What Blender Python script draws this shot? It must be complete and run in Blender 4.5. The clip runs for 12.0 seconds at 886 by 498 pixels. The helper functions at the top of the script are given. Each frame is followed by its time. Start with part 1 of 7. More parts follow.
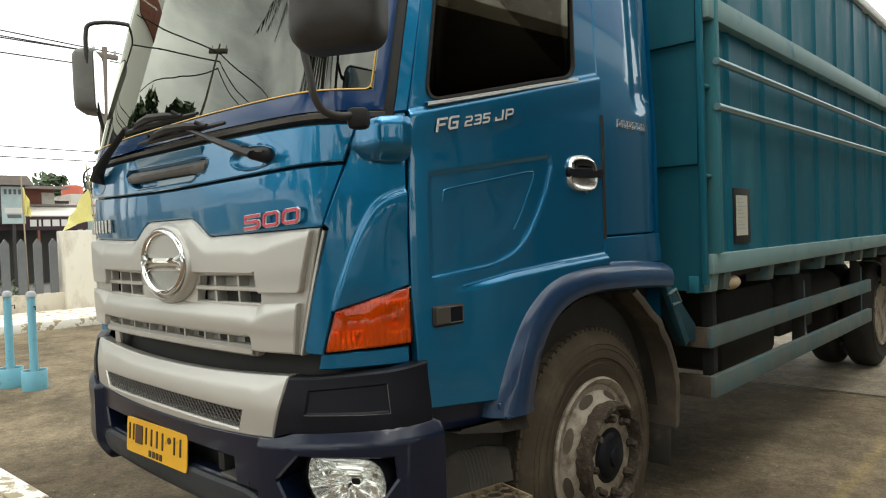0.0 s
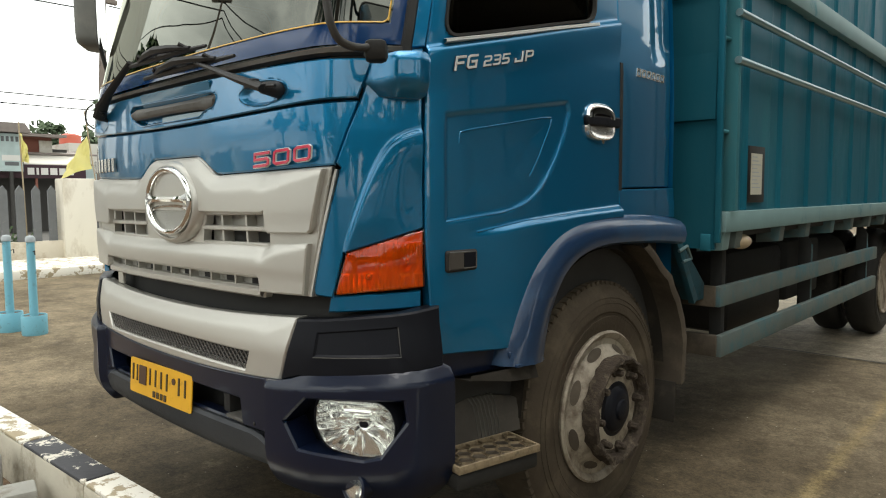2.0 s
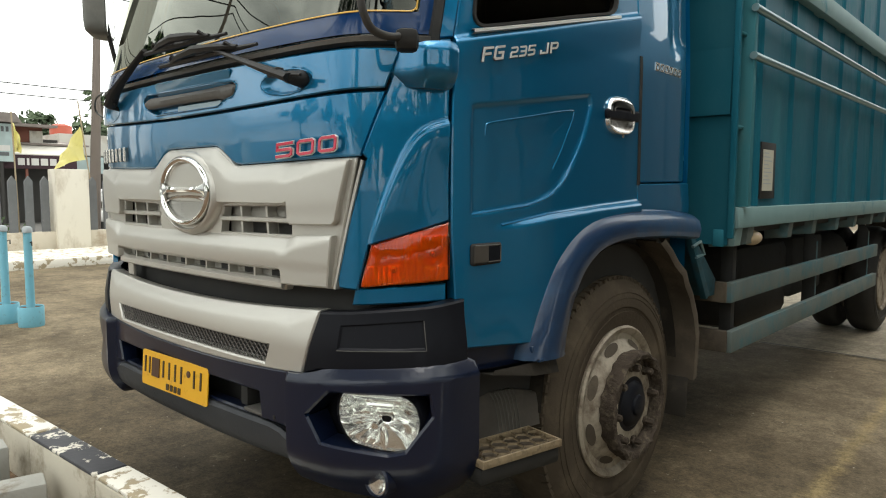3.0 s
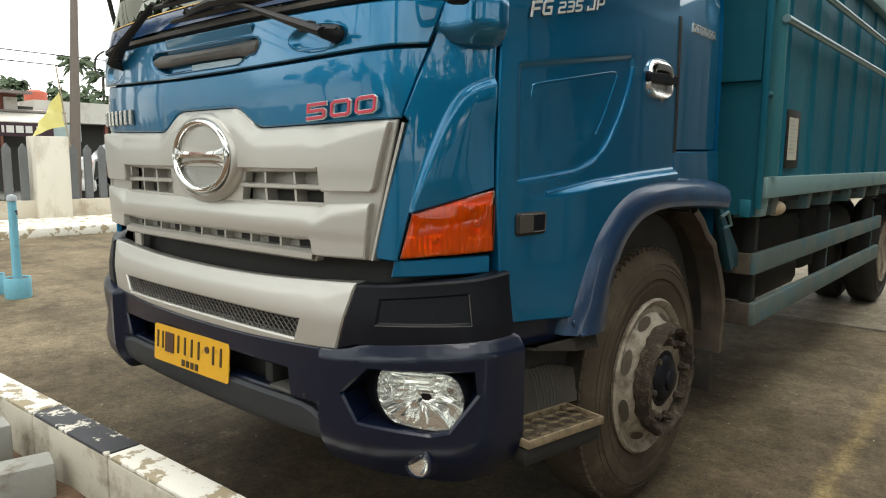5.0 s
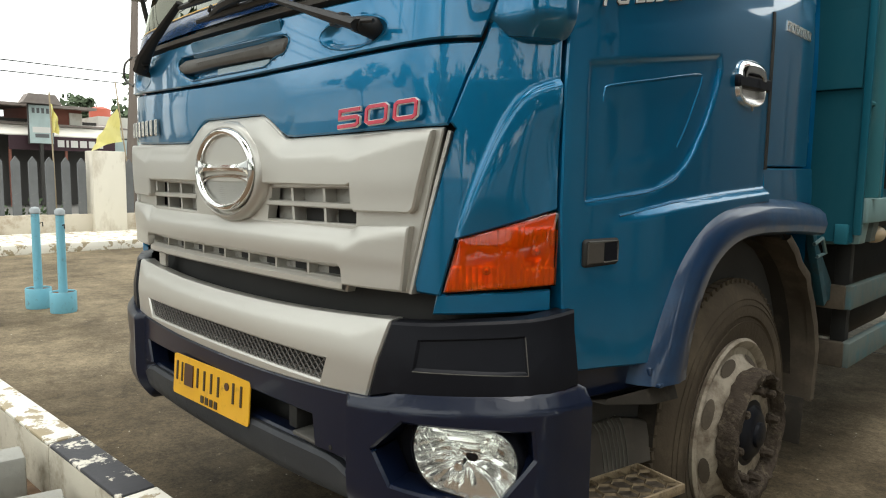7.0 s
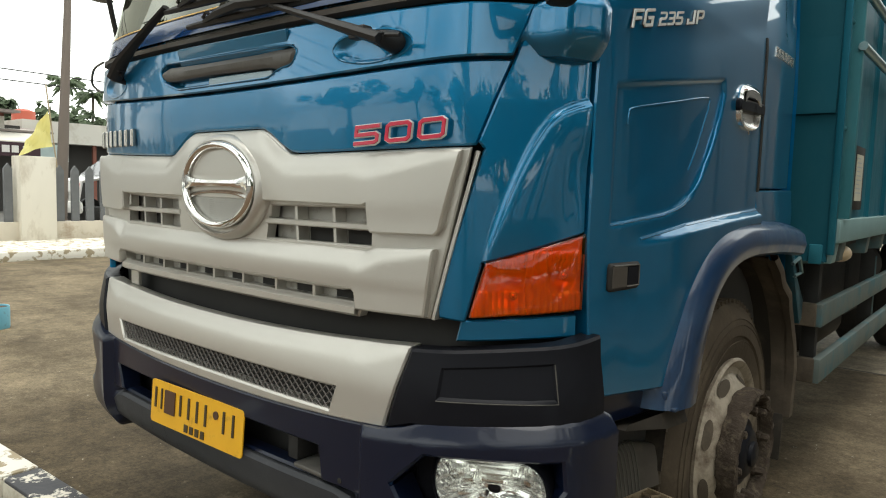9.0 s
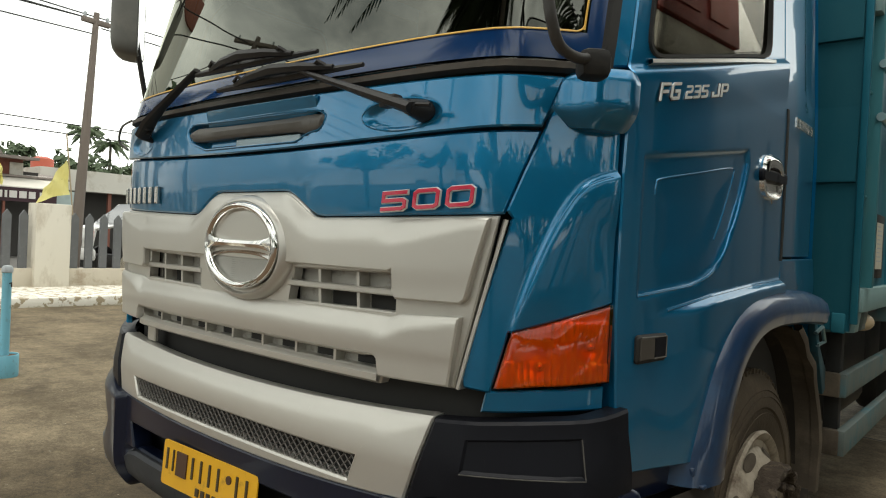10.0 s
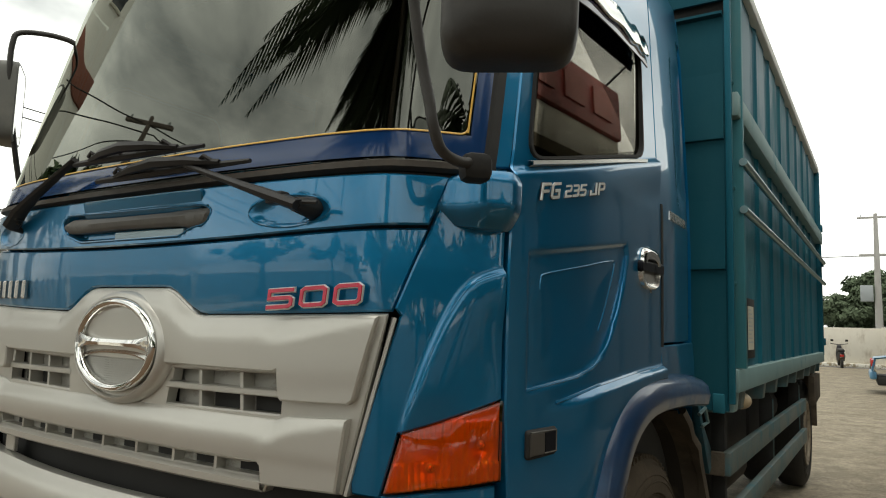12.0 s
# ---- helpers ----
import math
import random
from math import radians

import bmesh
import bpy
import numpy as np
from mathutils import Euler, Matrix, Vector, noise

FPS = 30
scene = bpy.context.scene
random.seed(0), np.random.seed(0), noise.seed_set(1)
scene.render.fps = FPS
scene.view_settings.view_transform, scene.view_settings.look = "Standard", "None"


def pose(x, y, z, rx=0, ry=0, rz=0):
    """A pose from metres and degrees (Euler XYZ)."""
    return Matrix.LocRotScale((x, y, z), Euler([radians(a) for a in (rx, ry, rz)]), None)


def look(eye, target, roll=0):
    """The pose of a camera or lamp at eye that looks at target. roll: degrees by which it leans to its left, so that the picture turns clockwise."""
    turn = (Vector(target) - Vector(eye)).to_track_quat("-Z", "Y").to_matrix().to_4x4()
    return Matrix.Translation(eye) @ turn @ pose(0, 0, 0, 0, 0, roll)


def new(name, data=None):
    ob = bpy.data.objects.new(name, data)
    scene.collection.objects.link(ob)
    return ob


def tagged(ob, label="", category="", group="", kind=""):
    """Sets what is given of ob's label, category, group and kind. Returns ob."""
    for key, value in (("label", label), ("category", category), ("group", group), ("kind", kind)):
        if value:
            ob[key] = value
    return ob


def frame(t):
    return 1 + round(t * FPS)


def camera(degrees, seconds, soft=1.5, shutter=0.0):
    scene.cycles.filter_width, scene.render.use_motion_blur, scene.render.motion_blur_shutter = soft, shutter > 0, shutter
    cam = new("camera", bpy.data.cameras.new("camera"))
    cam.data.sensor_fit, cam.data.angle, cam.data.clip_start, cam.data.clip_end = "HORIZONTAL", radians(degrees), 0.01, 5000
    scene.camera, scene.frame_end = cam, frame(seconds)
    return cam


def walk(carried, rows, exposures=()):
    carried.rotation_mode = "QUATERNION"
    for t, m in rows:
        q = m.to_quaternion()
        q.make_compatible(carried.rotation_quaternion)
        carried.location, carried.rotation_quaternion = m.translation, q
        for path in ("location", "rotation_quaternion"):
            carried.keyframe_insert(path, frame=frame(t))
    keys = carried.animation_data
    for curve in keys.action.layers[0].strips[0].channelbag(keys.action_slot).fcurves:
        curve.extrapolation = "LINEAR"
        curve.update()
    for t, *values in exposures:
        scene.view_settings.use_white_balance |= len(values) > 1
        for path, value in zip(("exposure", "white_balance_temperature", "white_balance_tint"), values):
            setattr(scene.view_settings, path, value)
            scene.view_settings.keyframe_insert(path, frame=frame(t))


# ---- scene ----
cam = camera(65.9, 12.0, 1.1)
PATH = [
    (0, (2.483, -1.099, 1.371), (1.107, 0.352, 1.326), -1.95),
    (0.5, (2.475, -1.107, 1.36), (1.108, 0.351, 1.302), -1.34),
    (1, (2.461, -1.104, 1.346), (1.099, 0.358, 1.255), -0.94),
    (1.5, (2.447, -1.101, 1.329), (1.099, 0.374, 1.224), -0.94),
    (2, (2.415, -1.097, 1.318), (1.045, 0.352, 1.16), -0.35),
    (2.5, (2.378, -1.123, 1.314), (1.018, 0.333, 1.148), -0.04),
    (4.5, (2.163, -1.178, 1.302), (0.851, 0.314, 1.071), 0.17),
    (5, (2.126, -1.18, 1.296), (0.823, 0.315, 1.038), 0.47),
    (5.5, (2.09, -1.159, 1.291), (0.778, 0.328, 1.032), 1.17),
    (6, (2.022, -1.076, 1.291), (0.689, 0.394, 1.042), 0.46),
    (6.5, (1.97, -0.986, 1.294), (0.581, 0.438, 1.089), 0.54),
    (6.7, (1.954, -0.963, 1.292), (0.538, 0.434, 1.083), 0.94),
    (8.5, (1.78, -1.01, 1.302), (0.47, 0.486, 1.085), 0.87),
    (9, (1.745, -1.049, 1.311), (0.465, 0.477, 1.135), 1.68),
    (9.5, (1.721, -1.065, 1.327), (0.406, 0.439, 1.224), 2.07),
    (10, (1.706, -1.066, 1.341), (0.398, 0.448, 1.318), 2.78),
    (10.5, (1.709, -1.076, 1.355), (0.434, 0.463, 1.418), 3.49),
    (11, (1.711, -1.071, 1.367), (0.485, 0.505, 1.482), 3.0),
    (11.5, (1.719, -1.061, 1.375), (0.577, 0.571, 1.559), 2.73),
    (12, (1.728, -1.044, 1.38), (0.644, 0.623, 1.601), 1.84),
]
walk(cam, [(t, look(eye, target, roll)) for t, eye, target, roll in PATH], [(0.0, 0.17, 6520, 10), (6.7, 0.22, 6430, 10), (9.0, 0.12, 6520, 9), (10.5, -0.26, 6680, 9), (12.0, -0.34, 6700, 9)])

# ---------------------------------------------------------------- world and light
SUN_EL, SUN_AZ = radians(75), radians(165)
world = bpy.data.worlds.new("sky")
scene.world = world
world.use_nodes = True
wn, wl = world.node_tree.nodes, world.node_tree.links
wn.clear()
w_out = wn.new("ShaderNodeOutputWorld")
w_bg = wn.new("ShaderNodeBackground")
w_sky = wn.new("ShaderNodeTexSky")
w_sky.sky_type = "NISHITA"
w_sky.sun_disc = False
w_sky.sun_elevation, w_sky.sun_rotation = SUN_EL, SUN_AZ
w_sky.air_density, w_sky.dust_density = 1.5, 4.0
w_co = wn.new("ShaderNodeTexCoord")
w_map = wn.new("ShaderNodeMapping")
w_map.inputs["Scale"].default_value = (1.0, 1.0, 2.2)
w_noise = wn.new("ShaderNodeTexNoise")
w_noise.inputs["Scale"].default_value = 1.7
w_noise.inputs["Detail"].default_value = 7
w_noise.inputs["Roughness"].default_value = 0.56
w_noise.inputs["Distortion"].default_value = 0.35
w_ramp = wn.new("ShaderNodeValToRGB")
w_ramp.color_ramp.elements[0].position, w_ramp.color_ramp.elements[0].color = 0.37, (6.6, 7.1, 6.9, 1)
w_ramp.color_ramp.elements[1].position, w_ramp.color_ramp.elements[1].color = 0.61, (23.0, 23.6, 22.4, 1)
w_mix = wn.new("ShaderNodeMixRGB")
w_mix.inputs["Fac"].default_value = 0.86
wl.new(w_co.outputs["Generated"], w_map.inputs["Vector"])
wl.new(w_map.outputs["Vector"], w_noise.inputs["Vector"])
wl.new(w_noise.outputs["Fac"], w_ramp.inputs["Fac"])
wl.new(w_sky.outputs["Color"], w_mix.inputs["Color1"])
wl.new(w_ramp.outputs["Color"], w_mix.inputs["Color2"])
wl.new(w_mix.outputs["Color"], w_bg.inputs["Color"])
wl.new(w_bg.outputs["Background"], w_out.inputs["Surface"])
w_bg.inputs["Strength"].default_value = 0.115

sun = new("sun", bpy.data.lights.new("sun", "SUN"))
sun.data.energy, sun.data.angle, sun.data.color = 1.5, radians(40), (1.0, 0.97, 0.92)
sun.matrix_world = look((0.7, -2.2, 9.0), (0, 0, 0))


# ---------------------------------------------------------------- materials
def material(name, base, rough=0.5, metal=0.0, coat=0.0, vary=0.0, scale=6.0, grime=None, grime_amt=0.0, grime_scale=2.0,
             bump=0.0, bump_scale=60.0, emit=0.0, spec=0.5, stretch=(1, 1, 1), per_piece=0.0, edge=0.0, coat_ior=1.5):
    m = bpy.data.materials.new(name)
    m.use_nodes = True
    n, l = m.node_tree.nodes, m.node_tree.links
    p = n["Principled BSDF"]
    p.inputs["Base Color"].default_value = (*base, 1)
    p.inputs["Roughness"].default_value, p.inputs["Metallic"].default_value = rough, metal
    p.inputs["Coat Weight"].default_value, p.inputs["Coat Roughness"].default_value = coat, 0.03
    p.inputs["Coat IOR"].default_value = coat_ior
    p.inputs["Specular IOR Level"].default_value = spec
    if emit:
        p.inputs["Emission Color"].default_value, p.inputs["Emission Strength"].default_value = (*base, 1), emit
    co = n.new("ShaderNodeTexCoord")
    mp = n.new("ShaderNodeMapping")
    mp.inputs["Scale"].default_value = stretch
    l.new(co.outputs["Object"], mp.inputs["Vector"])
    col = None
    if vary:
        t = n.new("ShaderNodeTexNoise")
        t.inputs["Scale"].default_value, t.inputs["Detail"].default_value = scale, 6
        l.new(mp.outputs["Vector"], t.inputs["Vector"])
        mix = n.new("ShaderNodeMixRGB")
        mix.inputs["Color1"].default_value = (*[c * (1 - vary) for c in base], 1)
        mix.inputs["Color2"].default_value = (*[min(1, c * (1 + vary)) for c in base], 1)
        l.new(t.outputs["Fac"], mix.inputs["Fac"])
        col = mix.outputs["Color"]
    if grime:
        t = n.new("ShaderNodeTexNoise")
        t.inputs["Scale"].default_value, t.inputs["Detail"].default_value, t.inputs["Roughness"].default_value = grime_scale, 9, 0.68
        l.new(mp.outputs["Vector"], t.inputs["Vector"])
        r = n.new("ShaderNodeValToRGB")
        r.color_ramp.elements[0].position, r.color_ramp.elements[1].position = 0.62 - 0.3 * grime_amt, (0.62 - 0.3 * grime_amt + edge) if edge else (0.78 - 0.2 * grime_amt)
        l.new(t.outputs["Fac"], r.inputs["Fac"])
        mix = n.new("ShaderNodeMixRGB")
        mix.inputs["Color1"].default_value, mix.inputs["Color2"].default_value = (*base, 1), (*grime, 1)
        if col:
            l.new(col, mix.inputs["Color1"])
        l.new(r.outputs["Color"], mix.inputs["Fac"])
        col = mix.outputs["Color"]
        rr = n.new("ShaderNodeMapRange")
        rr.inputs["To Min"].default_value, rr.inputs["To Max"].default_value = rough, max(rough, 0.8)
        l.new(r.outputs["Color"], rr.inputs["Value"])
        l.new(rr.outputs["Result"], p.inputs["Roughness"])
    if per_piece:
        oi = n.new("ShaderNodeObjectInfo")
        hsv = n.new("ShaderNodeHueSaturation")
        mr = n.new("ShaderNodeMapRange")
        mr.inputs["To Min"].default_value, mr.inputs["To Max"].default_value = 1 - per_piece, 1 + per_piece
        l.new(oi.outputs["Random"], mr.inputs["Value"])
        l.new(mr.outputs["Result"], hsv.inputs["Value"])
        hsv.inputs["Color"].default_value = (*base, 1)
        if col:
            l.new(col, hsv.inputs["Color"])
        col = hsv.outputs["Color"]
    if col:
        l.new(col, p.inputs["Base Color"])
    if bump:
        t = n.new("ShaderNodeTexNoise")
        t.inputs["Scale"].default_value, t.inputs["Detail"].default_value = bump_scale, 5
        l.new(mp.outputs["Vector"], t.inputs["Vector"])
        b = n.new("ShaderNodeBump")
        b.inputs["Strength"].default_value, b.inputs["Distance"].default_value = bump, 0.01
        l.new(t.outputs["Fac"], b.inputs["Height"])
        l.new(b.outputs["Normal"], p.inputs["Normal"])
    return m


def tinted_glass(name, tint, gloss, ior):
    m = bpy.data.materials.new(name)
    m.use_nodes = True
    n, l = m.node_tree.nodes, m.node_tree.links
    n.clear()
    out = n.new("ShaderNodeOutputMaterial")
    tr = n.new("ShaderNodeBsdfTransparent")
    tr.inputs["Color"].default_value = (*tint, 1)
    gl = n.new("ShaderNodeBsdfGlossy")
    gl.inputs["Roughness"].default_value = 0.012
    gl.inputs["Color"].default_value = (*gloss, 1)
    fr = n.new("ShaderNodeFresnel")
    fr.inputs["IOR"].default_value = ior
    mix = n.new("ShaderNodeMixShader")
    l.new(fr.outputs["Fac"], mix.inputs["Fac"])
    l.new(tr.outputs["BSDF"], mix.inputs[1])
    l.new(gl.outputs["BSDF"], mix.inputs[2])
    l.new(mix.outputs["Shader"], out.inputs["Surface"])
    return m


BLUE = material("blue_paint", (0.002, 0.149, 0.305), 0.33, 0.64, 1.0, coat_ior=1.53, vary=0.06, scale=3, spec=0.2)
SILVER = material("silver_paint", (0.535, 0.517, 0.468), 0.36, 0.55, 0.15, vary=0.025, scale=3, bump=0.012, bump_scale=300)
# darker, grimier copy of the silver, with the recess shade in its colour
SILVER_IN = material("silver_recess_shade", (0.40, 0.385, 0.345), 0.5, 0.2, vary=0.1, scale=9, grime=(0.2, 0.18, 0.15), grime_amt=0.4, grime_scale=20)
NAVY = material("navy_plastic", (0.0036, 0.0072, 0.021), 0.32, 0.0, 0.32, vary=0.12, scale=5, spec=0.3, bump=0.01, bump_scale=200)
# the lighter blue patches put the sky's sheen into the navy
FLARE = material("navy_flare_sky_sheen", (0.007, 0.026, 0.066), 0.32, 0.0, 0.45, vary=0.3, scale=2.2, grime=(0.014, 0.070, 0.15), grime_amt=0.48, grime_scale=1.6, spec=0.4)
BLACKP = material("black_plastic", (0.0075, 0.008, 0.011), 0.40, 0, 0.0, vary=0.15, scale=10, grime=(0.009, 0.010, 0.013), grime_amt=0.15, grime_scale=13, spec=0.14)
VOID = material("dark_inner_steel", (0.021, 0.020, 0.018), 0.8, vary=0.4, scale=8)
RUBBER = material("black_rubber", (0.021, 0.020, 0.018), 0.6, vary=0.25, scale=15, grime=(0.045, 0.039, 0.033), grime_amt=0.2, grime_scale=14, bump=0.05, bump_scale=90, spec=0.25)
DUSTYRUB = material("dusty_rubber_strip", (0.060, 0.052, 0.043), 0.62, vary=0.3, scale=12, grime=(0.10, 0.086, 0.068), grime_amt=0.35, grime_scale=10, spec=0.3)
TYRE = material("dusty_tyre", (0.060, 0.046, 0.031), 0.85, vary=0.3, scale=8, grime=(0.105, 0.082, 0.055), grime_amt=0.40, grime_scale=5, bump=0.2, bump_scale=70, spec=0.2)
MUD = material("muddy_plastic", (0.070, 0.056, 0.041), 0.85, vary=0.35, scale=7, grime=(0.125, 0.10, 0.072), grime_amt=0.5, grime_scale=5, bump=0.2, bump_scale=60, spec=0.2)
RIM = material("worn_rim_paint", (0.32, 0.275, 0.21), 0.55, 0.1, vary=0.18, scale=9, grime=(0.095, 0.066, 0.042), grime_amt=0.58, grime_scale=8, bump=0.1, bump_scale=80)
RUST = material("rusty_steel", (0.050, 0.038, 0.028), 0.9, 0.1, vary=0.5, scale=40, grime=(0.13, 0.105, 0.075), grime_amt=0.4, grime_scale=30, bump=0.8, bump_scale=90, spec=0.2)
CHROME = material("chrome", (0.78, 0.77, 0.74), 0.07, 1.0)
HLCHROME = material("lamp_reflector_chrome", (0.96, 0.96, 0.93), 0.11, 0.9)
DULLCHROME = material("dull_chrome", (0.6, 0.58, 0.54), 0.24, 1.0, vary=0.1, scale=20)
BRUSHED = material("satin_chrome", (0.72, 0.70, 0.66), 0.22, 0.85, vary=0.06, scale=20)
EMBLEMBG = material("grey_ribbed_plastic", (0.47, 0.465, 0.425), 0.35, 0.3)
PALESTRIP = material("pale_blue_grey_strip", (0.22, 0.32, 0.36), 0.35, 0.1, 0.3)
DUSTYDARK = material("dusty_dark_plate", (0.028, 0.024, 0.019), 0.8, vary=0.3, scale=9, grime=(0.07, 0.056, 0.04), grime_amt=0.3, grime_scale=6, bump=0.1, bump_scale=60, spec=0.2)
# paler shell copy for one mirror, with reflected light in the colour
PALESHELL = material("pale_reflecting_mirror_shell", (0.15, 0.15, 0.135), 0.5, vary=0.15, scale=9, grime=(0.21, 0.205, 0.18), grime_amt=0.3, grime_scale=5, spec=0.3)
MIRRORSHELL = material("worn_mirror_shell", (0.045, 0.042, 0.038), 0.45, vary=0.2, scale=9, grime=(0.085, 0.078, 0.066), grime_amt=0.3, grime_scale=5, bump=0.05, bump_scale=120, spec=0.3)
REDP = material("red_badge_enamel", (0.56, 0.014, 0.05), 0.3, 0.1, 0.6)
BADGEDARK = material("dark_badge_edge", (0.012, 0.014, 0.02), 0.4)
WHITEBADGE = material("silver_badge", (0.74, 0.74, 0.70), 0.28, 0.35)
FILMBLUE = material("blue_window_film", (0.004, 0.030, 0.105), 0.14, 0, 0.3, spec=0.4)
YELLOWLINE = material("yellow_pinstripe", (0.62, 0.36, 0.05), 0.35)
YPLATE = material("yellow_plate", (0.74, 0.39, 0.012), 0.42, 0, 0.2, vary=0.06, scale=14, grime=(0.45, 0.25, 0.03), grime_amt=0.2, grime_scale=20)
INK = material("black_ink", (0.045, 0.030, 0.012), 0.5)
BROWNINK = material("brown_patch", (0.07, 0.03, 0.012), 0.6)
AMBERCUP = material("pale_lamp_cup", (0.86, 0.85, 0.82), 0.2, 0.5)
LAMPSATIN = material("satin_lamp_reflector", (0.80, 0.79, 0.76), 0.22, 0.75)
MESHWIRE = material("mesh_wire", (0.12, 0.11, 0.10), 0.45, 0.5)
AMBERGLASS = tinted_glass("amber_lens_plastic", (1.0, 0.235, 0.012), (1, 1, 1), 1.45)
HLGLASS = tinted_glass("headlamp_glass", (0.97, 0.98, 0.97), (1, 1, 1), 1.35)
SHIELD = tinted_glass("windscreen_glass", (0.10, 0.115, 0.10), (0.95, 0.97, 0.85), 1.95)
SIDEGLASS = tinted_glass("side_window_glass", (0.035, 0.035, 0.03), (0.49, 0.47, 0.41), 1.42)
CREAM = material("cream_lens", (0.42, 0.32, 0.20), 0.4, vary=0.15, scale=30)
TEAL = material("teal_paint", (0.009, 0.105, 0.150), 0.45, 0.0, 0.0, spec=0.14, vary=0.22, scale=1.6, grime=(0.030, 0.150, 0.180), grime_amt=0.42, grime_scale=2.2, stretch=(1, 1, 0.35))
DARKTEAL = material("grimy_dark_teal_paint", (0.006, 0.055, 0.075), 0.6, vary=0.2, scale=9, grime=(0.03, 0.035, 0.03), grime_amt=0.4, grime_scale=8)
# darker copy of the teal, carrying the shade behind the cab
SHEETDARK = material("shaded_teal_paint", (0.007, 0.072, 0.100), 0.5, spec=0.12, vary=0.2, scale=2, grime=(0.014, 0.085, 0.11), grime_amt=0.35, grime_scale=3, stretch=(1, 1, 0.4))
TEALRIB = material("light_teal_rib_paint", (0.042, 0.168, 0.195), 0.5, 0.0, 0.0, spec=0.12, vary=0.18, scale=4, grime=(0.10, 0.19, 0.19), grime_amt=0.45, grime_scale=3, stretch=(1, 1, 0.3))
TEALCH = material("chalky_teal_paint", (0.17, 0.27, 0.265), 0.55, 0.05, vary=0.14, scale=5, grime=(0.03, 0.17, 0.22), grime_amt=0.12, grime_scale=4, bump=0.05, bump_scale=40)
GREYTEAL = material("scuffed_grey_teal_paint", (0.100, 0.124, 0.113), 0.6, 0.1, vary=0.25, scale=6, grime=(0.035, 0.150, 0.185), grime_amt=0.42, grime_scale=2.4, bump=0.08, bump_scale=50)
GALV = material("galvanised_tube", (0.20, 0.30, 0.31), 0.36, 0.6, vary=0.15, scale=8)
TARP = material("pale_tarpaulin", (0.70, 0.71, 0.68), 0.7, vary=0.05, scale=3)
PAPER = material("paper_notice", (0.50, 0.48, 0.38), 0.7, vary=0.08, scale=20)
SCUFF = material("scuffed_grey_plastic", (0.085, 0.08, 0.065), 0.6, vary=0.3, scale=30)
SKYSTEP = material("grimy_step_metal", (0.27, 0.205, 0.125), 0.6, 0.35, vary=0.3, scale=30, grime=(0.1, 0.075, 0.05), grime_amt=0.4, grime_scale=25, bump=0.2, bump_scale=120)
WIPER = material("worn_wiper_black", (0.022, 0.021, 0.020), 0.5, 0, 0.0, vary=0.2, scale=20, spec=0.3)
TRIMGREY = material("grey_trim_plastic", (0.09, 0.085, 0.075), 0.5, vary=0.2, scale=12, grime=(0.17, 0.16, 0.14), grime_amt=0.3, grime_scale=12)
CABIN = material("cabin_lining", (0.032, 0.030, 0.027), 0.8)
PURPLE = material("smoked_purple_visor", (0.02, 0.014, 0.05), 0.15, 0, 0.6)


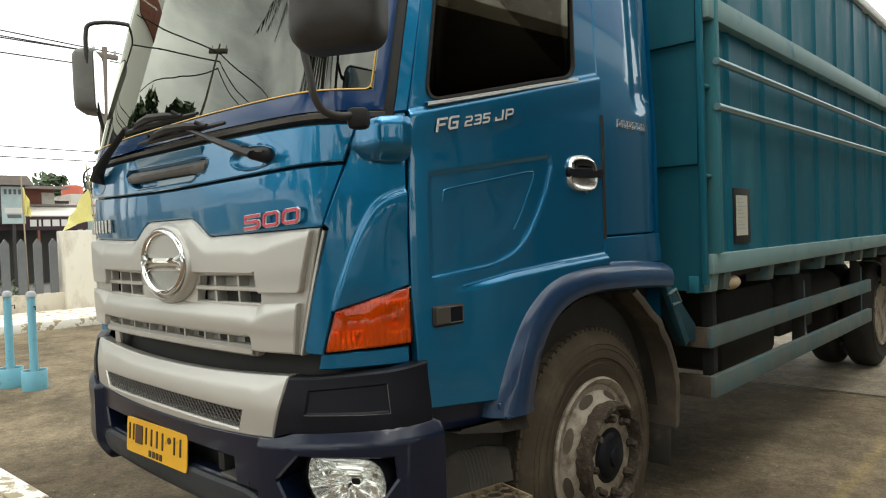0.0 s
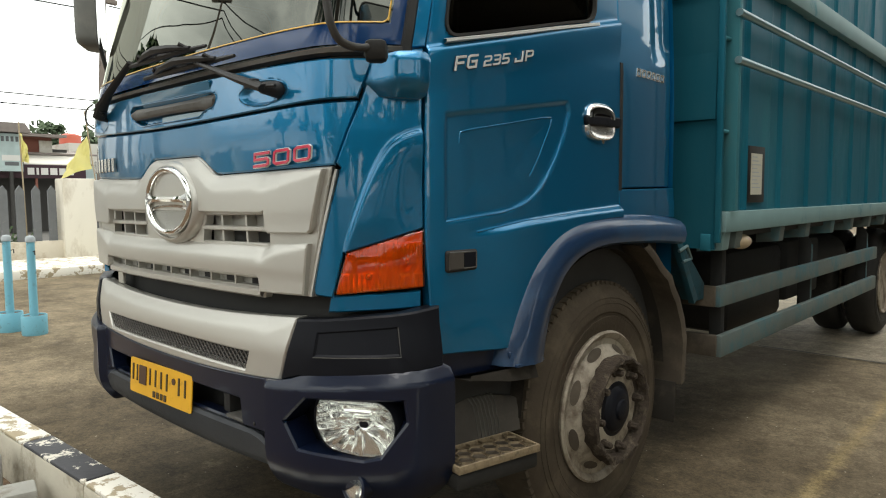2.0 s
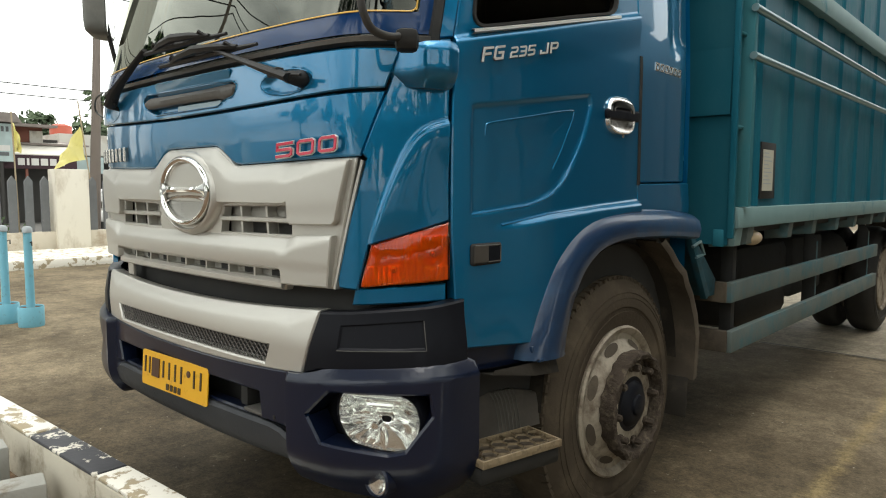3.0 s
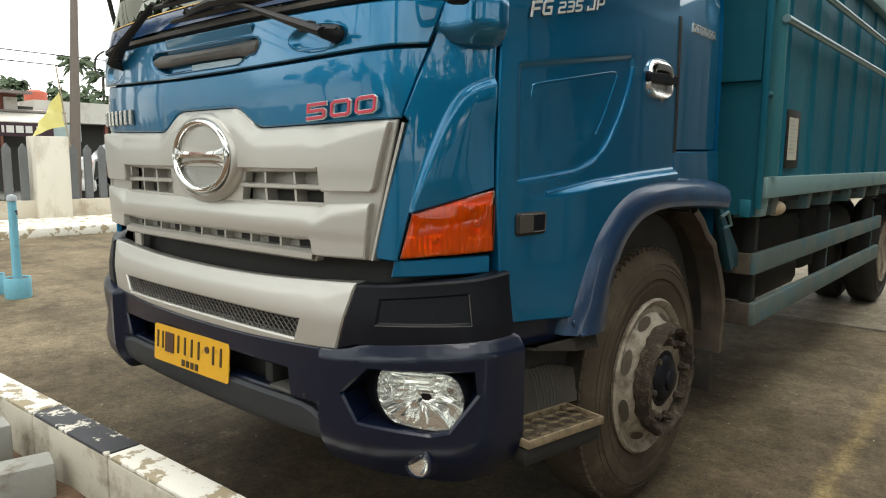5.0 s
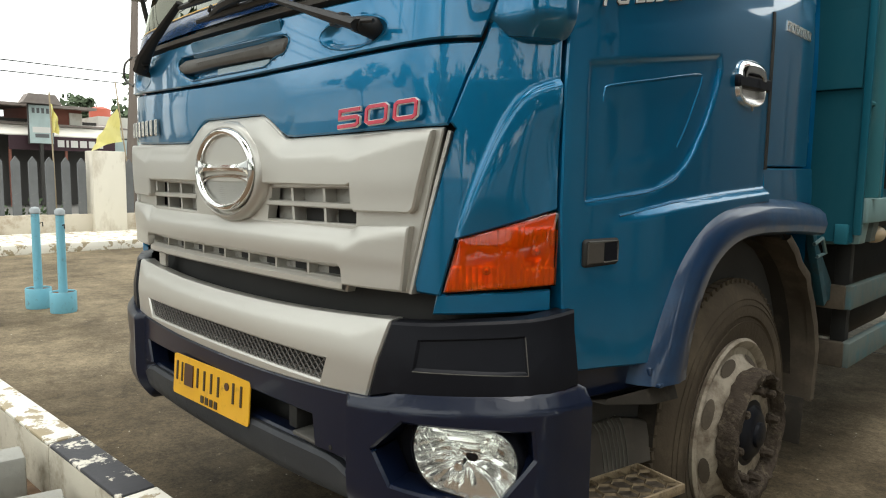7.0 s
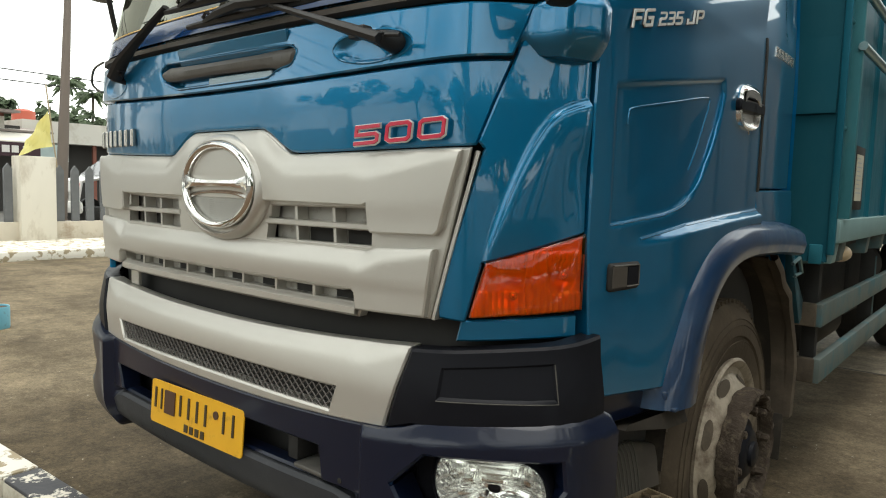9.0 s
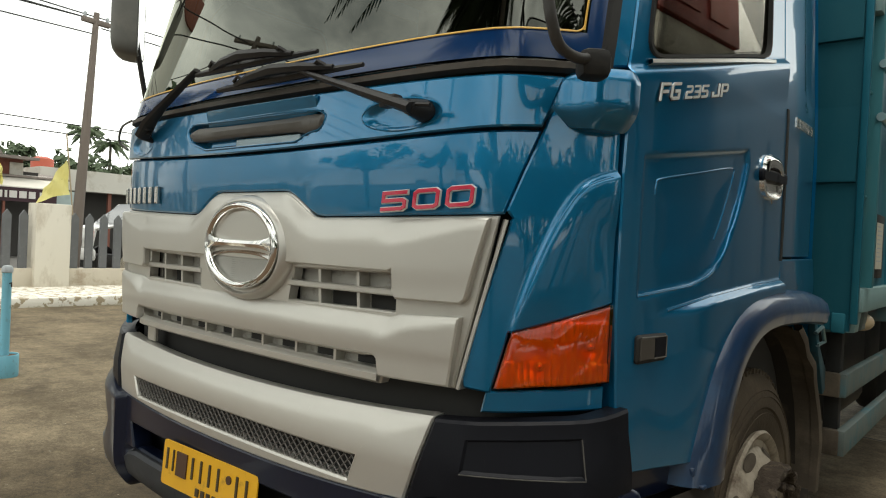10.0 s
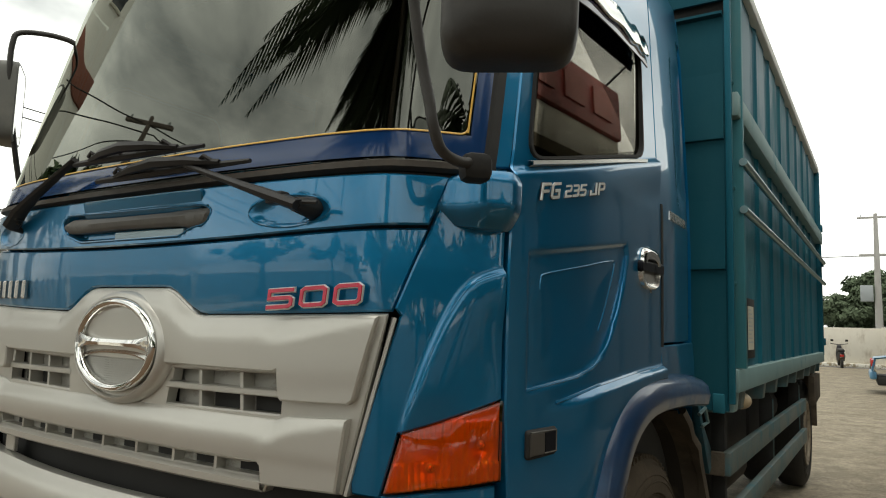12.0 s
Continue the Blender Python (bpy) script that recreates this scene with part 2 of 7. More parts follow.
def ground_material():
    m = bpy.data.materials.new("weathered_concrete")
    m.use_nodes = True
    n, l = m.node_tree.nodes, m.node_tree.links
    p = n["Principled BSDF"]
    co = n.new("ShaderNodeTexCoord")

    def tex(scale, detail, rough=0.6, stretch=(1, 1, 1)):
        mp = n.new("ShaderNodeMapping")
        mp.inputs["Scale"].default_value = stretch
        t = n.new("ShaderNodeTexNoise")
        t.inputs["Scale"].default_value, t.inputs["Detail"].default_value, t.inputs["Roughness"].default_value = scale, detail, rough
        l.new(co.outputs["Object"], mp.inputs["Vector"])
        l.new(mp.outputs["Vector"], t.inputs["Vector"])
        return t.outputs["Fac"]

    def ramp(fac, a, b, ca, cb):
        r = n.new("ShaderNodeValToRGB")
        r.color_ramp.elements[0].position, r.color_ramp.elements[1].position = a, b
        r.color_ramp.elements[0].color, r.color_ramp.elements[1].color = (*ca, 1), (*cb, 1)
        l.new(fac, r.inputs["Fac"])
        return r.outputs["Color"]

    def mix(a, b, fac, mode="MIX"):
        x = n.new("ShaderNodeMixRGB")
        x.blend_type = mode
        l.new(a, x.inputs["Color1"])
        l.new(b, x.inputs["Color2"])
        if isinstance(fac, float):
            x.inputs["Fac"].default_value = fac
        else:
            l.new(fac, x.inputs["Fac"])
        return x.outputs["Color"]
    base = ramp(tex(0.7, 9, 0.62), 0.32, 0.68, (0.104, 0.083, 0.054), (0.246, 0.201, 0.136))
    grain = ramp(tex(60, 8, 0.85), 0.36, 0.66, (0.58, 0.57, 0.56), (1.36, 1.35, 1.32))
    grit = ramp(tex(17, 8, 0.8), 0.40, 0.62, (0.74, 0.73, 0.72), (1.14, 1.13, 1.12))
    blotch = ramp(tex(3.4, 9, 0.72), 0.36, 0.64, (0.66, 0.65, 0.63), (1.20, 1.19, 1.16))
    stains = ramp(tex(0.5, 9, 0.7), 0.55, 0.65, (0, 0, 0), (1, 1, 1))
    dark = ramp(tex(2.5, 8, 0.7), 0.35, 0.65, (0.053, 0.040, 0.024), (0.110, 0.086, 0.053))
    tan = ramp(tex(1.6, 10, 0.78), 0.57, 0.70, (0, 0, 0), (0.75, 0.75, 0.75))
    tanc = ramp(tex(9, 6), 0.3, 0.7, (0.185, 0.148, 0.092), (0.315, 0.262, 0.172))
    flecks = ramp(tex(24, 4, 0.55), 0.70, 0.74, (0, 0, 0), (0.8, 0.8, 0.8))
    fleckc = ramp(tex(5, 2), 0.3, 0.7, (0.441, 0.390, 0.282), (0.55, 0.52, 0.45))
    # dark patch round the truck: oil and dirt, with the truck's shade put in
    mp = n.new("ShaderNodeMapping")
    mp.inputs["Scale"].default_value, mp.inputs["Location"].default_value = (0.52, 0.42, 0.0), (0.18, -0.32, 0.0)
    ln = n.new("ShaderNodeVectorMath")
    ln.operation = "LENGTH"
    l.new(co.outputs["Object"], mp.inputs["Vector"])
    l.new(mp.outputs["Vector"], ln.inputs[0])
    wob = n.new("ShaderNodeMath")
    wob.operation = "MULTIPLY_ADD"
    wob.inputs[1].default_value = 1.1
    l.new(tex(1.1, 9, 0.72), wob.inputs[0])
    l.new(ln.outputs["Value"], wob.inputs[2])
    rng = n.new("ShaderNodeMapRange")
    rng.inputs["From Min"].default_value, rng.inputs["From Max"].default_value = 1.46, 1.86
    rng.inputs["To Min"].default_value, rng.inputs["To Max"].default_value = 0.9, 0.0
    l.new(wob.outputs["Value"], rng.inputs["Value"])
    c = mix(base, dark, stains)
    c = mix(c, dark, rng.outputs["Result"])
    c = mix(c, tanc, tan)
    # worn yellow bay line, painted on the slab
    sep = n.new("ShaderNodeSeparateXYZ")
    l.new(co.outputs["Object"], sep.inputs["Vector"])

    def calc(op, a, b, third=None):
        q = n.new("ShaderNodeMath")
        q.operation = op
        for k, v in enumerate((a, b, third)):
            if v is None:
                continue
            if isinstance(v, (int, float)):
                q.inputs[k].default_value = v
            else:
                l.new(v, q.inputs[k])
        return q.outputs["Value"]
    side = calc("ABSOLUTE", calc("MULTIPLY_ADD", sep.outputs["Y"], 0.018, calc("SUBTRACT", sep.outputs["X"], 1.62)), None)
    worn = calc("MULTIPLY_ADD", tex(7, 9, 0.75), 0.26, side)
    line = ramp(worn, 0.120, 0.19, (0.5, 0.5, 0.5), (0, 0, 0))
    near = ramp(calc("MULTIPLY", sep.outputs["Y"], 0.1), 0.55, 0.70, (1, 1, 1), (0, 0, 0))
    linec = ramp(tex(12, 4), 0.3, 0.7, (0.30, 0.225, 0.10), (0.42, 0.33, 0.16))
    c = mix(c, linec, mix(line, near, 1.0, "MULTIPLY"))
    # paler, newer pour beyond the joint
    pour = calc("MULTIPLY", calc("GREATER_THAN", sep.outputs["Y"], 4.985), calc("GREATER_THAN", sep.outputs["X"], -3.0))
    pale = ramp(tex(0.9, 8, 0.65), 0.3, 0.7, (0.246, 0.216, 0.166), (0.372, 0.334, 0.266))
    c = mix(c, pale, calc("MULTIPLY", pour, 0.8))
    c = mix(c, blotch, 1.0, "MULTIPLY")
    c = mix(c, grain, 1.0, "MULTIPLY")
    c = mix(c, grit, 1.0, "MULTIPLY")
    c = mix(c, fleckc, flecks)
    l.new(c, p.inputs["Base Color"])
    p.inputs["Roughness"].default_value = 0.8
    p.inputs["Specular IOR Level"].default_value = 0.15
    b = n.new("ShaderNodeBump")
    b.inputs["Strength"].default_value, b.inputs["Distance"].default_value = 0.35, 0.008
    l.new(tex(55, 8, 0.7), b.inputs["Height"])
    l.new(b.outputs["Normal"], p.inputs["Normal"])
    return m


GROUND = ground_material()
LIP = material("charcoal_plastic_lip", (0.028, 0.030, 0.034), 0.55, vary=0.2, scale=8, grime=(0.06, 0.06, 0.06), grime_amt=0.25, grime_scale=9, bump=0.05, bump_scale=120, spec=0.3)
WHITEWASH = material("peeling_whitewash", (0.74, 0.71, 0.63), 0.8, vary=0.08, scale=6, grime=(0.34, 0.28, 0.18), grime_amt=0.36, grime_scale=6.5, edge=0.03, bump=0.2, bump_scale=40)
BLACKWASH = material("peeling_black_paint", (0.050, 0.050, 0.055), 0.75, vary=0.3, scale=9, grime=(0.66, 0.62, 0.53), grime_amt=0.30, grime_scale=7, edge=0.03, bump=0.2, bump_scale=40)
KERBSIDE = material("stained_kerb_concrete", (0.50, 0.46, 0.37), 0.85, vary=0.2, scale=4, grime=(0.22, 0.18, 0.12), grime_amt=0.4, grime_scale=5, bump=0.3, bump_scale=30)
BLOCKGREY = material("grey_concrete_block", (0.34, 0.335, 0.30), 0.85, vary=0.2, scale=8, grime=(0.17, 0.14, 0.10), grime_amt=0.3, grime_scale=7, bump=0.3, bump_scale=40)
SOIL = material("brown_soil", (0.11, 0.065, 0.035), 0.95, vary=0.5, scale=14, grime=(0.20, 0.15, 0.09), grime_amt=0.3, grime_scale=20, bump=1.0, bump_scale=25)
BOLLARD = material("pale_blue_paint", (0.17, 0.44, 0.55), 0.55, 0, 0.1, vary=0.12, scale=9, grime=(0.12, 0.10, 0.08), grime_amt=0.14, grime_scale=18)
CAPGREY = material("grey_cap", (0.34, 0.37, 0.38), 0.6)
FENCEGREY = material("grey_fence_paint", (0.125, 0.13, 0.135), 0.7, vary=0.2, scale=6, grime=(0.22, 0.22, 0.21), grime_amt=0.2, grime_scale=5)
PLASTER = material("stained_white_plaster", (0.66, 0.62, 0.53), 0.85, vary=0.08, scale=3, grime=(0.40, 0.34, 0.26), grime_amt=0.36, grime_scale=2.2, stretch=(1, 1, 0.4), bump=0.1, bump_scale=20)
LOWWALL = material("dirty_low_wall_plaster", (0.52, 0.47, 0.38), 0.9, vary=0.12, scale=3, grime=(0.27, 0.20, 0.13), grime_amt=0.42, grime_scale=2.5, bump=0.1, bump_scale=20)
ASPHALT = material("dusty_asphalt", (0.11, 0.105, 0.095), 0.9, vary=0.2, scale=2, bump=0.3, bump_scale=30)
POLE = material("weathered_wood_pole", (0.17, 0.14, 0.12), 0.85, vary=0.25, scale=6, stretch=(1, 1, 0.1))
CONCPOLE = material("grey_concrete_pole", (0.38, 0.37, 0.35), 0.85, vary=0.1, scale=4)
CABLE = material("black_cable", (0.02, 0.02, 0.02), 0.7)
TRUNK = material("palm_bark", (0.17, 0.145, 0.115), 0.9, vary=0.3, scale=9, bump=0.5, bump_scale=30)
PALMLEAF = material("palm_leaf", (0.060, 0.095, 0.035), 0.55, vary=0.35, scale=5)
# paler leaf for far trees, with distance haze put into the colour
FARLEAF = material("hazy_tree_leaf", (0.095, 0.125, 0.075), 0.7, vary=0.35, scale=1.5, spec=0.1)
LEAF = material("tree_leaf", (0.045, 0.085, 0.025), 0.6, vary=0.45, scale=2.5)
FLAGY = material("yellow_flag_cloth", (0.88, 0.82, 0.38), 0.8, vary=0.08, scale=4)
STICK = material("bamboo_stick", (0.36, 0.29, 0.19), 0.7)
BRICKRED = material("brown_red_wall", (0.22, 0.085, 0.06), 0.85, vary=0.15, scale=3)
ROOFTILE = material("dusty_brown_roof", (0.24, 0.205, 0.185), 0.85, vary=0.25, scale=6)
AWNING = material("pale_awning", (0.66, 0.63, 0.56), 0.75, vary=0.07, scale=2)
MAROON = material("dark_maroon_banner", (0.045, 0.018, 0.025), 0.7)
OFFWHITE = material("white_banner_ink", (0.72, 0.70, 0.66), 0.7)
PALEWALL = material("pale_painted_wall", (0.60, 0.58, 0.52), 0.85, vary=0.08, scale=1.5, grime=(0.42, 0.38, 0.31), grime_amt=0.3, grime_scale=1.2)
WHITEWALL = material("white_painted_wall", (0.80, 0.79, 0.75), 0.8, vary=0.04, scale=1.2)
SIGNRED = material("red_sign_panel", (0.25, 0.034, 0.027), 0.5, vary=0.1, scale=2)
SIGNPALE = material("faded_red_sign_bar", (0.29, 0.075, 0.060), 0.5)
SHOPDARK = material("dark_shop_opening", (0.05, 0.047, 0.043), 0.8)
POSTERBLUE = material("pale_blue_poster", (0.45, 0.55, 0.54), 0.6, vary=0.3, scale=2.5)
VANWHITE = material("white_van_paint", (0.74, 0.73, 0.70), 0.35, 0.0, 0.5, vary=0.04, scale=3)
CARBLUE = material("light_blue_car_paint", (0.09, 0.23, 0.36), 0.4, 0.1, 0.2)
CARGLASS = material("car_window", (0.02, 0.022, 0.025), 0.05, spec=0.8)
TAILRED = material("red_tail_lens", (0.45, 0.02, 0.015), 0.25, 0, 0.5)
DISH = material("red_roof_tank", (0.45, 0.10, 0.06), 0.6)


# ---------------------------------------------------------------- mesh helpers
def mesh_object(name, bm, mat, parent=None, label="", smooth=True):
    me = bpy.data.meshes.new(name)
    bmesh.ops.recalc_face_normals(bm, faces=bm.faces)
    bm.to_mesh(me)
    bm.free()
    me.materials.append(mat)
    if smooth:
        for f in me.polygons:
            f.use_smooth = True
        me.set_sharp_from_angle(angle=radians(38))
    ob = new(name, me)
    if parent:
        ob.parent = parent
    if label:
        ob["label"] = label
    return ob


def part(name, bm, mat, parent, label="", smooth=True):
    return mesh_object(name, bm, mat, parent, label, smooth)


def thing(name, label, category, at=(0, 0, 0), group="", kind=""):
    ob = new(name)
    ob.location = at
    return tagged(ob, label, category, group, kind)


def add_box(bm, lo, hi, bevel=0.0, m=None):
    lo, hi = Vector(lo), Vector(hi)
    r = bmesh.ops.create_cube(bm, size=1.0)
    vs = r["verts"]
    mat = Matrix.Translation((lo + hi) / 2) @ Matrix.Diagonal((*(hi - lo), 1))
    bmesh.ops.transform(bm, matrix=mat, verts=vs)
    if bevel:
        es = list({e for v in vs for e in v.link_edges})
        o = bmesh.ops.bevel(bm, geom=es, offset=bevel, segments=2, affect="EDGES", profile=0.5)
        vs = list({v for f in o["faces"] for v in f.verts} | {v for v in vs if v.is_valid})
    if m:
        bmesh.ops.transform(bm, matrix=m, verts=vs)
    return vs


def box(lo, hi, bevel=0.0, m=None):
    bm = bmesh.new()
    add_box(bm, lo, hi, bevel, m)
    return bm


def add_tube(bm, pts, radius, sides=10, closed=False, flat=1.0):
    """A tube through points; radius a number or one for each point."""
    pts = [Vector(p) for p in pts]
    rings = []
    n = len(pts)
    prev = None
    for i, p in enumerate(pts):
        a, b = pts[max(i - 1, 0)], pts[min(i + 1, n - 1)]
        d = (b - a).normalized()
        if prev is None:
            ref = Vector((0, 0, 1)) if abs(d.z) < 0.9 else Vector((1, 0, 0))
            side = d.cross(ref).normalized()
        else:
            side = (prev - d * prev.dot(d)).normalized()
        prev = side
        up = side.cross(d)
        r = radius[i] if isinstance(radius, (list, tuple)) else radius
        rings.append([bm.verts.new(p + side * (math.cos(k * math.tau / sides) * r) + up * (math.sin(k * math.tau / sides) * r * flat)) for k in range(sides)])
    for a, b in zip(rings, rings[1:]):
        for k in range(sides):
            bm.faces.new((a[k], a[(k + 1) % sides], b[(k + 1) % sides], b[k]))
    if not closed:
        bm.faces.new(rings[0][::-1])
        bm.faces.new(rings[-1])
    return bm


def tube(pts, radius, sides=10, flat=1.0):
    return add_tube(bmesh.new(), pts, radius, sides, False, flat)


def smooth_path(pts, n=8):
    """Catmull-Rom points through pts."""
    pts = [Vector(p) for p in pts]
    out = []
    for i in range(len(pts) - 1):
        p0, p1, p2, p3 = pts[max(i - 1, 0)], pts[i], pts[i + 1], pts[min(i + 2, len(pts) - 1)]
        for k in range(n):
            t = k / n
            out.append(0.5 * ((2 * p1) + (p2 - p0) * t + (2 * p0 - 5 * p1 + 4 * p2 - p3) * t * t + (3 * p1 - p0 - 3 * p2 + p3) * t ** 3))
    out.append(pts[-1])
    return out


def lathe(profile, sides=48, axis="x", bm=None, squash=None):
    """A solid of revolution: profile of (along, radius)."""
    bm = bm or bmesh.new()
    rings = []
    for a, r in profile:
        ring = []
        for k in range(sides):
            c, s = math.cos(k * math.tau / sides) * r, math.sin(k * math.tau / sides) * r
            ring.append(bm.verts.new((a, c, s) if axis == "x" else (c, a, s) if axis == "y" else (c, s, a)))
        rings.append(ring)
    for a, b in zip(rings, rings[1:]):
        for k in range(sides):
            bm.faces.new((a[k], a[(k + 1) % sides], b[(k + 1) % sides], b[k]))
    if profile[0][1] > 1e-4:
        bm.faces.new(rings[0][::-1])
    if profile[-1][1] > 1e-4:
        bm.faces.new(rings[-1])
    bmesh.ops.remove_doubles(bm, verts=bm.verts, dist=1e-5)
    return bm


def loft(rings, close=False):
    """Skin between rows of points."""
    bm = bmesh.new()
    rows = [[bm.verts.new(p) for p in r] for r in rings]
    for a, b in zip(rows, rows[1:]):
        n = len(a)
        for k in range(n if close else n - 1):
            bm.faces.new((a[k], a[(k + 1) % n], b[(k + 1) % n], b[k]))
    return bm


def prism(poly, lo, hi, axis="x", bevel=0.0):
    """A polygon of two coordinates pushed out along an axis."""
    bm = bmesh.new()

    def at(u, v, w):
        return (w, u, v) if axis == "x" else (u, w, v) if axis == "y" else (u, v, w)
    a = [bm.verts.new(at(u, v, lo)) for u, v in poly]
    b = [bm.verts.new(at(u, v, hi)) for u, v in poly]
    bm.faces.new(a[::-1])
    bm.faces.new(b)
    n = len(poly)
    for i in range(n):
        bm.faces.new((a[i], a[(i + 1) % n], b[(i + 1) % n], b[i]))
    if bevel:
        bmesh.ops.bevel(bm, geom=list(bm.edges), offset=bevel, segments=2, affect="EDGES", profile=0.5)
    return bm


def smoothstep(a, b, x):
    t = min(1.0, max(0.0, (x - a) / (b - a)))
    return t * t * (3 - 2 * t)


def seg_dist(p, a, b):
    px, py, ax, ay, bx, by = *p, *a, *b
    dx, dy = bx - ax, by - ay
    t = max(0, min(1, ((px - ax) * dx + (py - ay) * dy) / (dx * dx + dy * dy + 1e-12)))
    return math.hypot(px - ax - t * dx, py - ay - t * dy)


def poly_sdf(p, poly):
    """Distance to a closed polygon's edge, negative inside."""
    d, inside = 1e9, False
    n = len(poly)
    for i in range(n):
        a, b = poly[i], poly[(i + 1) % n]
        d = min(d, seg_dist(p, a, b))
        if (a[1] > p[1]) != (b[1] > p[1]) and p[0] < (b[0] - a[0]) * (p[1] - a[1]) / (b[1] - a[1]) + a[0]:
            inside = not inside
    return -d if inside else d


# ---------------------------------------------------------------- the cab's skin: a plan outline, lofted over the height
CAB_PLAN = [(0, 0.022), (0.30, 0.025), (0.56, 0.040), (0.70, 0.055), (0.82, 0.080), (0.88, 0.118), (0.95, 0.190), (1.0, 0.252), (1.028, 0.312),
            (1.055, 0.45), (1.075, 0.70), (1.083, 1.1), (1.083, 1.5), (1.072, 1.80)]
_dense = smooth_path([(x, y, 0) for x, y in CAB_PLAN], 12)
_s = [0.0]
for _a, _b in zip(_dense, _dense[1:]):
    _s.append(_s[-1] + (_b - _a).length)
S_ARR, X_ARR, Y_ARR = np.array(_s), np.array([p.x for p in _dense]), np.array([p.y for p in _dense])
S_END = float(S_ARR[-1])


def sx(x):
    """The way along the outline to a place x on the front."""
    return math.copysign(float(np.interp(abs(x), X_ARR[:85], S_ARR[:85])), x)


def sy(y):
    """The way along the outline to a place y on the left side."""
    return float(np.interp(y, Y_ARR, S_ARR))


def skin(s, z, off=0.0):
    def at(q):
        x, y = float(np.interp(abs(q), S_ARR, X_ARR)), float(np.interp(abs(q), S_ARR, Y_ARR))
        lean = 0.05 * max(0.0, z - 1.5) + 0.20 * max(0.0, z - 1.74) + 0.25 * max(0.0, z - 2.45) ** 2
        y += lean * (1 - smoothstep(0.30, 1.0, y))
        t = max(0.0, z - 1.78)
        x *= 1 - 0.045 * t - 0.16 * max(0.0, z - 2.45) ** 2
        return math.copysign(x, q), y
    x, y = at(s)
    if not off:
        return Vector((x, y, z))
    e = 0.012
    (xa, ya), (xb, yb) = at(s - e), at(s + e)
    n = Vector((yb - ya, -(xb - xa), 0))
    n.normalize()
    return Vector((x + n.x * off, y + n.y * off, z))


def panel(outer, off=0.0, thick=0.02, rnd=0.004, step=0.05, holes=(), height=None, surface=skin):
    """A sheet on the cab's skin: an outline of (way, height), with holes, a rounded rim and an optional relief."""
    bm = bmesh.new()
    edges = []
    for loop in (outer, *holes):
        vs = [bm.verts.new((u, v, 0)) for u, v in loop]
        edges += [bm.edges.new((vs[i], vs[(i + 1) % len(vs)])) for i in range(len(vs))]
    bmesh.ops.triangle_fill(bm, use_beauty=True, use_dissolve=False, edges=edges, normal=(0, 0, 1))
    us, vs = [p[0] for p in outer], [p[1] for p in outer]
    for axis, lo, hi in ((0, min(us), max(us)), (1, min(vs), max(vs))):
        k = max(1, int((hi - lo) / step))
        for i in range(1, k):
            co, no = [0, 0, 0], [0, 0, 0]
            co[axis], no[axis] = lo + (hi - lo) * i / k, 1
            bmesh.ops.bisect_plane(bm, geom=bm.verts[:] + bm.edges[:] + bm.faces[:], dist=1e-5, plane_co=co, plane_no=no)
    bmesh.ops.dissolve_degenerate(bm, dist=1e-5, edges=bm.edges)
    inner = []
    for e in bm.edges:
        if len(e.link_faces) == 2:
            p, q = e.verts[0].co, e.verts[1].co
            if abs(p.x - q.x) > 1e-5 and abs(p.y - q.y) > 1e-5:
                inner.append(e)
    if not holes or len(bm.faces) > 400:
        bmesh.ops.dissolve_edges(bm, edges=inner, use_verts=False, use_face_split=False)
    flat = {v: (v.co.x, v.co.y) for v in bm.verts}
    rim = [e for e in bm.edges if len(e.link_faces) == 1]
    outward = {}
    for e in rim:
        f = e.link_faces[0]
        mid = (e.verts[0].co + e.verts[1].co) / 2
        d = e.verts[1].co - e.verts[0].co
        nn = Vector((d.y, -d.x, 0))
        if nn.length < 1e-9:
            continue
        nn.normalize()
        if nn.dot(f.calc_center_median() - mid) > 0:
            nn = -nn
        for v in e.verts:
            outward.setdefault(v, []).append(nn)
    ring1, ring2 = {}, {}
    for v, ns in outward.items():
        n2 = sum(ns, Vector())
        n2 = n2.normalized() * min(1.4, 1 / max(0.5, n2.normalized().dot(ns[0]))) if n2.length > 1e-6 else ns[0]
        u, w = flat[v][0] + n2.x * rnd, flat[v][1] + n2.y * rnd
        h = height(*flat[v]) if height else 0.0
        ring1[v] = bm.verts.new(surface(u, w, off + h - rnd))
        ring2[v] = bm.verts.new(surface(u, w, off - thick))
    for v, (u, w) in flat.items():
        v.co = surface(u, w, off + (height(u, w) if height else 0.0))
    for e in rim:
        a, b = e.verts
        if a in ring1 and b in ring1:
            bm.faces.new((a, b, ring1[b], ring1[a]))
            bm.faces.new((ring1[a], ring1[b], ring2[b], ring2[a]))
    return bm


def mirror_poly(poly):
    return [(-u, v) for u, v in poly][::-1]


def round_poly(poly, r, n=5):
    """Rounds a polygon's corners."""
    out = []
    k = len(poly)
    for i in range(k):
        p, a, b = Vector(poly[i]), Vector(poly[i - 1]), Vector(poly[(i + 1) % k])
        da, db = (a - p), (b - p)
        ra = min(r, da.length * 0.45, db.length * 0.45)
        pa, pb = p + da.normalized() * ra, p + db.normalized() * ra
        for j in range(n + 1):
            t = j / n
            q = pa * (1 - t) ** 2 + p * (2 * t * (1 - t)) + pb * t * t
            out.append((q.x, q.y))
    return out


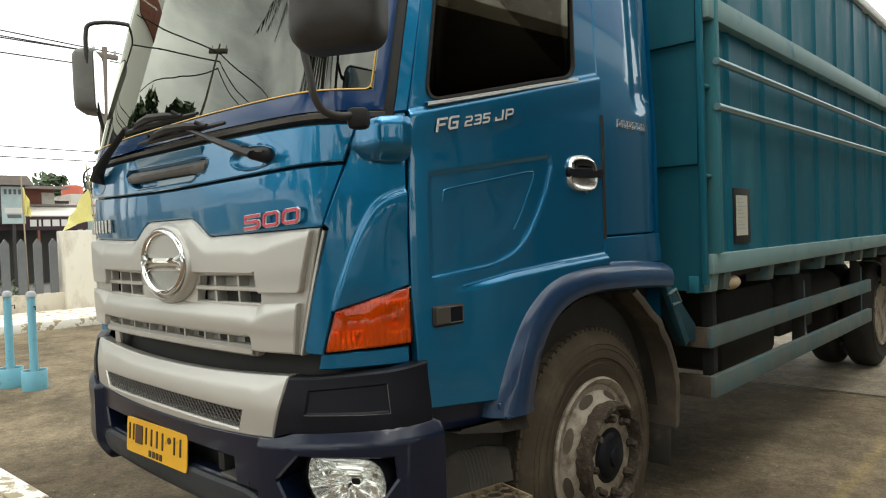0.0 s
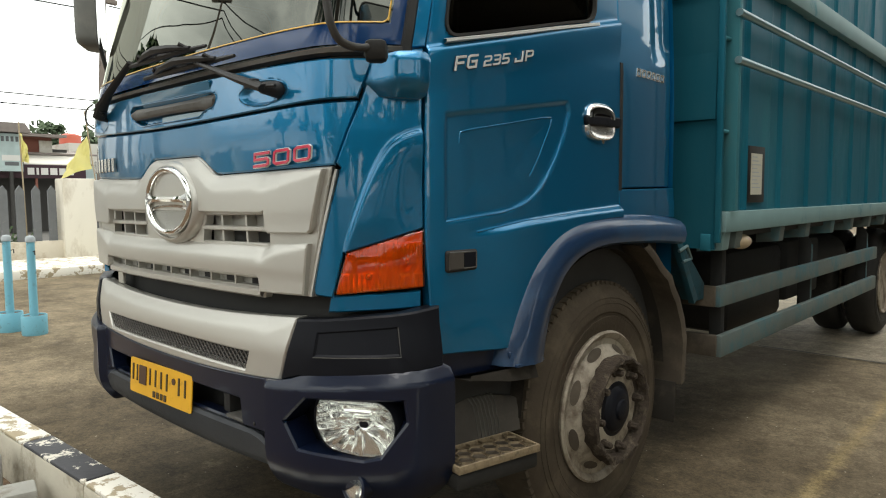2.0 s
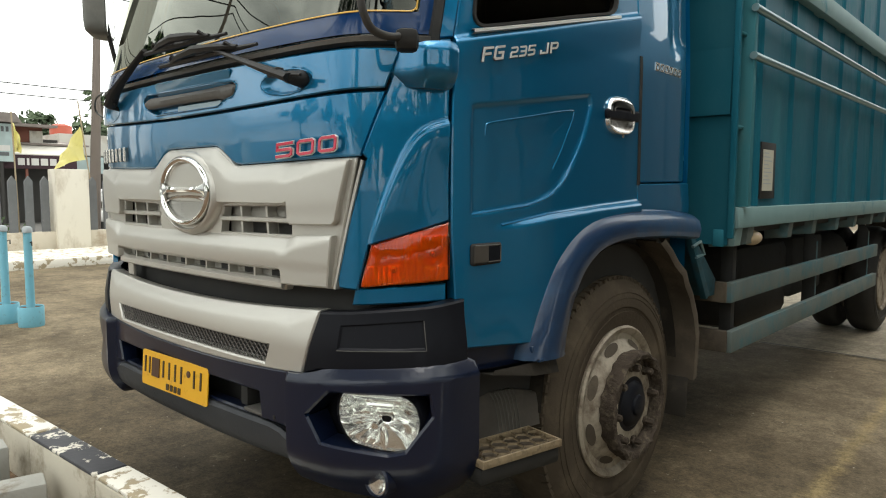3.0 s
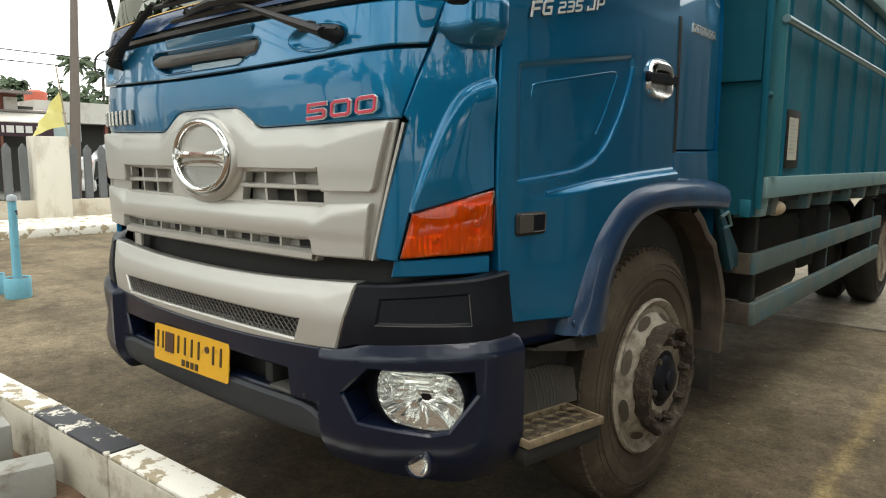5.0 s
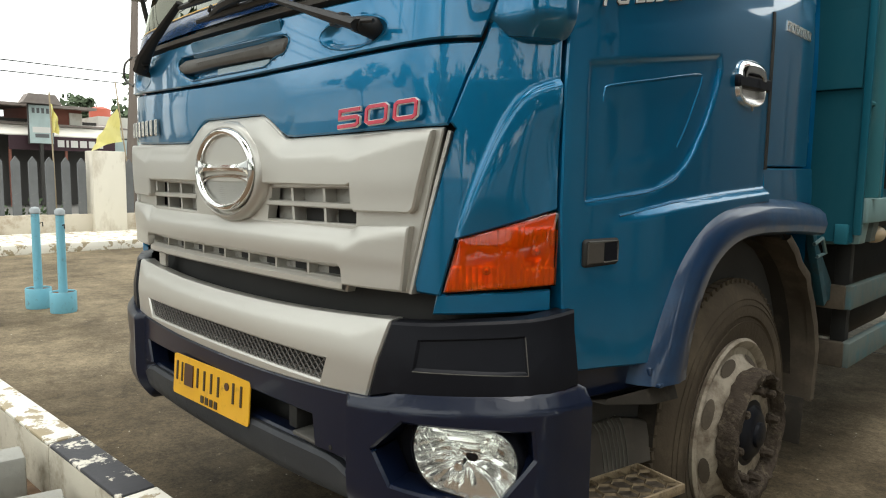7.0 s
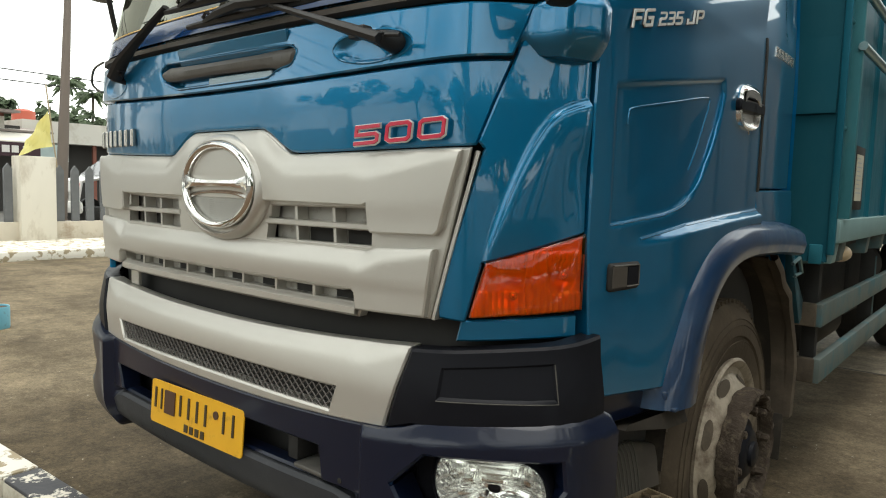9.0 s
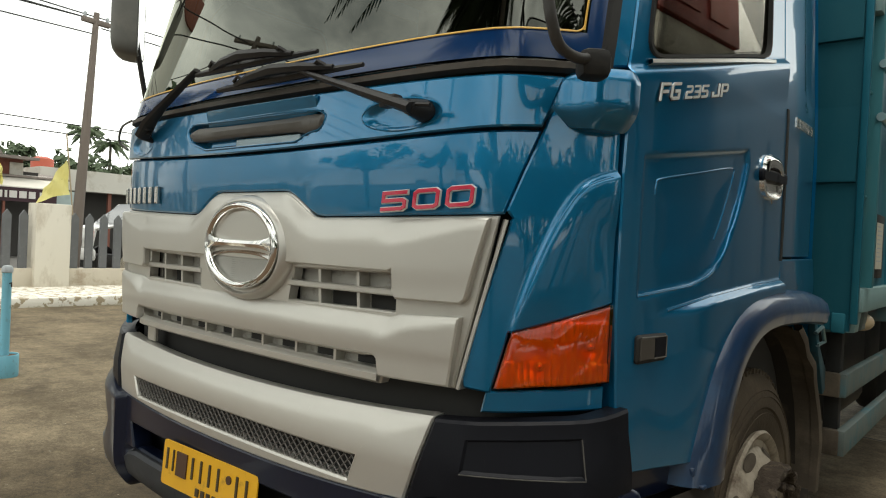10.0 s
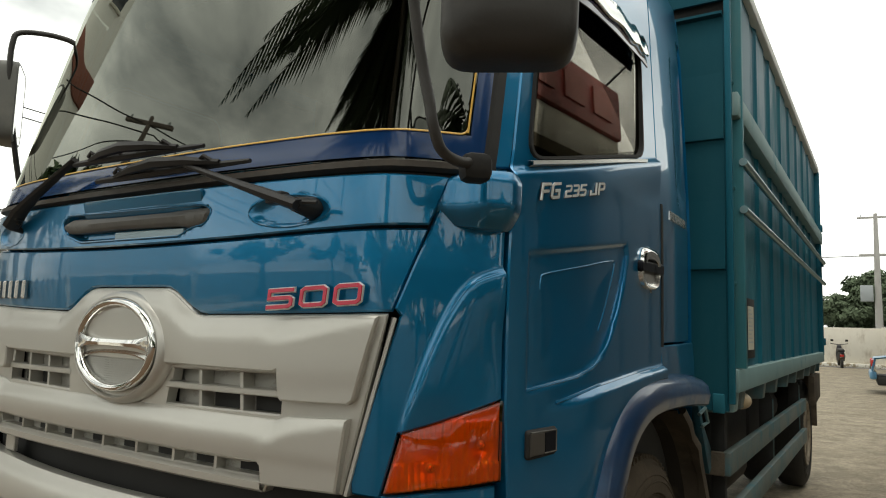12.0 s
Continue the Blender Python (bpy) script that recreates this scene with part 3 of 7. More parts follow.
def strip(path, width, off, thick=0.006, surface=skin, step=0.04):
    """A narrow band on the skin along a path of (way, height)."""
    pts = [Vector(p) for p in path]
    dense = []
    for a, b in zip(pts, pts[1:]):
        k = max(1, int((b - a).length / step))
        dense += [a + (b - a) * i / k for i in range(k)]
    dense.append(pts[-1])
    rings = []
    for i, p in enumerate(dense):
        d = (dense[min(i + 1, len(dense) - 1)] - dense[max(i - 1, 0)]).normalized()
        n = Vector((-d.y, d.x))
        a, b = p - n * width / 2, p + n * width / 2
        m1, m2 = p - n * width * 0.25, p + n * width * 0.25
        rings.append([surface(a.x, a.y, off - thick), surface(m1.x, m1.y, off), surface(m2.x, m2.y, off), surface(b.x, b.y, off - thick)])
    return loft(rings)


truck = thing("truck", "blue and silver cargo truck with a teal steel box body", "truck")

# dark structure behind the panels
inner = []
for z in np.linspace(0.62, 1.72, 10):
    inner.append([skin(s, float(z), -0.07) for s in np.linspace(-S_END, S_END, 90)])
part("cab_frame", loft(inner), VOID, truck, "dark steel cab structure behind the panels")

# ---- front lid over the grille
HX = 0.045


def grille_top(x, gap=0.0):
    d = abs(x - HX)
    z = 1.379 + 0.018 * min(1, abs(x) / 0.86) ** 2
    if d <= 0.165:
        z = 1.447
    elif d < 0.30:
        z = 1.447 + (z - 1.447) * smoothstep(0.155, 0.31, d)
    return z + gap


def lid_top(x):
    return 1.553 + 0.027 * (abs(x) / 0.9) ** 2


xs = np.linspace(-0.860, 0.860, 60)
poly = [(sx(float(x)), grille_top(float(x), 0.012)) for x in xs] + [(sx(float(x)), lid_top(float(x))) for x in np.linspace(0.909, -0.909, 40)]


def lid_relief(s, z):
    d = z - grille_top(s, 0.012)
    return (0.0015 * smoothstep(0.0, 0.02, d) + 0.007 * smoothstep(0.0, 0.16, d)) * (1 - smoothstep(0.74, 0.86, abs(s))) - 0.003


part("front_lid", panel(poly, 0.0, 0.03, 0.005, 0.03, height=lid_relief), BLUE, truck, "glossy blue front lid")

# ---- cowl with wiper bowls and a pull handle
poly = [(sx(float(x)), lid_top(float(x)) + 0.014) for x in np.linspace(-0.909, 0.909, 40)] + [(sx(float(x)), 1.694) for x in np.linspace(0.934, -0.934, 30)]


COWL_BAY = round_poly([(-0.19, 1.579), (0.255, 1.580), (0.288, 1.597), (0.345, 1.606), (0.362, 1.640), (0.335, 1.654), (-0.19, 1.660), (-0.27, 1.662), (-0.305, 1.640), (-0.28, 1.606)], 0.016)
BOWLS = ((0.602, 0.116), (-0.655, 0.100))


def clamp(x):
    return min(1.0, max(0.0, x))


def cowl_relief(s, z):
    h = 0.012
    for c, w in BOWLS:
        r = math.hypot((s - c) / w, (z - 1.624) / 0.037)
        h -= 0.013 * (1 - smoothstep(0.70, 1.0, r))
    h -= 0.026 * (1 - smoothstep(-0.010, 0.002, poly_sdf((s, z), COWL_BAY)))
    return h


cowl = part("cowl", panel(poly, 0.0, 0.03, 0.004, 0.0075, height=cowl_relief), BLUE, truck, "blue cowl below the windscreen")
part("bay_edge", tube([skin(u, v, 0.0105) for u, v in COWL_BAY + COWL_BAY[:1]], 0.003, 6), BLUE, cowl)
for c, w in BOWLS:
    ring = [(c + w * math.cos(k * math.tau / 40), 1.624 + 0.037 * math.sin(k * math.tau / 40)) for k in range(41)]
    part("bowl_edge", tube([skin(u, v, 0.0100) for u, v in ring], 0.0032, 6), BLUE, cowl)
part("cowl_handle", panel(round_poly([(-0.265, 1.614), (-0.20, 1.612), (0.0, 1.615), (0.25, 1.611), (0.295, 1.604), (0.338, 1.612), (0.352, 1.640), (0.29, 1.640), (0.20, 1.637), (-0.05, 1.637), (-0.25, 1.642), (-0.28, 1.632)], 0.010), 0.014, 0.03, 0.006, 0.012, height=lambda s, z: 0.006 * smoothstep(0.016, 0.0, abs(z - 1.626))), TRIMGREY, cowl, "dusty grey pull handle")
part("cowl_upper_lip", panel(round_poly([(-0.19, 1.651), (0.285, 1.646), (0.320, 1.656), (0.325, 1.690), (-0.185, 1.692)], 0.006), 0.022, 0.03, 0.004, 0.012, height=lambda s, z: -0.016 * clamp((1.690 - z) / 0.042)), BLUE, cowl)
# pale blue-grey strip along the foot of the bay
part("cowl_pale_strip", panel([(-0.04, 1.584), (0.250, 1.584), (0.250, 1.600), (-0.04, 1.601)], 0.001, 0.01, 0.002, 0.05), PALESTRIP, cowl, "pale blue-grey strip")

# ---- grille
GR = [(sx(float(x)), grille_top(float(x))) for x in np.linspace(-0.852, 0.852, 70)]
OPEN_R = [(sx(0.235), 1.166), (sx(0.610), 1.170), (sx(0.612), 1.264), (sx(0.250), 1.258)]
OPEN_L = [(sx(-0.565), 1.170), (sx(-0.20), 1.166), (sx(-0.215), 1.258), (sx(-0.567), 1.264)]
SLOT = [(sx(float(x)), 1.034) for x in np.linspace(-0.60, 0.570, 24)] + [(sx(float(x)), 1.066) for x in np.linspace(0.572, -0.602, 24)]
outer = GR + [(sx(0.770), 1.028), (sx(0.578), 1.024)] + [(sx(float(x)), 1.008) for x in np.linspace(0.570, -0.600, 30)] + [(sx(-0.61), 1.024), (sx(-0.770), 1.028)]
grille = part("grille", panel(outer, -0.004, 0.03, 0.004, 0.035, holes=[OPEN_R[::-1], OPEN_L[::-1], SLOT[::-1]]), SILVER, truck, "silver painted radiator grille")
# raised upper band
UB = [(sx(float(x)), grille_top(float(x)) - 0.006) for x in np.linspace(-0.835, 0.835, 70)]
lower = [(sx(0.795), 1.222), (sx(0.785), 1.213), (sx(0.622), 1.210), (sx(0.614), 1.218), (sx(0.610), 1.276)] + [(sx(float(x)), 1.270) for x in np.linspace(0.595, -0.555, 40)] + [(sx(-0.570), 1.276), (sx(-0.574), 1.218), (sx(-0.582), 1.210), (sx(-0.785), 1.213), (sx(-0.795), 1.222)]


def chamfer(a, t, full, tip, width, depth):
    """A top chamfer that is soft along the middle and runs out in a crisp facet towards the ends."""
    w = width * clamp((tip - a) / (tip - full)) + 1e-5
    soft = 1 - smoothstep(full - 0.06, full, a)
    k = clamp(t / w)
    k = k * (1 - soft) + (1 - (1 - k) ** 2) * soft
    return depth * (1 - (1 - k) * clamp((tip - a) / (tip - full)))


def upper_relief(s, z):
    t = grille_top(s) - 0.006 - z
    return chamfer(abs(s), t, 0.61, 0.87, 0.050, 0.017) - 0.005 - 0.002 * smoothstep(0.10, 0.16, t)


part("grille_upper_band", panel(UB + lower, 0.008, 0.03, 0.004, 0.011, height=upper_relief), SILVER, grille)
MB = [(sx(float(x)), 1.158) for x in np.linspace(-0.56, 0.60, 40)] + [(sx(0.63), 1.168), (sx(0.783), 1.176), (sx(0.765), 1.034), (sx(0.582), 1.030), (sx(0.576), 1.066)] + [(sx(float(x)), 1.076) for x in np.linspace(0.565, -0.595, 40)] + [(sx(-0.606), 1.066), (sx(-0.612), 1.030), (sx(-0.765), 1.034), (sx(-0.783), 1.176), (sx(-0.60), 1.168)]


def mid_top(a):
    return 1.158 + 0.018 * smoothstep(0.57, 0.66, a)


def mid_relief(s, z):
    a = abs(s)
    return chamfer(a, mid_top(a) - z, 0.60, 0.81, 0.042, 0.016) - 0.004 - 0.002 * smoothstep(1.10, 1.07, z)


part("grille_middle_band", panel(MB, 0.008, 0.03, 0.004, 0.011, height=mid_relief), SILVER, grille)
part("grille_lower_lip", strip([(sx(float(x)), 1.020) for x in np.linspace(-0.60, 0.573, 30)], 0.030, 0.010, 0.012), SILVER, grille)
# recess trays with bars; dark sheets on the trays imitate the shade of openings
for sign, cells in ((1, [0.25, 0.355, 0.49, 0.605]), (-1, [-0.56, -0.45, -0.33, -0.21])):
    a, b = cells[0], cells[-1]
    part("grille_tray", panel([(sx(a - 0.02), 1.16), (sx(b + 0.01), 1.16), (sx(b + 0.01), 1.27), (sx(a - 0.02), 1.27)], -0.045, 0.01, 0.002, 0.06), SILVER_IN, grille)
    part("grille_bar", panel([(sx(a - 0.015), 1.210), (sx(b + 0.006), 1.213), (sx(b + 0.006), 1.222), (sx(a - 0.015), 1.219)], 0.000, 0.045, 0.003, 0.06), SILVER, grille)
    for c in cells[1:-1]:
        part("grille_fin", panel([(sx(c - 0.004), 1.166), (sx(c + 0.004), 1.166), (sx(c - 0.004), 1.262), (sx(c - 0.012), 1.262)], -0.008, 0.036, 0.001, 0.06), SILVER, grille)
    for i in ((1, 2) if sign > 0 else (0, 1)):
        part("grille_shade_sheet", panel([(sx(cells[i] + 0.012), 1.171), (sx(cells[i + 1] - 0.010), 1.171), (sx(cells[i + 1] - 0.012), 1.203), (sx(cells[i] + 0.010), 1.203)], -0.042, 0.002, 0.001, 0.08), VOID, grille, "dark sheet standing in for an opening's shade")
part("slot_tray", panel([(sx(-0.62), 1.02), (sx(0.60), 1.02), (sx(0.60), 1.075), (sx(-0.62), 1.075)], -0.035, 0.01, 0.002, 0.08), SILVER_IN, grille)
edges = np.linspace(-0.60, 0.57, 9)
for a, b in zip(edges, edges[1:]):
    a, b = float(a), float(b)
    part("slot_fin", panel([(sx(b - 0.008), 1.036), (sx(b), 1.036), (sx(b), 1.066), (sx(b - 0.008), 1.066)], -0.005, 0.03, 0.001, 0.08), SILVER, grille)
    part("slot_shade_sheet", panel([(sx(a + 0.05), 1.040), (sx(b - 0.012), 1.040), (sx(b - 0.012), 1.062), (sx(a + 0.05), 1.062)], -0.032, 0.002, 0.001, 0.1), VOID, grille, "dark sheet standing in for an opening's shade")
part("grille_edge_trim", strip([(sx(0.866), 1.392), (sx(0.786), 1.026)], 0.014, 0.006, 0.03), SILVER, grille)
part("grille_edge_trim", strip([(sx(-0.866), 1.392), (sx(-0.786), 1.026)], 0.014, 0.006, 0.03), SILVER, grille)
part("tow_tab", panel([(sx(-0.60), 0.955), (sx(-0.545), 0.955), (sx(-0.545), 1.006), (sx(-0.60), 1.006)], -0.02, 0.012, 0.003, 0.05), SILVER, grille)

# ---- round badge: bezel, ribbed disc, chrome ring and bar
badge = new("badge")
badge.parent = truck
badge.location = (0.046, -0.004, 1.303)
badge.scale = (1.42, 1.0, 0.93)
badge["label"] = "round chrome badge on a ribbed grey disc"
bez = part("bezel", lathe([(0.040, 0.150), (0.022, 0.148), (0.010, 0.144), (0.003, 0.139), (-0.001, 0.134), (-0.002, 0.131), (0.001, 0.128), (0.012, 0.126)], 72, "y"), SILVER, badge)
bez.scale, bez.location = (0.985, 1.0, 1.06), (0, 0, -0.006)
bm = bmesh.new()
for i in range(41):
    z = -0.122 + i * 0.244 / 40
    w = math.sqrt(max(0, 0.124 ** 2 - z * z))
    if w > 0.01:
        add_box(bm, (-w, 0.0108, z - 0.0024), (w, 0.014, z + 0.0024))
part("ribbed_disc", bm, EMBLEMBG, badge, smooth=False)["kind"] = "stuff"
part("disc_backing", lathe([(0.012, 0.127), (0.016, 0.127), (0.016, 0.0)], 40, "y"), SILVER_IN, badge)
ring = []
for k in range(57):
    a = k * math.tau / 56
    ring.append((math.cos(a) * 0.115, 0.000, math.sin(a) * 0.118))
rr = [0.0105 + 0.0035 * math.sin(k * math.tau / 56 + 0.3) ** 2 for k in range(57)]
part("chrome_ring", tube(ring, rr, 10, 0.9), CHROME, badge)
rings = []
for k in range(17):
    x = -0.108 + 0.216 * k / 16
    flare = (abs(x) / 0.108) ** 4
    lo, hi = -0.006 - 0.012 * flare, 0.017 + 0.016 * flare
    rings.append([(x, 0.010, lo), (x, -0.008, lo + 0.003), (x, -0.014 + 0.006 * flare, (lo + hi) / 2), (x, -0.008, hi - 0.003), (x, 0.010, hi)])
part("chrome_bar", loft(rings), CHROME, badge)
rings = []
for k in range(17):
    x = -0.106 + 0.212 * k / 16
    dip = 0.022 * (abs(x) / 0.106) ** 3
    rings.append([(x, 0.012, -0.026 - dip), (x, 0.004, -0.024 - dip), (x, 0.003, -0.020 - dip), (x, 0.010, -0.012 - dip * 0.6)])
part("lower_chrome_bar", loft(rings), DULLCHROME, badge)


# ---- raised characters from strokes on a grid 4 wide and 6 high
GLYPHS = {
    "5": [[(4, 6), (0, 6), (0, 3.2), (3.5, 3.2), (4, 2.5), (4, 0.7), (3.5, 0), (0, 0)]],
    "0": [[(0.5, 0), (3.5, 0), (4, 0.8), (4, 5.2), (3.5, 6), (0.5, 6), (0, 5.2), (0, 0.8), (0.5, 0)]],
    "2": [[(0, 6), (3.5, 6), (4, 5.3), (4, 3.7), (3.5, 3), (0.5, 3), (0, 2.3), (0, 0), (4, 0)]],
    "3": [[(0, 6), (3.5, 6), (4, 5.3), (4, 0.7), (3.5, 0), (0, 0)], [(0.8, 3), (3.6, 3)]],
    "F": [[(0, 0), (0, 6), (4, 6)], [(0, 3), (3.2, 3)]],
    "G": [[(4, 6), (0.6, 6), (0, 5.2), (0, 0.8), (0.6, 0), (4, 0), (4, 3), (2, 3)]],
    "J": [[(4, 6), (4, 0), (0, 0), (0, 1.6)]],
    "P": [[(0, 0), (0, 6), (3.5, 6), (4, 5.3), (4, 3.2), (3.5, 2.5), (0.4, 2.5)]],
}


def stroke_mesh(lines, width, depth):
    """Flat-topped mitred bars along polylines."""
    bm = bmesh.new()
    for line in lines:
        pts = [Vector((x, y, 0)) for x, y in line]
        closed = (pts[0] - pts[-1]).length < 1e-6
        if closed:
            pts.pop()
        n = len(pts)
        rows = []
        for i, p in enumerate(pts):
            a = pts[i - 1] if closed or i else None
            b = pts[(i + 1) % n] if closed or i < n - 1 else None
            da = (p - a).normalized() if a is not None else (b - p).normalized()
            db = (b - p).normalized() if b is not None else da
            na, nb = Vector((-da.y, da.x, 0)), Vector((-db.y, db.x, 0))
            m = (na + nb).normalized()
            m = m * (width / 2 / max(0.5, m.dot(na)))
            q = p - da * width / 2 if a is None else p + db * width / 2 if b is None else p
            up = Vector((0, 0, depth))
            rows.append([bm.verts.new(v) for v in (q - m, q - m * 0.8 + up, q + m * 0.8 + up, q + m)])
        for i in range(n if closed else n - 1):
            r, t = rows[i], rows[(i + 1) % n]
            for k in range(3):
                bm.faces.new((r[k], t[k], t[k + 1], r[k + 1]))
        if not closed:
            bm.faces.new(rows[0])
            bm.faces.new(rows[-1][::-1])
    return bm


def lettering(text, origin, along, up, h, w, gap, width, slant, mats, parent, name):
    """Characters on a plane: an outline layer and a face layer."""
    along, up = Vector(along).normalized(), Vector(up).normalized()
    out = along.cross(up)
    m = Matrix((along, up, out)).transposed().to_4x4()
    m.translation = Vector(origin)
    x = 0.0
    for ch in text:
        if ch == " ":
            x += w * 0.55
            continue
        lines = [[(x + px / 4 * w + slant * py / 6 * h, py / 6 * h) for px, py in ln] for ln in GLYPHS[ch]]
        for k, (extra, lift, depth, mat) in enumerate(mats):
            bm = stroke_mesh(lines, width + extra, depth)
            bmesh.ops.translate(bm, verts=bm.verts, vec=(0, 0, lift))
            bmesh.ops.transform(bm, matrix=m, verts=bm.verts)
            part(name if k == len(mats) - 1 else "character_edge", bm, mat, parent, smooth=False)
        x += w + gap


tag = new("number_badge")
tag.parent = truck
tag["label"] = "red 500 badge with a chrome outline"
p0, p1 = skin(sx(0.577), 1.399, 0.016), skin(sx(0.807), 1.415, 0.016)
lettering("500", p0 + Vector((0, 0, 0.007)), p1 - p0, (0, 0, 1), 0.036, 0.060, 0.0265, 0.0095, 0.10, [(0.0040, 0.0, 0.005, WHITEBADGE), (0.0, 0.0045, 0.003, REDP)], tag, "digit")

# maker's name as plain upright chrome bars
tag = new("maker_name")
tag.parent = truck
tag["label"] = "chrome maker's name as plain bars"
for lo in (-0.800, -0.752, -0.705, -0.655, -0.607, -0.560, -0.510):
    part("name_bar", panel([(sx(lo), 1.424), (sx(lo + 0.012), 1.424), (sx(lo + 0.012), 1.472), (sx(lo), 1.472)], 0.015, 0.012, 0.004, 0.05), DULLCHROME, tag)

# ---- corner panels, turn signals, under-lamp strips, mirror mounts (both sides)
D_LE = sy(0.297)
LAMP = [(sx(0.862), 1.038), (D_LE - 0.006, 1.056), (D_LE - 0.004, 1.214), (sx(0.886), 1.152)]
CORNER = [(sx(0.945), 1.702), (sx(0.916), 1.576), (sx(0.869), 1.412), (sx(0.878), 1.398), (sx(0.794), 1.064), (sx(0.800), 1.034), (sx(0.850), 1.030), (sx(0.876), 1.158), (D_LE - 0.006, 1.226), (D_LE - 0.010, 1.728), (sx(0.975), 1.722)]
RIDGE = [(sx(0.862), 1.06), (sx(0.890), 1.19), (sx(0.922), 1.32), (sx(0.954), 1.420), (sx(0.986), 1.475), (D_LE + 0.02, 1.508)]


RIDGE_FINE = [(q.x, q.y) for q in smooth_path([(u, v, 0) for u, v in RIDGE], 8)]


def corner_relief(s, z):
    d = min(seg_dist((s, z), a, b) for a, b in zip(RIDGE_FINE, RIDGE_FINE[1:]))
    line = np.interp(abs(s), [p[0] for p in RIDGE_FINE], [p[1] for p in RIDGE_FINE])
    side = d if z < line else -d
    return (0.012 * smoothstep(-0.010, 0.005, side) - 0.012 * smoothstep(0.02, 0.16, side)) * smoothstep(1.08, 1.26, z)


MM = round_poly([(sx(0.925), 1.606), (sx(0.98), 1.594), (D_LE - 0.012, 1.592), (D_LE - 0.012, 1.708), (sx(0.98), 1.704), (sx(0.915), 1.684)], 0.012)


def mount_relief(s, z):
    """Grows out of the corner panel, stands boxy beside the door and rolls under at its foot."""
    s = abs(s)
    h = -0.068 * (1 - smoothstep(sx(0.922), sx(0.985), s))
    h -= 0.034 * clamp((1.642 - z) / 0.050) ** 2
    h -= 0.016 * (1 - smoothstep(0.0, 0.022, D_LE - 0.012 - s))
    return h - 0.008 * (1 - smoothstep(0.0, 0.016, 1.706 - z))


def lamp_point(u, v):
    lo = [LAMP[0][k] + (LAMP[1][k] - LAMP[0][k]) * u for k in (0, 1)]
    hi = [LAMP[3][k] + (LAMP[2][k] - LAMP[3][k]) * u for k in (0, 1)]
    return lo[0] + (hi[0] - lo[0]) * v, lo[1] + (hi[1] - lo[1]) * v


def reflector_relief(s, z):
    """Two lamp bowls, fluted strips and a stepped field behind the orange lens."""
    u = clamp((abs(s) - LAMP[0][0]) / (LAMP[1][0] - LAMP[0][0]))
    v = (z - 1.045) / 0.16
    h = 0.0
    for cu, cv, ru, rv in ((0.34, 0.30, 0.20, 0.34), (0.80, 0.50, 0.15, 0.26)):
        r = math.hypot((u - cu) / ru, (v - cv) / rv)
        h -= 0.018 * max(0.0, 1 - r * r)
    if v < 0.30 or 0.46 < u < 0.70:
        h += 0.0038 * abs(math.sin(u * 52))
    if 0.58 < v < 0.85:
        h += 0.0028 * abs(math.sin(u * 75))
    return h + 0.003 * smoothstep(0.44, 0.47, u) - 0.003 * smoothstep(0.66, 0.69, u)


for flip in (False, True):
    def fl(p):
        return mirror_poly(p) if flip else p
    cp = part("corner_panel", panel(fl(CORNER), 0.0, 0.03, 0.004, 0.006, height=lambda s, z: corner_relief(abs(s), z)), BLUE, truck, "blue sculpted corner panel")
    lamp = part("turn_signal", panel(fl(LAMP), 0.004, 0.03, 0.006, 0.03, height=lambda s, z: 0.010 * smoothstep(0, 0.04, -poly_sdf((abs(s), z), LAMP))), AMBERGLASS, truck, "orange turn signal lens")
    lamp.visible_shadow = False
    part("lamp_reflector", panel(fl(LAMP), -0.006, 0.004, 0.004, 0.0035, height=reflector_relief), AMBERCUP, lamp, "fluted reflector behind the orange lens")
    for u, v in ((0.34, 0.32), (0.80, 0.52)):
        q = lamp_point(u, v)
        bulb = bmesh.new()
        bmesh.ops.create_uvsphere(bulb, u_segments=14, v_segments=8, radius=0.011)
        part("bulb", bulb, LAMPSATIN, lamp).location = skin(-q[0] if flip else q[0], q[1], -0.006)
    rl = [q for q in RIDGE_FINE if q[0] < D_LE - 0.016 and q[1] > 1.14]
    part("pressed_line", tube([skin(-u if flip else u, v, corner_relief(u, v) - 0.002) for u, v in rl], [0.0012 + 0.0022 * clamp((v - 1.14) / 0.12) for u, v in rl], 8), BLUE, cp)
    part("lower_corner_strip", panel(fl([(sx(0.838), 0.985), (D_LE - 0.012, 0.996), (D_LE - 0.012, 1.038), (sx(0.846), 1.024)]), -0.008, 0.02, 0.004, 0.03), BLUE, truck)
    part("mirror_mount", panel(fl(MM), 0.070, 0.095, 0.006, 0.008, height=mount_relief), BLUE, truck, "boxy blue mirror mount")

# ---- bumper, on a squarer plan of its own
BUMP_PLAN = [(0, -0.010), (0.30, -0.007), (0.56, 0.006), (0.70, 0.022), (0.80, 0.046), (0.88, 0.083), (0.96, 0.131), (1.03, 0.184), (1.064, 0.240), (1.077, 0.33), (1.08, 0.45)]
_dense = smooth_path([(x, y, 0) for x, y in BUMP_PLAN], 12)
_s = [0.0]
for _a, _b in zip(_dense, _dense[1:]):
    _s.append(_s[-1] + (_b - _a).length)
BS_ARR, BX_ARR, BY_ARR = np.array(_s), np.array([p.x for p in _dense]), np.array([p.y for p in _dense])


def bsx(x):
    return math.copysign(float(np.interp(abs(x), BX_ARR, BS_ARR)), x)


def bsy(y):
    return float(np.interp(y, BY_ARR[12:], BS_ARR[12:]))


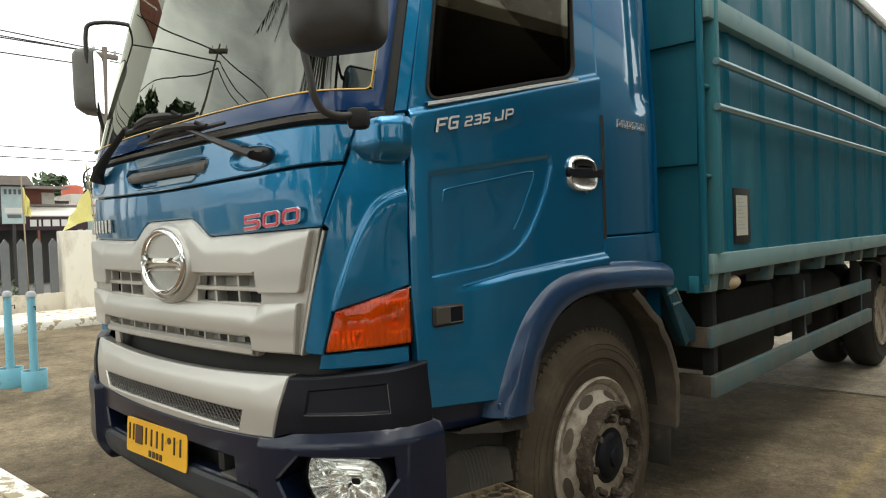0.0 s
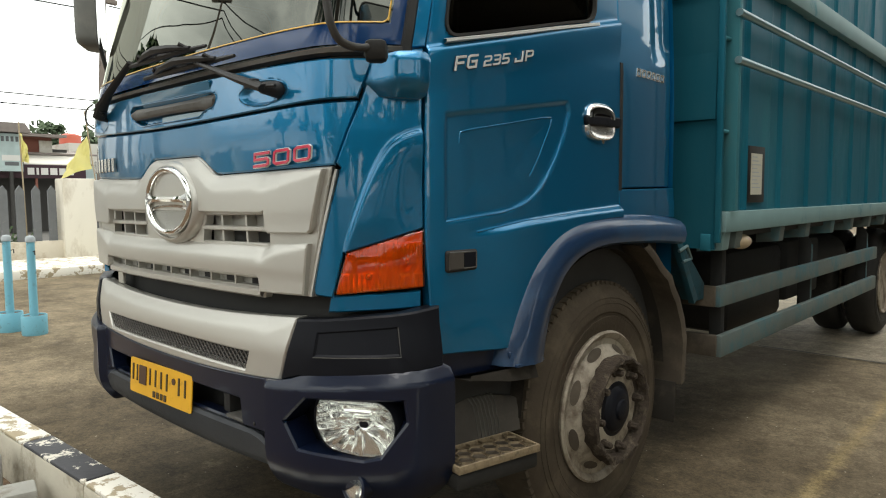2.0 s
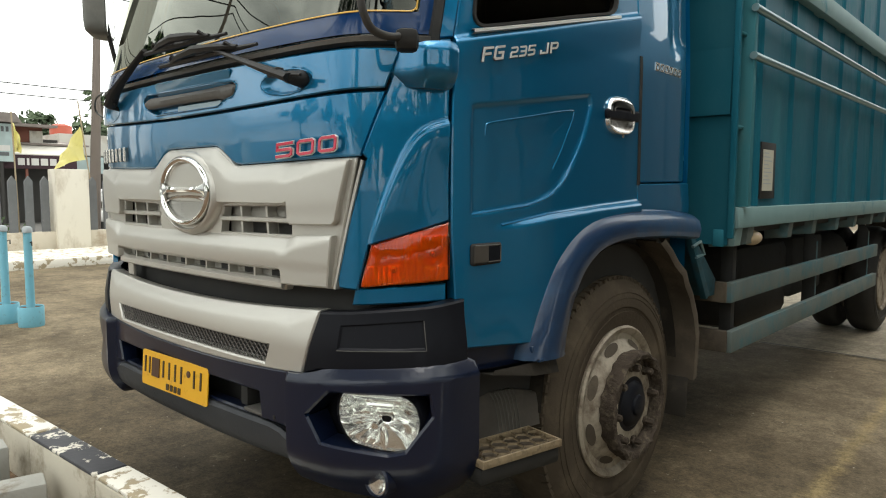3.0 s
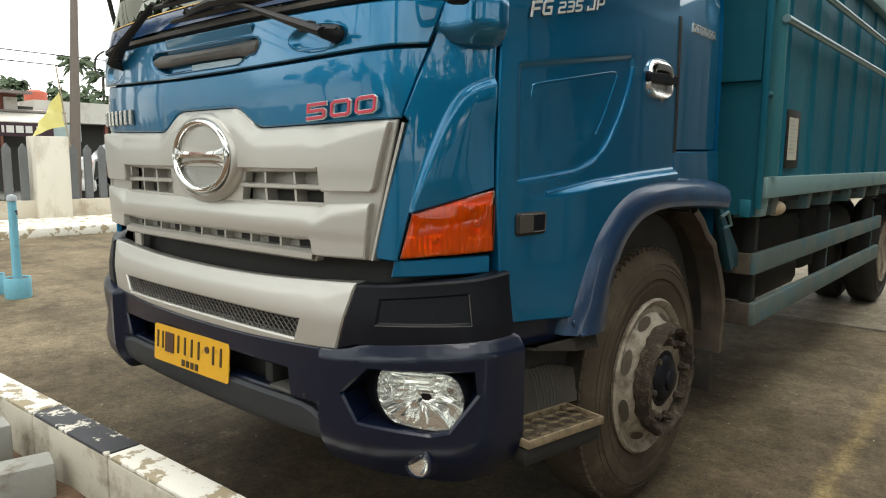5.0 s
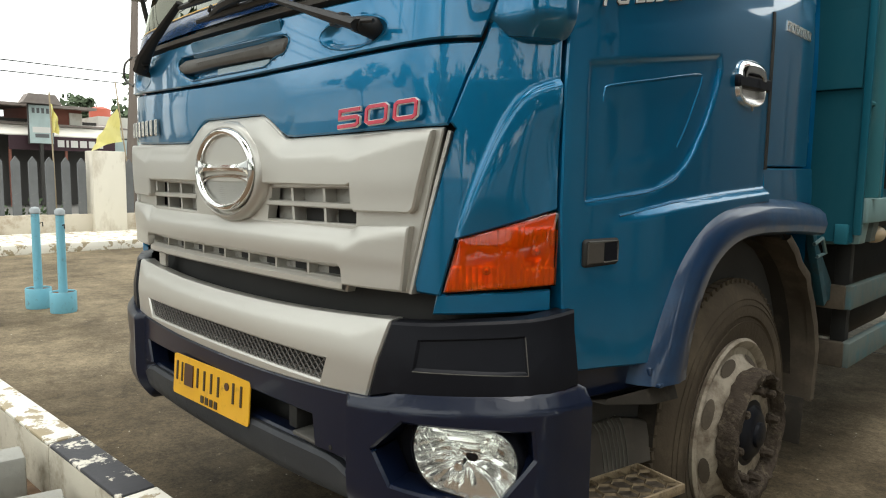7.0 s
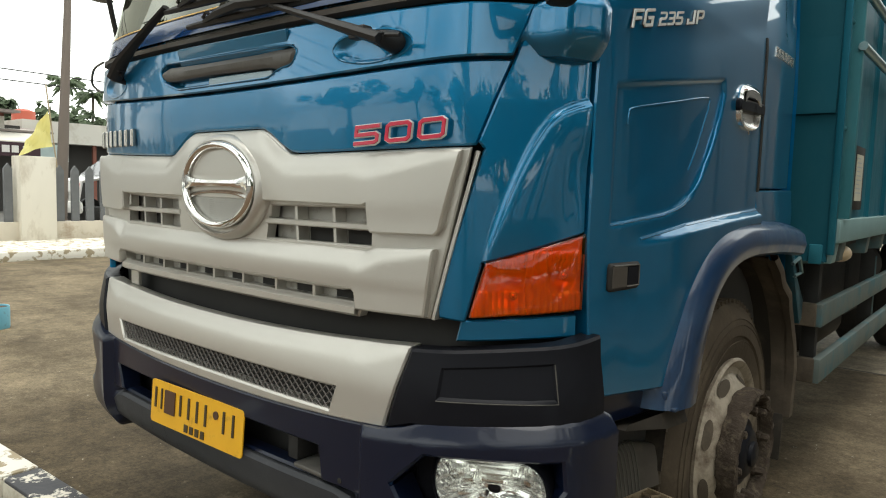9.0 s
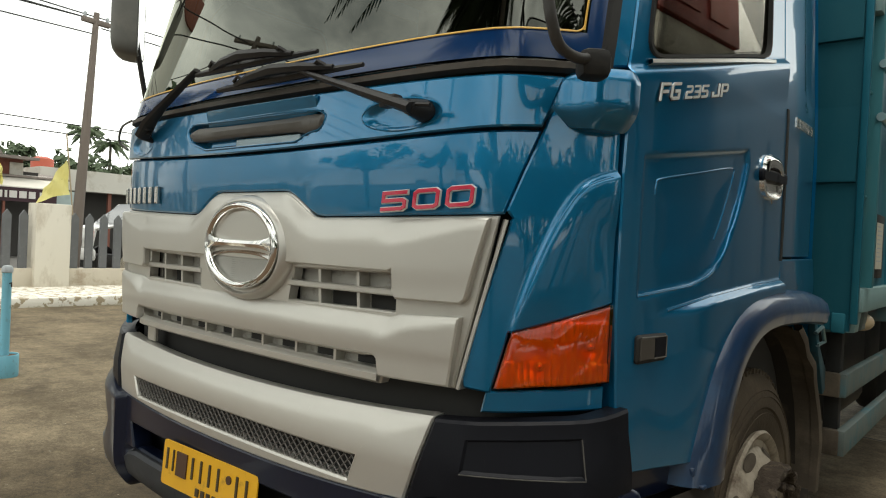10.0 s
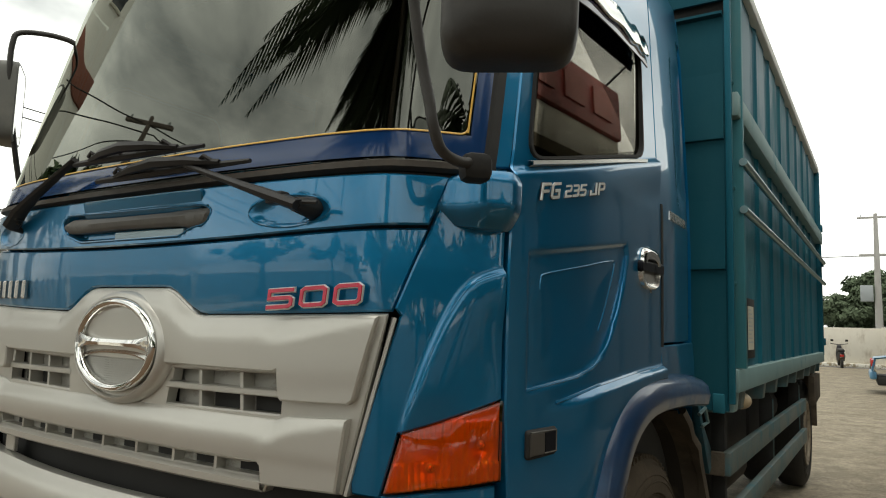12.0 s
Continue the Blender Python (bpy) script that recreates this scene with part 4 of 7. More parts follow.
def bskin(s, z, off=0.0):
    """The bumper's skin; it tucks in below and leans back a little at the top."""
    off -= 0.10 * smoothstep(0.60, 0.36, z) ** 2 + 0.020 * smoothstep(0.84, 0.99, z)

    def at(q):
        return math.copysign(float(np.interp(abs(q), BS_ARR, BX_ARR)), q), float(np.interp(abs(q), BS_ARR, BY_ARR))
    x, y = at(s)
    (xa, ya), (xb, yb) = at(s - 0.015), at(s + 0.015)
    n = Vector((yb - ya, -(xb - xa), 0)).normalized()
    return Vector((x + n.x * off, y + n.y * off, z))


def bump_top(x):
    return 0.928 + 0.026 * (abs(x) / 0.72) ** 2


bumper = new("bumper")
bumper.parent = truck
bumper["label"] = "silver, black and navy front bumper"
MESHHOLE = [(bsx(float(x)), 0.772) for x in np.linspace(-0.535, 0.520, 30)] + [(bsx(float(x)), 0.840) for x in np.linspace(0.545, -0.572, 30)]
SB = [(bsx(float(x)), 0.752 + 0.022 * (abs(x) / 0.68) ** 2) for x in np.linspace(-0.682, 0.682, 40)] + [(bsx(float(x)), bump_top(float(x))) for x in np.linspace(0.738, -0.738, 40)]
part("silver_bar", panel(SB, 0.0, 0.05, 0.005, 0.012, holes=[MESHHOLE[::-1]], surface=bskin, height=lambda s, z: chamfer(abs(s), bump_top(s) - z, 0.62, 0.76, 0.038, 0.013) - 0.013), SILVER, bumper, "silver bumper bar with a mesh slot")
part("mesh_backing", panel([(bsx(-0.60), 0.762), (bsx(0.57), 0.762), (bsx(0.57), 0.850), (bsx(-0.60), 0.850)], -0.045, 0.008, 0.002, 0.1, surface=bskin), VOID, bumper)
# expanded metal mesh: two families of slanting wires
bm = bmesh.new()
k = -0.58
while k < 0.58:
    for lean in (0.036, -0.036):
        pts = [(min(0.545, max(-0.57, k + lean * (t - 0.5) * 2)), 0.772 + 0.068 * t) for t in (0, 0.5, 1)]
        add_tube(bm, [bskin(bsx(px), pz, -0.012) for px, pz in pts], 0.0021, 4)
    k += 0.0245
part("mesh_grid", bm, MESHWIRE, bumper, "steel diamond mesh")["kind"] = "stuff"
BC = [(bsx(0.703), 0.780), (bsx(0.76), 0.798), (bsy(0.310), 0.832), (bsy(0.314), 0.992), (bsx(0.97), 0.972), (bsx(0.85), 0.958), (bsx(0.752), 0.952)]
BC_IN = [(bsx(0.815), 0.857), (bsx(1.035), 0.868), (bsx(1.030), 0.950), (bsx(0.822), 0.926)]
NAVY_TOP = [(float(x), 0.743 + 0.023 * (abs(x) / 0.68) ** 2) for x in np.linspace(-0.685, 0.685, 30)]
CENTRE = [(bsx(float(x)), 0.592) for x in np.linspace(-0.550, 0.500, 20)] + [(bsx(float(x)), 0.684) for x in np.linspace(0.488, -0.590, 20)]
POD = [(bsx(0.800), 0.745), (bsx(0.722), 0.664), (bsx(0.772), 0.582), (bsx(0.955), 0.568), (bsx(0.995), 0.580), (bsx(1.046), 0.684), (bsx(1.042), 0.752)]
NB = [(bsx(x), z) for x, z in NAVY_TOP] + [(bsx(0.745), 0.780), (bsx(0.80), 0.800), (bsy(0.315), 0.826), (bsy(0.335), 0.815), (bsy(0.335), 0.47), (bsy(0.31), 0.435), (bsx(1.0), 0.410), (bsx(0.85), 0.42), (bsx(0.66), 0.44), (bsx(0.62), 0.485)]
NB += [(bsx(float(x)), 0.490 - 0.012 * (1 - (x / 0.6) ** 2)) for x in np.linspace(0.58, -0.58, 24)]
NB += [(-bsx(0.62), 0.485), (-bsx(0.66), 0.44), (-bsx(0.85), 0.42), (-bsx(1.0), 0.410), (-bsy(0.31), 0.435), (-bsy(0.335), 0.47), (-bsy(0.335), 0.815), (-bsy(0.315), 0.826), (-bsx(0.80), 0.800), (-bsx(0.745), 0.780)]


def navy_relief(s, z):
    """Corner blocks stand proud with a flat sloping shelf; a groove parts the chin."""
    a = abs(s)
    crease = 0.752 + 0.085 * clamp((a - 0.64) / 0.45) * 0.45
    h = 0.030 * clamp((a - 0.622) / 0.028) * clamp((crease + 0.042 - z) / 0.042)
    h -= 0.026 * smoothstep(0.60, 0.585, z) * smoothstep(0.62, 0.60, a)
    h += 0.024 * smoothstep(0.585, 0.555, z) * smoothstep(0.62, 0.60, a)
    return h


part("navy_bar", panel(NB, 0.0, 0.06, 0.006, 0.009, holes=[CENTRE[::-1], POD[::-1], mirror_poly(POD)[::-1]], surface=bskin, height=navy_relief), NAVY, bumper, "scuffed navy lower bumper bar")
LIPP = [(bsx(float(x)), 0.488 - 0.012 * (1 - (x / 0.6) ** 2)) for x in np.linspace(-0.66, 0.66, 28)] + [(bsx(float(x)), 0.578 - 0.03 * smoothstep(0.56, 0.63, abs(x))) for x in np.linspace(0.63, -0.63, 28)]
part("lower_lip", panel(LIPP, 0.003, 0.03, 0.010, 0.03, surface=bskin), LIP, bumper, "scratched charcoal lower lip")
part("centre_backing", panel([(bsx(-0.64), 0.57), (bsx(0.53), 0.57), (bsx(0.53), 0.70), (bsx(-0.64), 0.70)], -0.10, 0.01, 0.002, 0.1, surface=bskin), VOID, bumper)
for x, z, o in ((-0.50, 0.640, -0.09), (-0.46, 0.655, -0.09), (0.560, 0.612, -0.002), (0.36, 0.612, -0.09)):
    part("bolt", lathe([(0.006, 0.008), (-0.003, 0.007), (-0.005, 0.0)], 10, "y"), RUBBER, bumper).location = bskin(bsx(x), z, o)
part("tow_bracket", box((0.33, 0.03, 0.60), (0.37, 0.11, 0.69), 0.004), VOID, bumper)
part("tow_bracket", box((0.38, 0.01, 0.594), (0.49, 0.11, 0.606), 0.003), TRIMGREY, bumper)
for flip in (False, True):
    def fl(p):
        return mirror_poly(p) if flip else p
    part("black_corner", panel(fl(BC), 0.006, 0.05, 0.006, 0.04, holes=[fl(BC_IN)[::-1]], surface=bskin), BLACKP, bumper, "black bumper corner with a blank recess")
    part("recess_plate", panel(fl(BC_IN), 0.001, 0.01, 0.001, 0.05, surface=bskin), BLACKP, bumper)
    lip = [BC_IN[0], BC_IN[1], BC_IN[2]]
    part("recess_edge", strip([(q if not flip else -q, z - 0.002) for q, z in lip], 0.003, 0.0075, 0.003, surface=bskin), TRIMGREY, bumper)
    part("pod_bowl", panel(fl([(bsx(0.74), 0.54), (bsy(0.30), 0.54), (bsy(0.30), 0.76), (bsx(0.74), 0.76)]), -0.070, 0.01, 0.002, 0.05, surface=bskin), BLACKP, bumper)
    part("pod_rim", strip([(q if not flip else -q, z) for q, z in [POD[1], POD[2], POD[3], POD[4], POD[5], POD[6]]], 0.006, 0.023, 0.008, surface=bskin), FLARE, bumper)
    part("end_groove", strip([((-1 if flip else 1) * bsy(0.292), z) for z in (0.70, 0.74, 0.78)], 0.005, 0.0185, 0.004, surface=bskin), RUBBER, bumper)
    sg = -1 if flip else 1
    hl = new("headlamp")
    hl.parent = bumper
    hl["label"] = "clear headlamp with a chrome reflector"
    along = Vector((0.880, 0.475, 0)).normalized()
    outd = Vector((along.y, -along.x, 0))
    mm = Matrix((along, Vector((0, 0, 1)), outd)).transposed().to_4x4()
    mm.translation = Vector((0.925, 0.112, 0.664))
    if flip:
        mm = Matrix.Diagonal((-1, 1, 1, 1)) @ mm
    shape = [(-0.098, 0.072), (0.070, 0.072), (0.098, 0.050), (0.112, 0.006), (0.104, -0.044), (0.070, -0.088), (0.0, -0.086), (-0.074, -0.072), (-0.102, -0.034), (-0.114, 0.010), (-0.108, 0.054)]
    shape = round_poly([(x * 1.08, z) for x, z in shape], 0.024, 3)

    def place(b):
        bmesh.ops.transform(b, matrix=mm, verts=b.verts)
        return b
    rings = []
    loop = []
    for k in range(len(shape)):
        a, b = Vector(shape[k]), Vector(shape[(k + 1) % len(shape)])
        loop += [a.lerp(b, q / 4) for q in range(4)]
    for k in range(26):
        sc = 1 - 0.88 * k / 25
        row = []
        for q in loop:
            x, y = q.x * sc, q.y * sc - 0.02 * (1 - sc)
            ang = math.atan2(y + 0.022, x + 0.02)
            low = smoothstep(0.004, -0.010, y)
            flute = 0.0075 * abs(math.sin(ang * 6)) * low
            shelf = 0.016 * ((y + 0.10) / 0.026 % 1) * (1 - low)
            row.append((x, y, 0.004 - 0.066 * (1 - sc ** 2.2) + (flute + shelf) * smoothstep(1.0, 0.93, sc) * smoothstep(0.12, 0.3, sc)))
        rings.append(row)
    part("reflector", place(loft(rings, True)), HLCHROME, hl)
    bm = lathe([(-0.056, 0.013), (-0.024, 0.014), (-0.020, 0.010), (-0.022, 0.0)], 24, "z")
    bmesh.ops.translate(bm, verts=bm.verts, vec=(-0.022, -0.030, 0.0))
    part("bulb_shield", place(bm), HLCHROME, hl)
    bm = lathe([(-0.05, 0.010), (-0.02, 0.011), (-0.016, 0.0)], 14, "z")
    bmesh.ops.translate(bm, verts=bm.verts, vec=(0.078, 0.022, 0.0))
    part("side_bulb", place(bm), DULLCHROME, hl)
    rings = [[(x * sc, y * sc, d) for x, y in shape] for sc, d in ((1.0, 0.004), (0.96, 0.012), (0.7, 0.020), (0.35, 0.024), (0.01, 0.025))]
    part("lens", place(loft(rings, True)), HLGLASS, hl, "clear glass").visible_shadow = False
    rings = [[(x * sc, y * sc, d) for x, y in shape] for sc, d in ((1.0, 0.004), (1.03, 0.007), (1.08, -0.004), (1.14, -0.05))]
    part("lamp_housing", place(loft(rings, True)), BLACKP, hl)
    fg = new("fog_lamp")
    fg.parent = bumper
    fg["label"] = "small round fog lamp"
    q = bskin(bsx(0.925), 0.490, 0.022)
    fg.location = (q.x * sg, q.y, q.z)
    fg.rotation_euler = (radians(-4), 0, radians(4) * sg)
    fg.scale = (1.12, 1.12, 1.12)
    part("rim", lathe([(0.06, 0.040), (-0.010, 0.043), (-0.014, 0.038), (-0.006, 0.034)], 28, "y"), NAVY, fg)
    part("reflector", lathe([(-0.008, 0.035), (0.004, 0.031), (0.014, 0.022), (0.020, 0.010), (0.021, 0.0)], 28, "y"), HLCHROME, fg)
    part("bulb", lathe([(0.021, 0.007), (0.004, 0.007), (0.001, 0.0)], 12, "y"), DULLCHROME, fg)
    part("lens", lathe([(-0.006, 0.034), (-0.014, 0.026), (-0.018, 0.012), (-0.019, 0.0)], 28, "y"), HLGLASS, fg).visible_shadow = False

# ---- number plate with plain bars
plate = new("number_plate")
plate.parent = truck
plate["label"] = "yellow number plate with dark unreadable bars"
plate.location = (-0.043, -0.022, 0.632)
plate.rotation_euler = (radians(-4), 0, radians(2))
part("plate_sheet", prism(round_poly([(-0.234, -0.066), (0.234, -0.066), (0.234, 0.066), (-0.234, 0.066)], 0.012), 0.0, 0.004, "y"), YPLATE, plate)
bars = [(-0.212, 0.009), (-0.178, 0.007)] + [(-0.075 + 0.043 * i, 0.009) for i in range(4)] + [(0.142, 0.009), (0.186, 0.009)]
for x, w in bars:
    part("plate_bar", box((x, -0.003, -0.018), (x + w, 0.001, 0.044)), INK, plate, smooth=False)
part("plate_patch", box((-0.155, -0.004, -0.025), (-0.100, 0.001, 0.045)), BROWNINK, plate, "brown painted-over patch", smooth=False)
part("plate_dot", lathe([(0.0, 0.012), (-0.003, 0.012), (-0.003, 0.0)], 14, "y"), BROWNINK, plate).location = (0.108, 0, 0.025)
for i in range(4):
    part("plate_bar", box((-0.045 + 0.028 * i, -0.003, -0.058), (-0.028 + 0.028 * i, 0.001, -0.036)), INK, plate, smooth=False)

# ---- windscreen with its rubber, blue film and pinstripe
W0, W1 = 1.735, 2.56
WS = sx(0.992)


zs = np.linspace(W0, W1, 14)
glass = [[skin(float(s), float(z), -0.004) for s in np.linspace(-WS, WS, 60)] for z in zs]
shield = part("windscreen", loft(glass), SHIELD, truck, "dark reflective windscreen")
shield.visible_shadow = False
part("rubber_strip", strip([(float(s), 1.717 + 0.006 * (abs(s) / 0.95) ** 2) for s in np.linspace(-WS - 0.01, WS + 0.01, 50)], 0.027, 0.012, 0.02), DUSTYRUB, truck, "dusty rubber seal under the windscreen")
for sg in (1, -1):
    part("rubber_strip", strip([(sg * (WS + 0.008), float(z)) for z in np.linspace(1.70, 2.56, 24)], 0.040, 0.014, 0.02), RUBBER, truck)
    part("side_film", strip([(sg * (sx(0.963) + WS) / 2, float(z)) for z in np.linspace(1.75, 2.56, 20)], WS - sx(0.963), 0.001, 0.001), FILMBLUE, shield, "blue film along the glass edge")
    part("pinstripe", strip([(sg * sx(0.958), float(z)) for z in np.linspace(1.806, 2.56, 20)], 0.0048, 0.004, 0.001), YELLOWLINE, shield)
part("bottom_film", strip([(float(s), 1.770) for s in np.linspace(-WS, WS, 50)], 0.062, 0.001, 0.001), FILMBLUE, shield, "blue film along the glass foot")
corner = [(sx(0.958) - 0.018 + 0.018 * math.sin(a), 1.820 - 0.018 * math.cos(a)) for a in np.linspace(0, math.pi / 2, 6)]
line = [(-u, v) for u, v in corner[::-1]] + [(float(s), 1.802) for s in np.linspace(-sx(0.93), sx(0.93), 40)] + corner
part("pinstripe", strip(line, 0.0048, 0.004, 0.001), YELLOWLINE, shield, "thin yellow line")
# visor strip and roof
A0 = WS + 0.022
for sg in (1, -1):
    pil = [(A0, 1.735), (D_LE - 0.006, 1.740), (D_LE - 0.002, 2.62), (A0, 2.62)]
    part("pillar", panel(pil if sg > 0 else mirror_poly(pil), 0.002, 0.03, 0.004, 0.05), BLUE, truck, "blue windscreen pillar")
roof = []
for z in (2.57, 2.62, 2.68, 2.74):
    roof.append([skin(float(s), z, -0.002) for s in np.linspace(-S_END, S_END, 80)])
for k, z in ((0.9, 2.79), (0.7, 2.82), (0.35, 2.835), (0.0, 2.84)):
    roof.append([Vector((p.x * k, 1.05 + (p.y - 1.05) * k, z)) for p in roof[3]])
part("roof", loft(roof), BLUE, truck, "blue cab roof")
back = [[skin(S_END, float(z)), skin(-S_END, float(z))] for z in np.linspace(0.9, 2.7, 10)]
part("rear_wall", loft(back), BLUE, truck)
part("dashboard", box((-0.92, 0.30, 1.30), (0.92, 0.72, 1.72), 0.05), CABIN, truck, "dark dashboard")
for x in (-0.5, 0.5):
    part("seat", box((x - 0.26, 1.30, 1.2), (x + 0.26, 1.50, 2.15), 0.07), CABIN, truck, "dark cab seat")
part("cabin_floor", box((-0.98, 0.25, 1.15), (0.98, 1.78, 1.20)), CABIN, truck)
part("cabin_ceiling", box((-0.90, 0.60, 2.60), (0.90, 1.74, 2.63)), CABIN, truck)
part("cabin_rear_lining", box((-0.98, 1.735, 1.18), (0.98, 1.765, 2.63)), CABIN, truck)

# ---- doors
D_RE = sy(1.292)
ARCH = [(sy(0.615), 0.792), (sy(0.640), 0.88), (sy(0.685), 0.98), (sy(0.75), 1.075), (sy(0.84), 1.150), (sy(0.95), 1.198), (sy(1.08), 1.222), (sy(1.20), 1.230)]
WIN = round_poly([(sy(0.350), 1.772), (sy(1.130), 1.946), (sy(1.150), 2.28), (sy(1.11), 2.355), (sy(0.42), 2.355), (sy(0.338), 2.25)], 0.055)
DOOR = [(sy(0.322), 0.852), (sy(0.60), 0.834)] + ARCH + [(D_RE - 0.002, 1.232), (D_RE, 1.335), (D_RE, 2.57), (D_LE + 0.004, 2.57), (D_LE + 0.006, 1.73), (D_LE + 0.004, 1.20)]
POCKET = [(sy(0.366), 1.239), (sy(0.46), 1.249), (sy(0.63), 1.268), (sy(0.75), 1.312), (sy(0.84), 1.398), (sy(0.912), 1.507), (sy(0.950), 1.600), (sy(0.940), 1.634), (sy(0.366), 1.550)]
CUP = [(sy(0.425), 1.290), (sy(0.60), 1.305), (sy(0.70), 1.345), (sy(0.775), 1.43), (sy(0.852), 1.558), (sy(0.838), 1.574), (sy(0.438), 1.507), (sy(0.42), 1.485)]
SWAGE = [(sy(0.36), 1.192), (sy(0.42), 1.202), (sy(0.70), 1.238), (sy(1.0), 1.260), (sy(1.30), 1.276)]


def door_relief(s, z):
    s = abs(s)
    p = poly_sdf((s, z), POCKET)
    h = -0.009 * smoothstep(0.006, -0.007, p)
    c = poly_sdf((s, z), CUP)
    h -= 0.004 * smoothstep(0.0, -0.07, c)
    line = float(np.interp(s, [q[0] for q in SWAGE], [q[1] for q in SWAGE]))
    h += 0.023 * smoothstep(line + 0.004, line - 0.024, z) * smoothstep(sy(0.40), sy(0.66), s)
    belt = 1.741 + 0.238 * (s - sy(0.30))
    h += 0.017 * smoothstep(belt + 0.002, belt - 0.020, z)
    h -= 0.009 * smoothstep(belt - 0.02, belt - 0.15, z)
    return h


for flip in (False, True):
    def fl(p):
        return mirror_poly(p) if flip else p
    sg = -1 if flip else 1
    door = part("door", panel(fl(DOOR), 0.0, 0.035, 0.004, 0.05 if flip else 0.0068, holes=[fl(WIN)[::-1]], height=door_relief), BLUE, truck, "glossy blue cab door with a moulded pocket")
    wz = [(s if not flip else -s, z) for s, z in WIN]
    # one flat pane set in the opening
    pa, pb, pc = skin(sy(0.45), 1.85, -0.005), skin(sy(1.15), 1.97, -0.005), skin(sy(0.8), 2.3, -0.009)
    pn = (pb - pa).cross(pc - pa)
    bm = bmesh.new()
    pane = []
    for s_, z_ in WIN:
        q = skin(s_, z_)
        px = pa.x - ((q.y - pa.y) * pn.y + (q.z - pa.z) * pn.z) / pn.x
        pane.append(bm.verts.new((sg * px, q.y, q.z)))
    face = bm.faces.new(pane)
    bmesh.ops.solidify(bm, geom=[face], thickness=0.004)
    part("window_glass", bm, SIDEGLASS, door, "dark tinted window", smooth=False).visible_shadow = False
    closed = wz + wz[:2]
    part("window_seal", strip(closed, 0.016, 0.008, 0.03), RUBBER, door)
    part("window_trim", strip([(sg * sy(0.350), 1.759), (sg * sy(0.75), 1.847), (sg * sy(1.135), 1.931)], 0.017, 0.018, 0.02), WHITEBADGE, door, "pale satin metal strip")
    # crisp pressed lines round the pocket and along the swage
    cup_line = [(q.x, q.y) for q in smooth_path([(sy(0.42), 1.470, 0), (sy(0.423), 1.494, 0), (sy(0.445), 1.508, 0), (sy(0.62), 1.539, 0), (sy(0.825), 1.573, 0), (sy(0.850), 1.560, 0), (sy(0.815), 1.495, 0), (sy(0.775), 1.430, 0), (sy(0.735), 1.378, 0)], 5)]
    pk = [(q.x, q.y) for q in smooth_path([(u, v, 0) for u, v in POCKET[:7]], 5)]
    sw = [(float(u), float(np.interp(u, [q[0] for q in SWAGE], [q[1] for q in SWAGE])) - 0.004) for u in np.linspace(sy(0.48), sy(1.28), 30)]
    for pl, rr, sink in ((cup_line, 0.0040, 0.0016), (pk, 0.0044, 0.0018), (sw, 0.0050, 0.0022)):
        part("pressed_line", tube([skin(sg * u, v, door_relief(u, v) - sink) for u, v in pl], rr, 6), BLUE, door)
    # handle: chrome cup pair with a dark lever
    hy, hz = sy(1.142), 1.581
    oval = [(hy + 0.090 * math.copysign(abs(math.cos(a)) ** 0.8, math.cos(a)), hz + 0.062 * math.sin(a)) for a in np.linspace(0, math.tau, 32, endpoint=False)]
    part("handle_cup", panel(fl(oval), 0.010, 0.02, 0.004, 0.02), TRIMGREY, door, "grey handle recess")
    bend = [(math.copysign(abs(math.cos(a)) ** 0.72, math.cos(a)), math.copysign(abs(math.sin(a)) ** 0.72, math.sin(a))) for a in np.linspace(-0.02, math.pi + 0.02, 33)]
    rings = [[skin(sg * (hy + (0.093 - q * 0.9) * c), hz + 0.012 + (0.052 - q) * w, d) for q, d in ((0.0, 0.006), (-0.002, 0.014), (0.004, 0.023), (0.016, 0.027), (0.036, 0.025), (0.043, 0.012))] for c, w in bend]
    part("handle_shell", loft(rings), CHROME, door, "chrome upper shell of the handle")
    rings = [[skin(sg * (hy + 0.095 * k * c), hz - 0.014 - 0.052 * k * w, d) for c, w in bend] for k, d in ((1.04, 0.008), (1.0, 0.020), (0.94, 0.022), (0.86, 0.017), (0.6, 0.012), (0.25, 0.011), (0.02, 0.011))]
    part("handle_bowl", loft(rings), BRUSHED, door, "chrome lower bowl of the handle")
    part("handle_lever", panel(fl(round_poly([(hy - 0.100, hz - 0.013), (hy + 0.128, hz - 0.010), (hy + 0.128, hz + 0.018), (hy - 0.100, hz + 0.012)], 0.008)), 0.024, 0.018, 0.006, 0.02), BLACKP, door, "black lever")
    part("keyhole", lathe([(0.0, 0.011), (0.008, 0.010), (0.009, 0.0)], 14, "x"), DULLCHROME, door).matrix_basis = Matrix.Translation(Vector((skin(sy(1.172), 1.506, 0.0).x * sg, skin(sy(1.172), 1.506).y, 1.512))) @ Matrix.Diagonal((sg, 1, 1, 1))
    # small side lamp in a grey frame
    ly = sy(0.415)
    sl = part("side_lamp", panel(fl(round_poly([(ly - 0.052, 1.094), (ly + 0.057, 1.097), (ly + 0.057, 1.150), (ly - 0.052, 1.149)], 0.006)), 0.018, 0.03, 0.005, 0.03), RUBBER, door, "dark side marker housing")
    part("lamp_cover", panel(fl([(ly - 0.047, 1.099), (ly + 0.002, 1.100), (ly + 0.002, 1.145), (ly - 0.047, 1.145)]), 0.0205, 0.004, 0.002, 0.05), DUSTYRUB, sl, "faded grey cover")
    part("lamp_window", panel(fl([(ly + 0.008, 1.103), (ly + 0.050, 1.104), (ly + 0.050, 1.144), (ly + 0.008, 1.144)]), 0.0195, 0.004, 0.002, 0.05), BLACKP, sl, "dark lens")
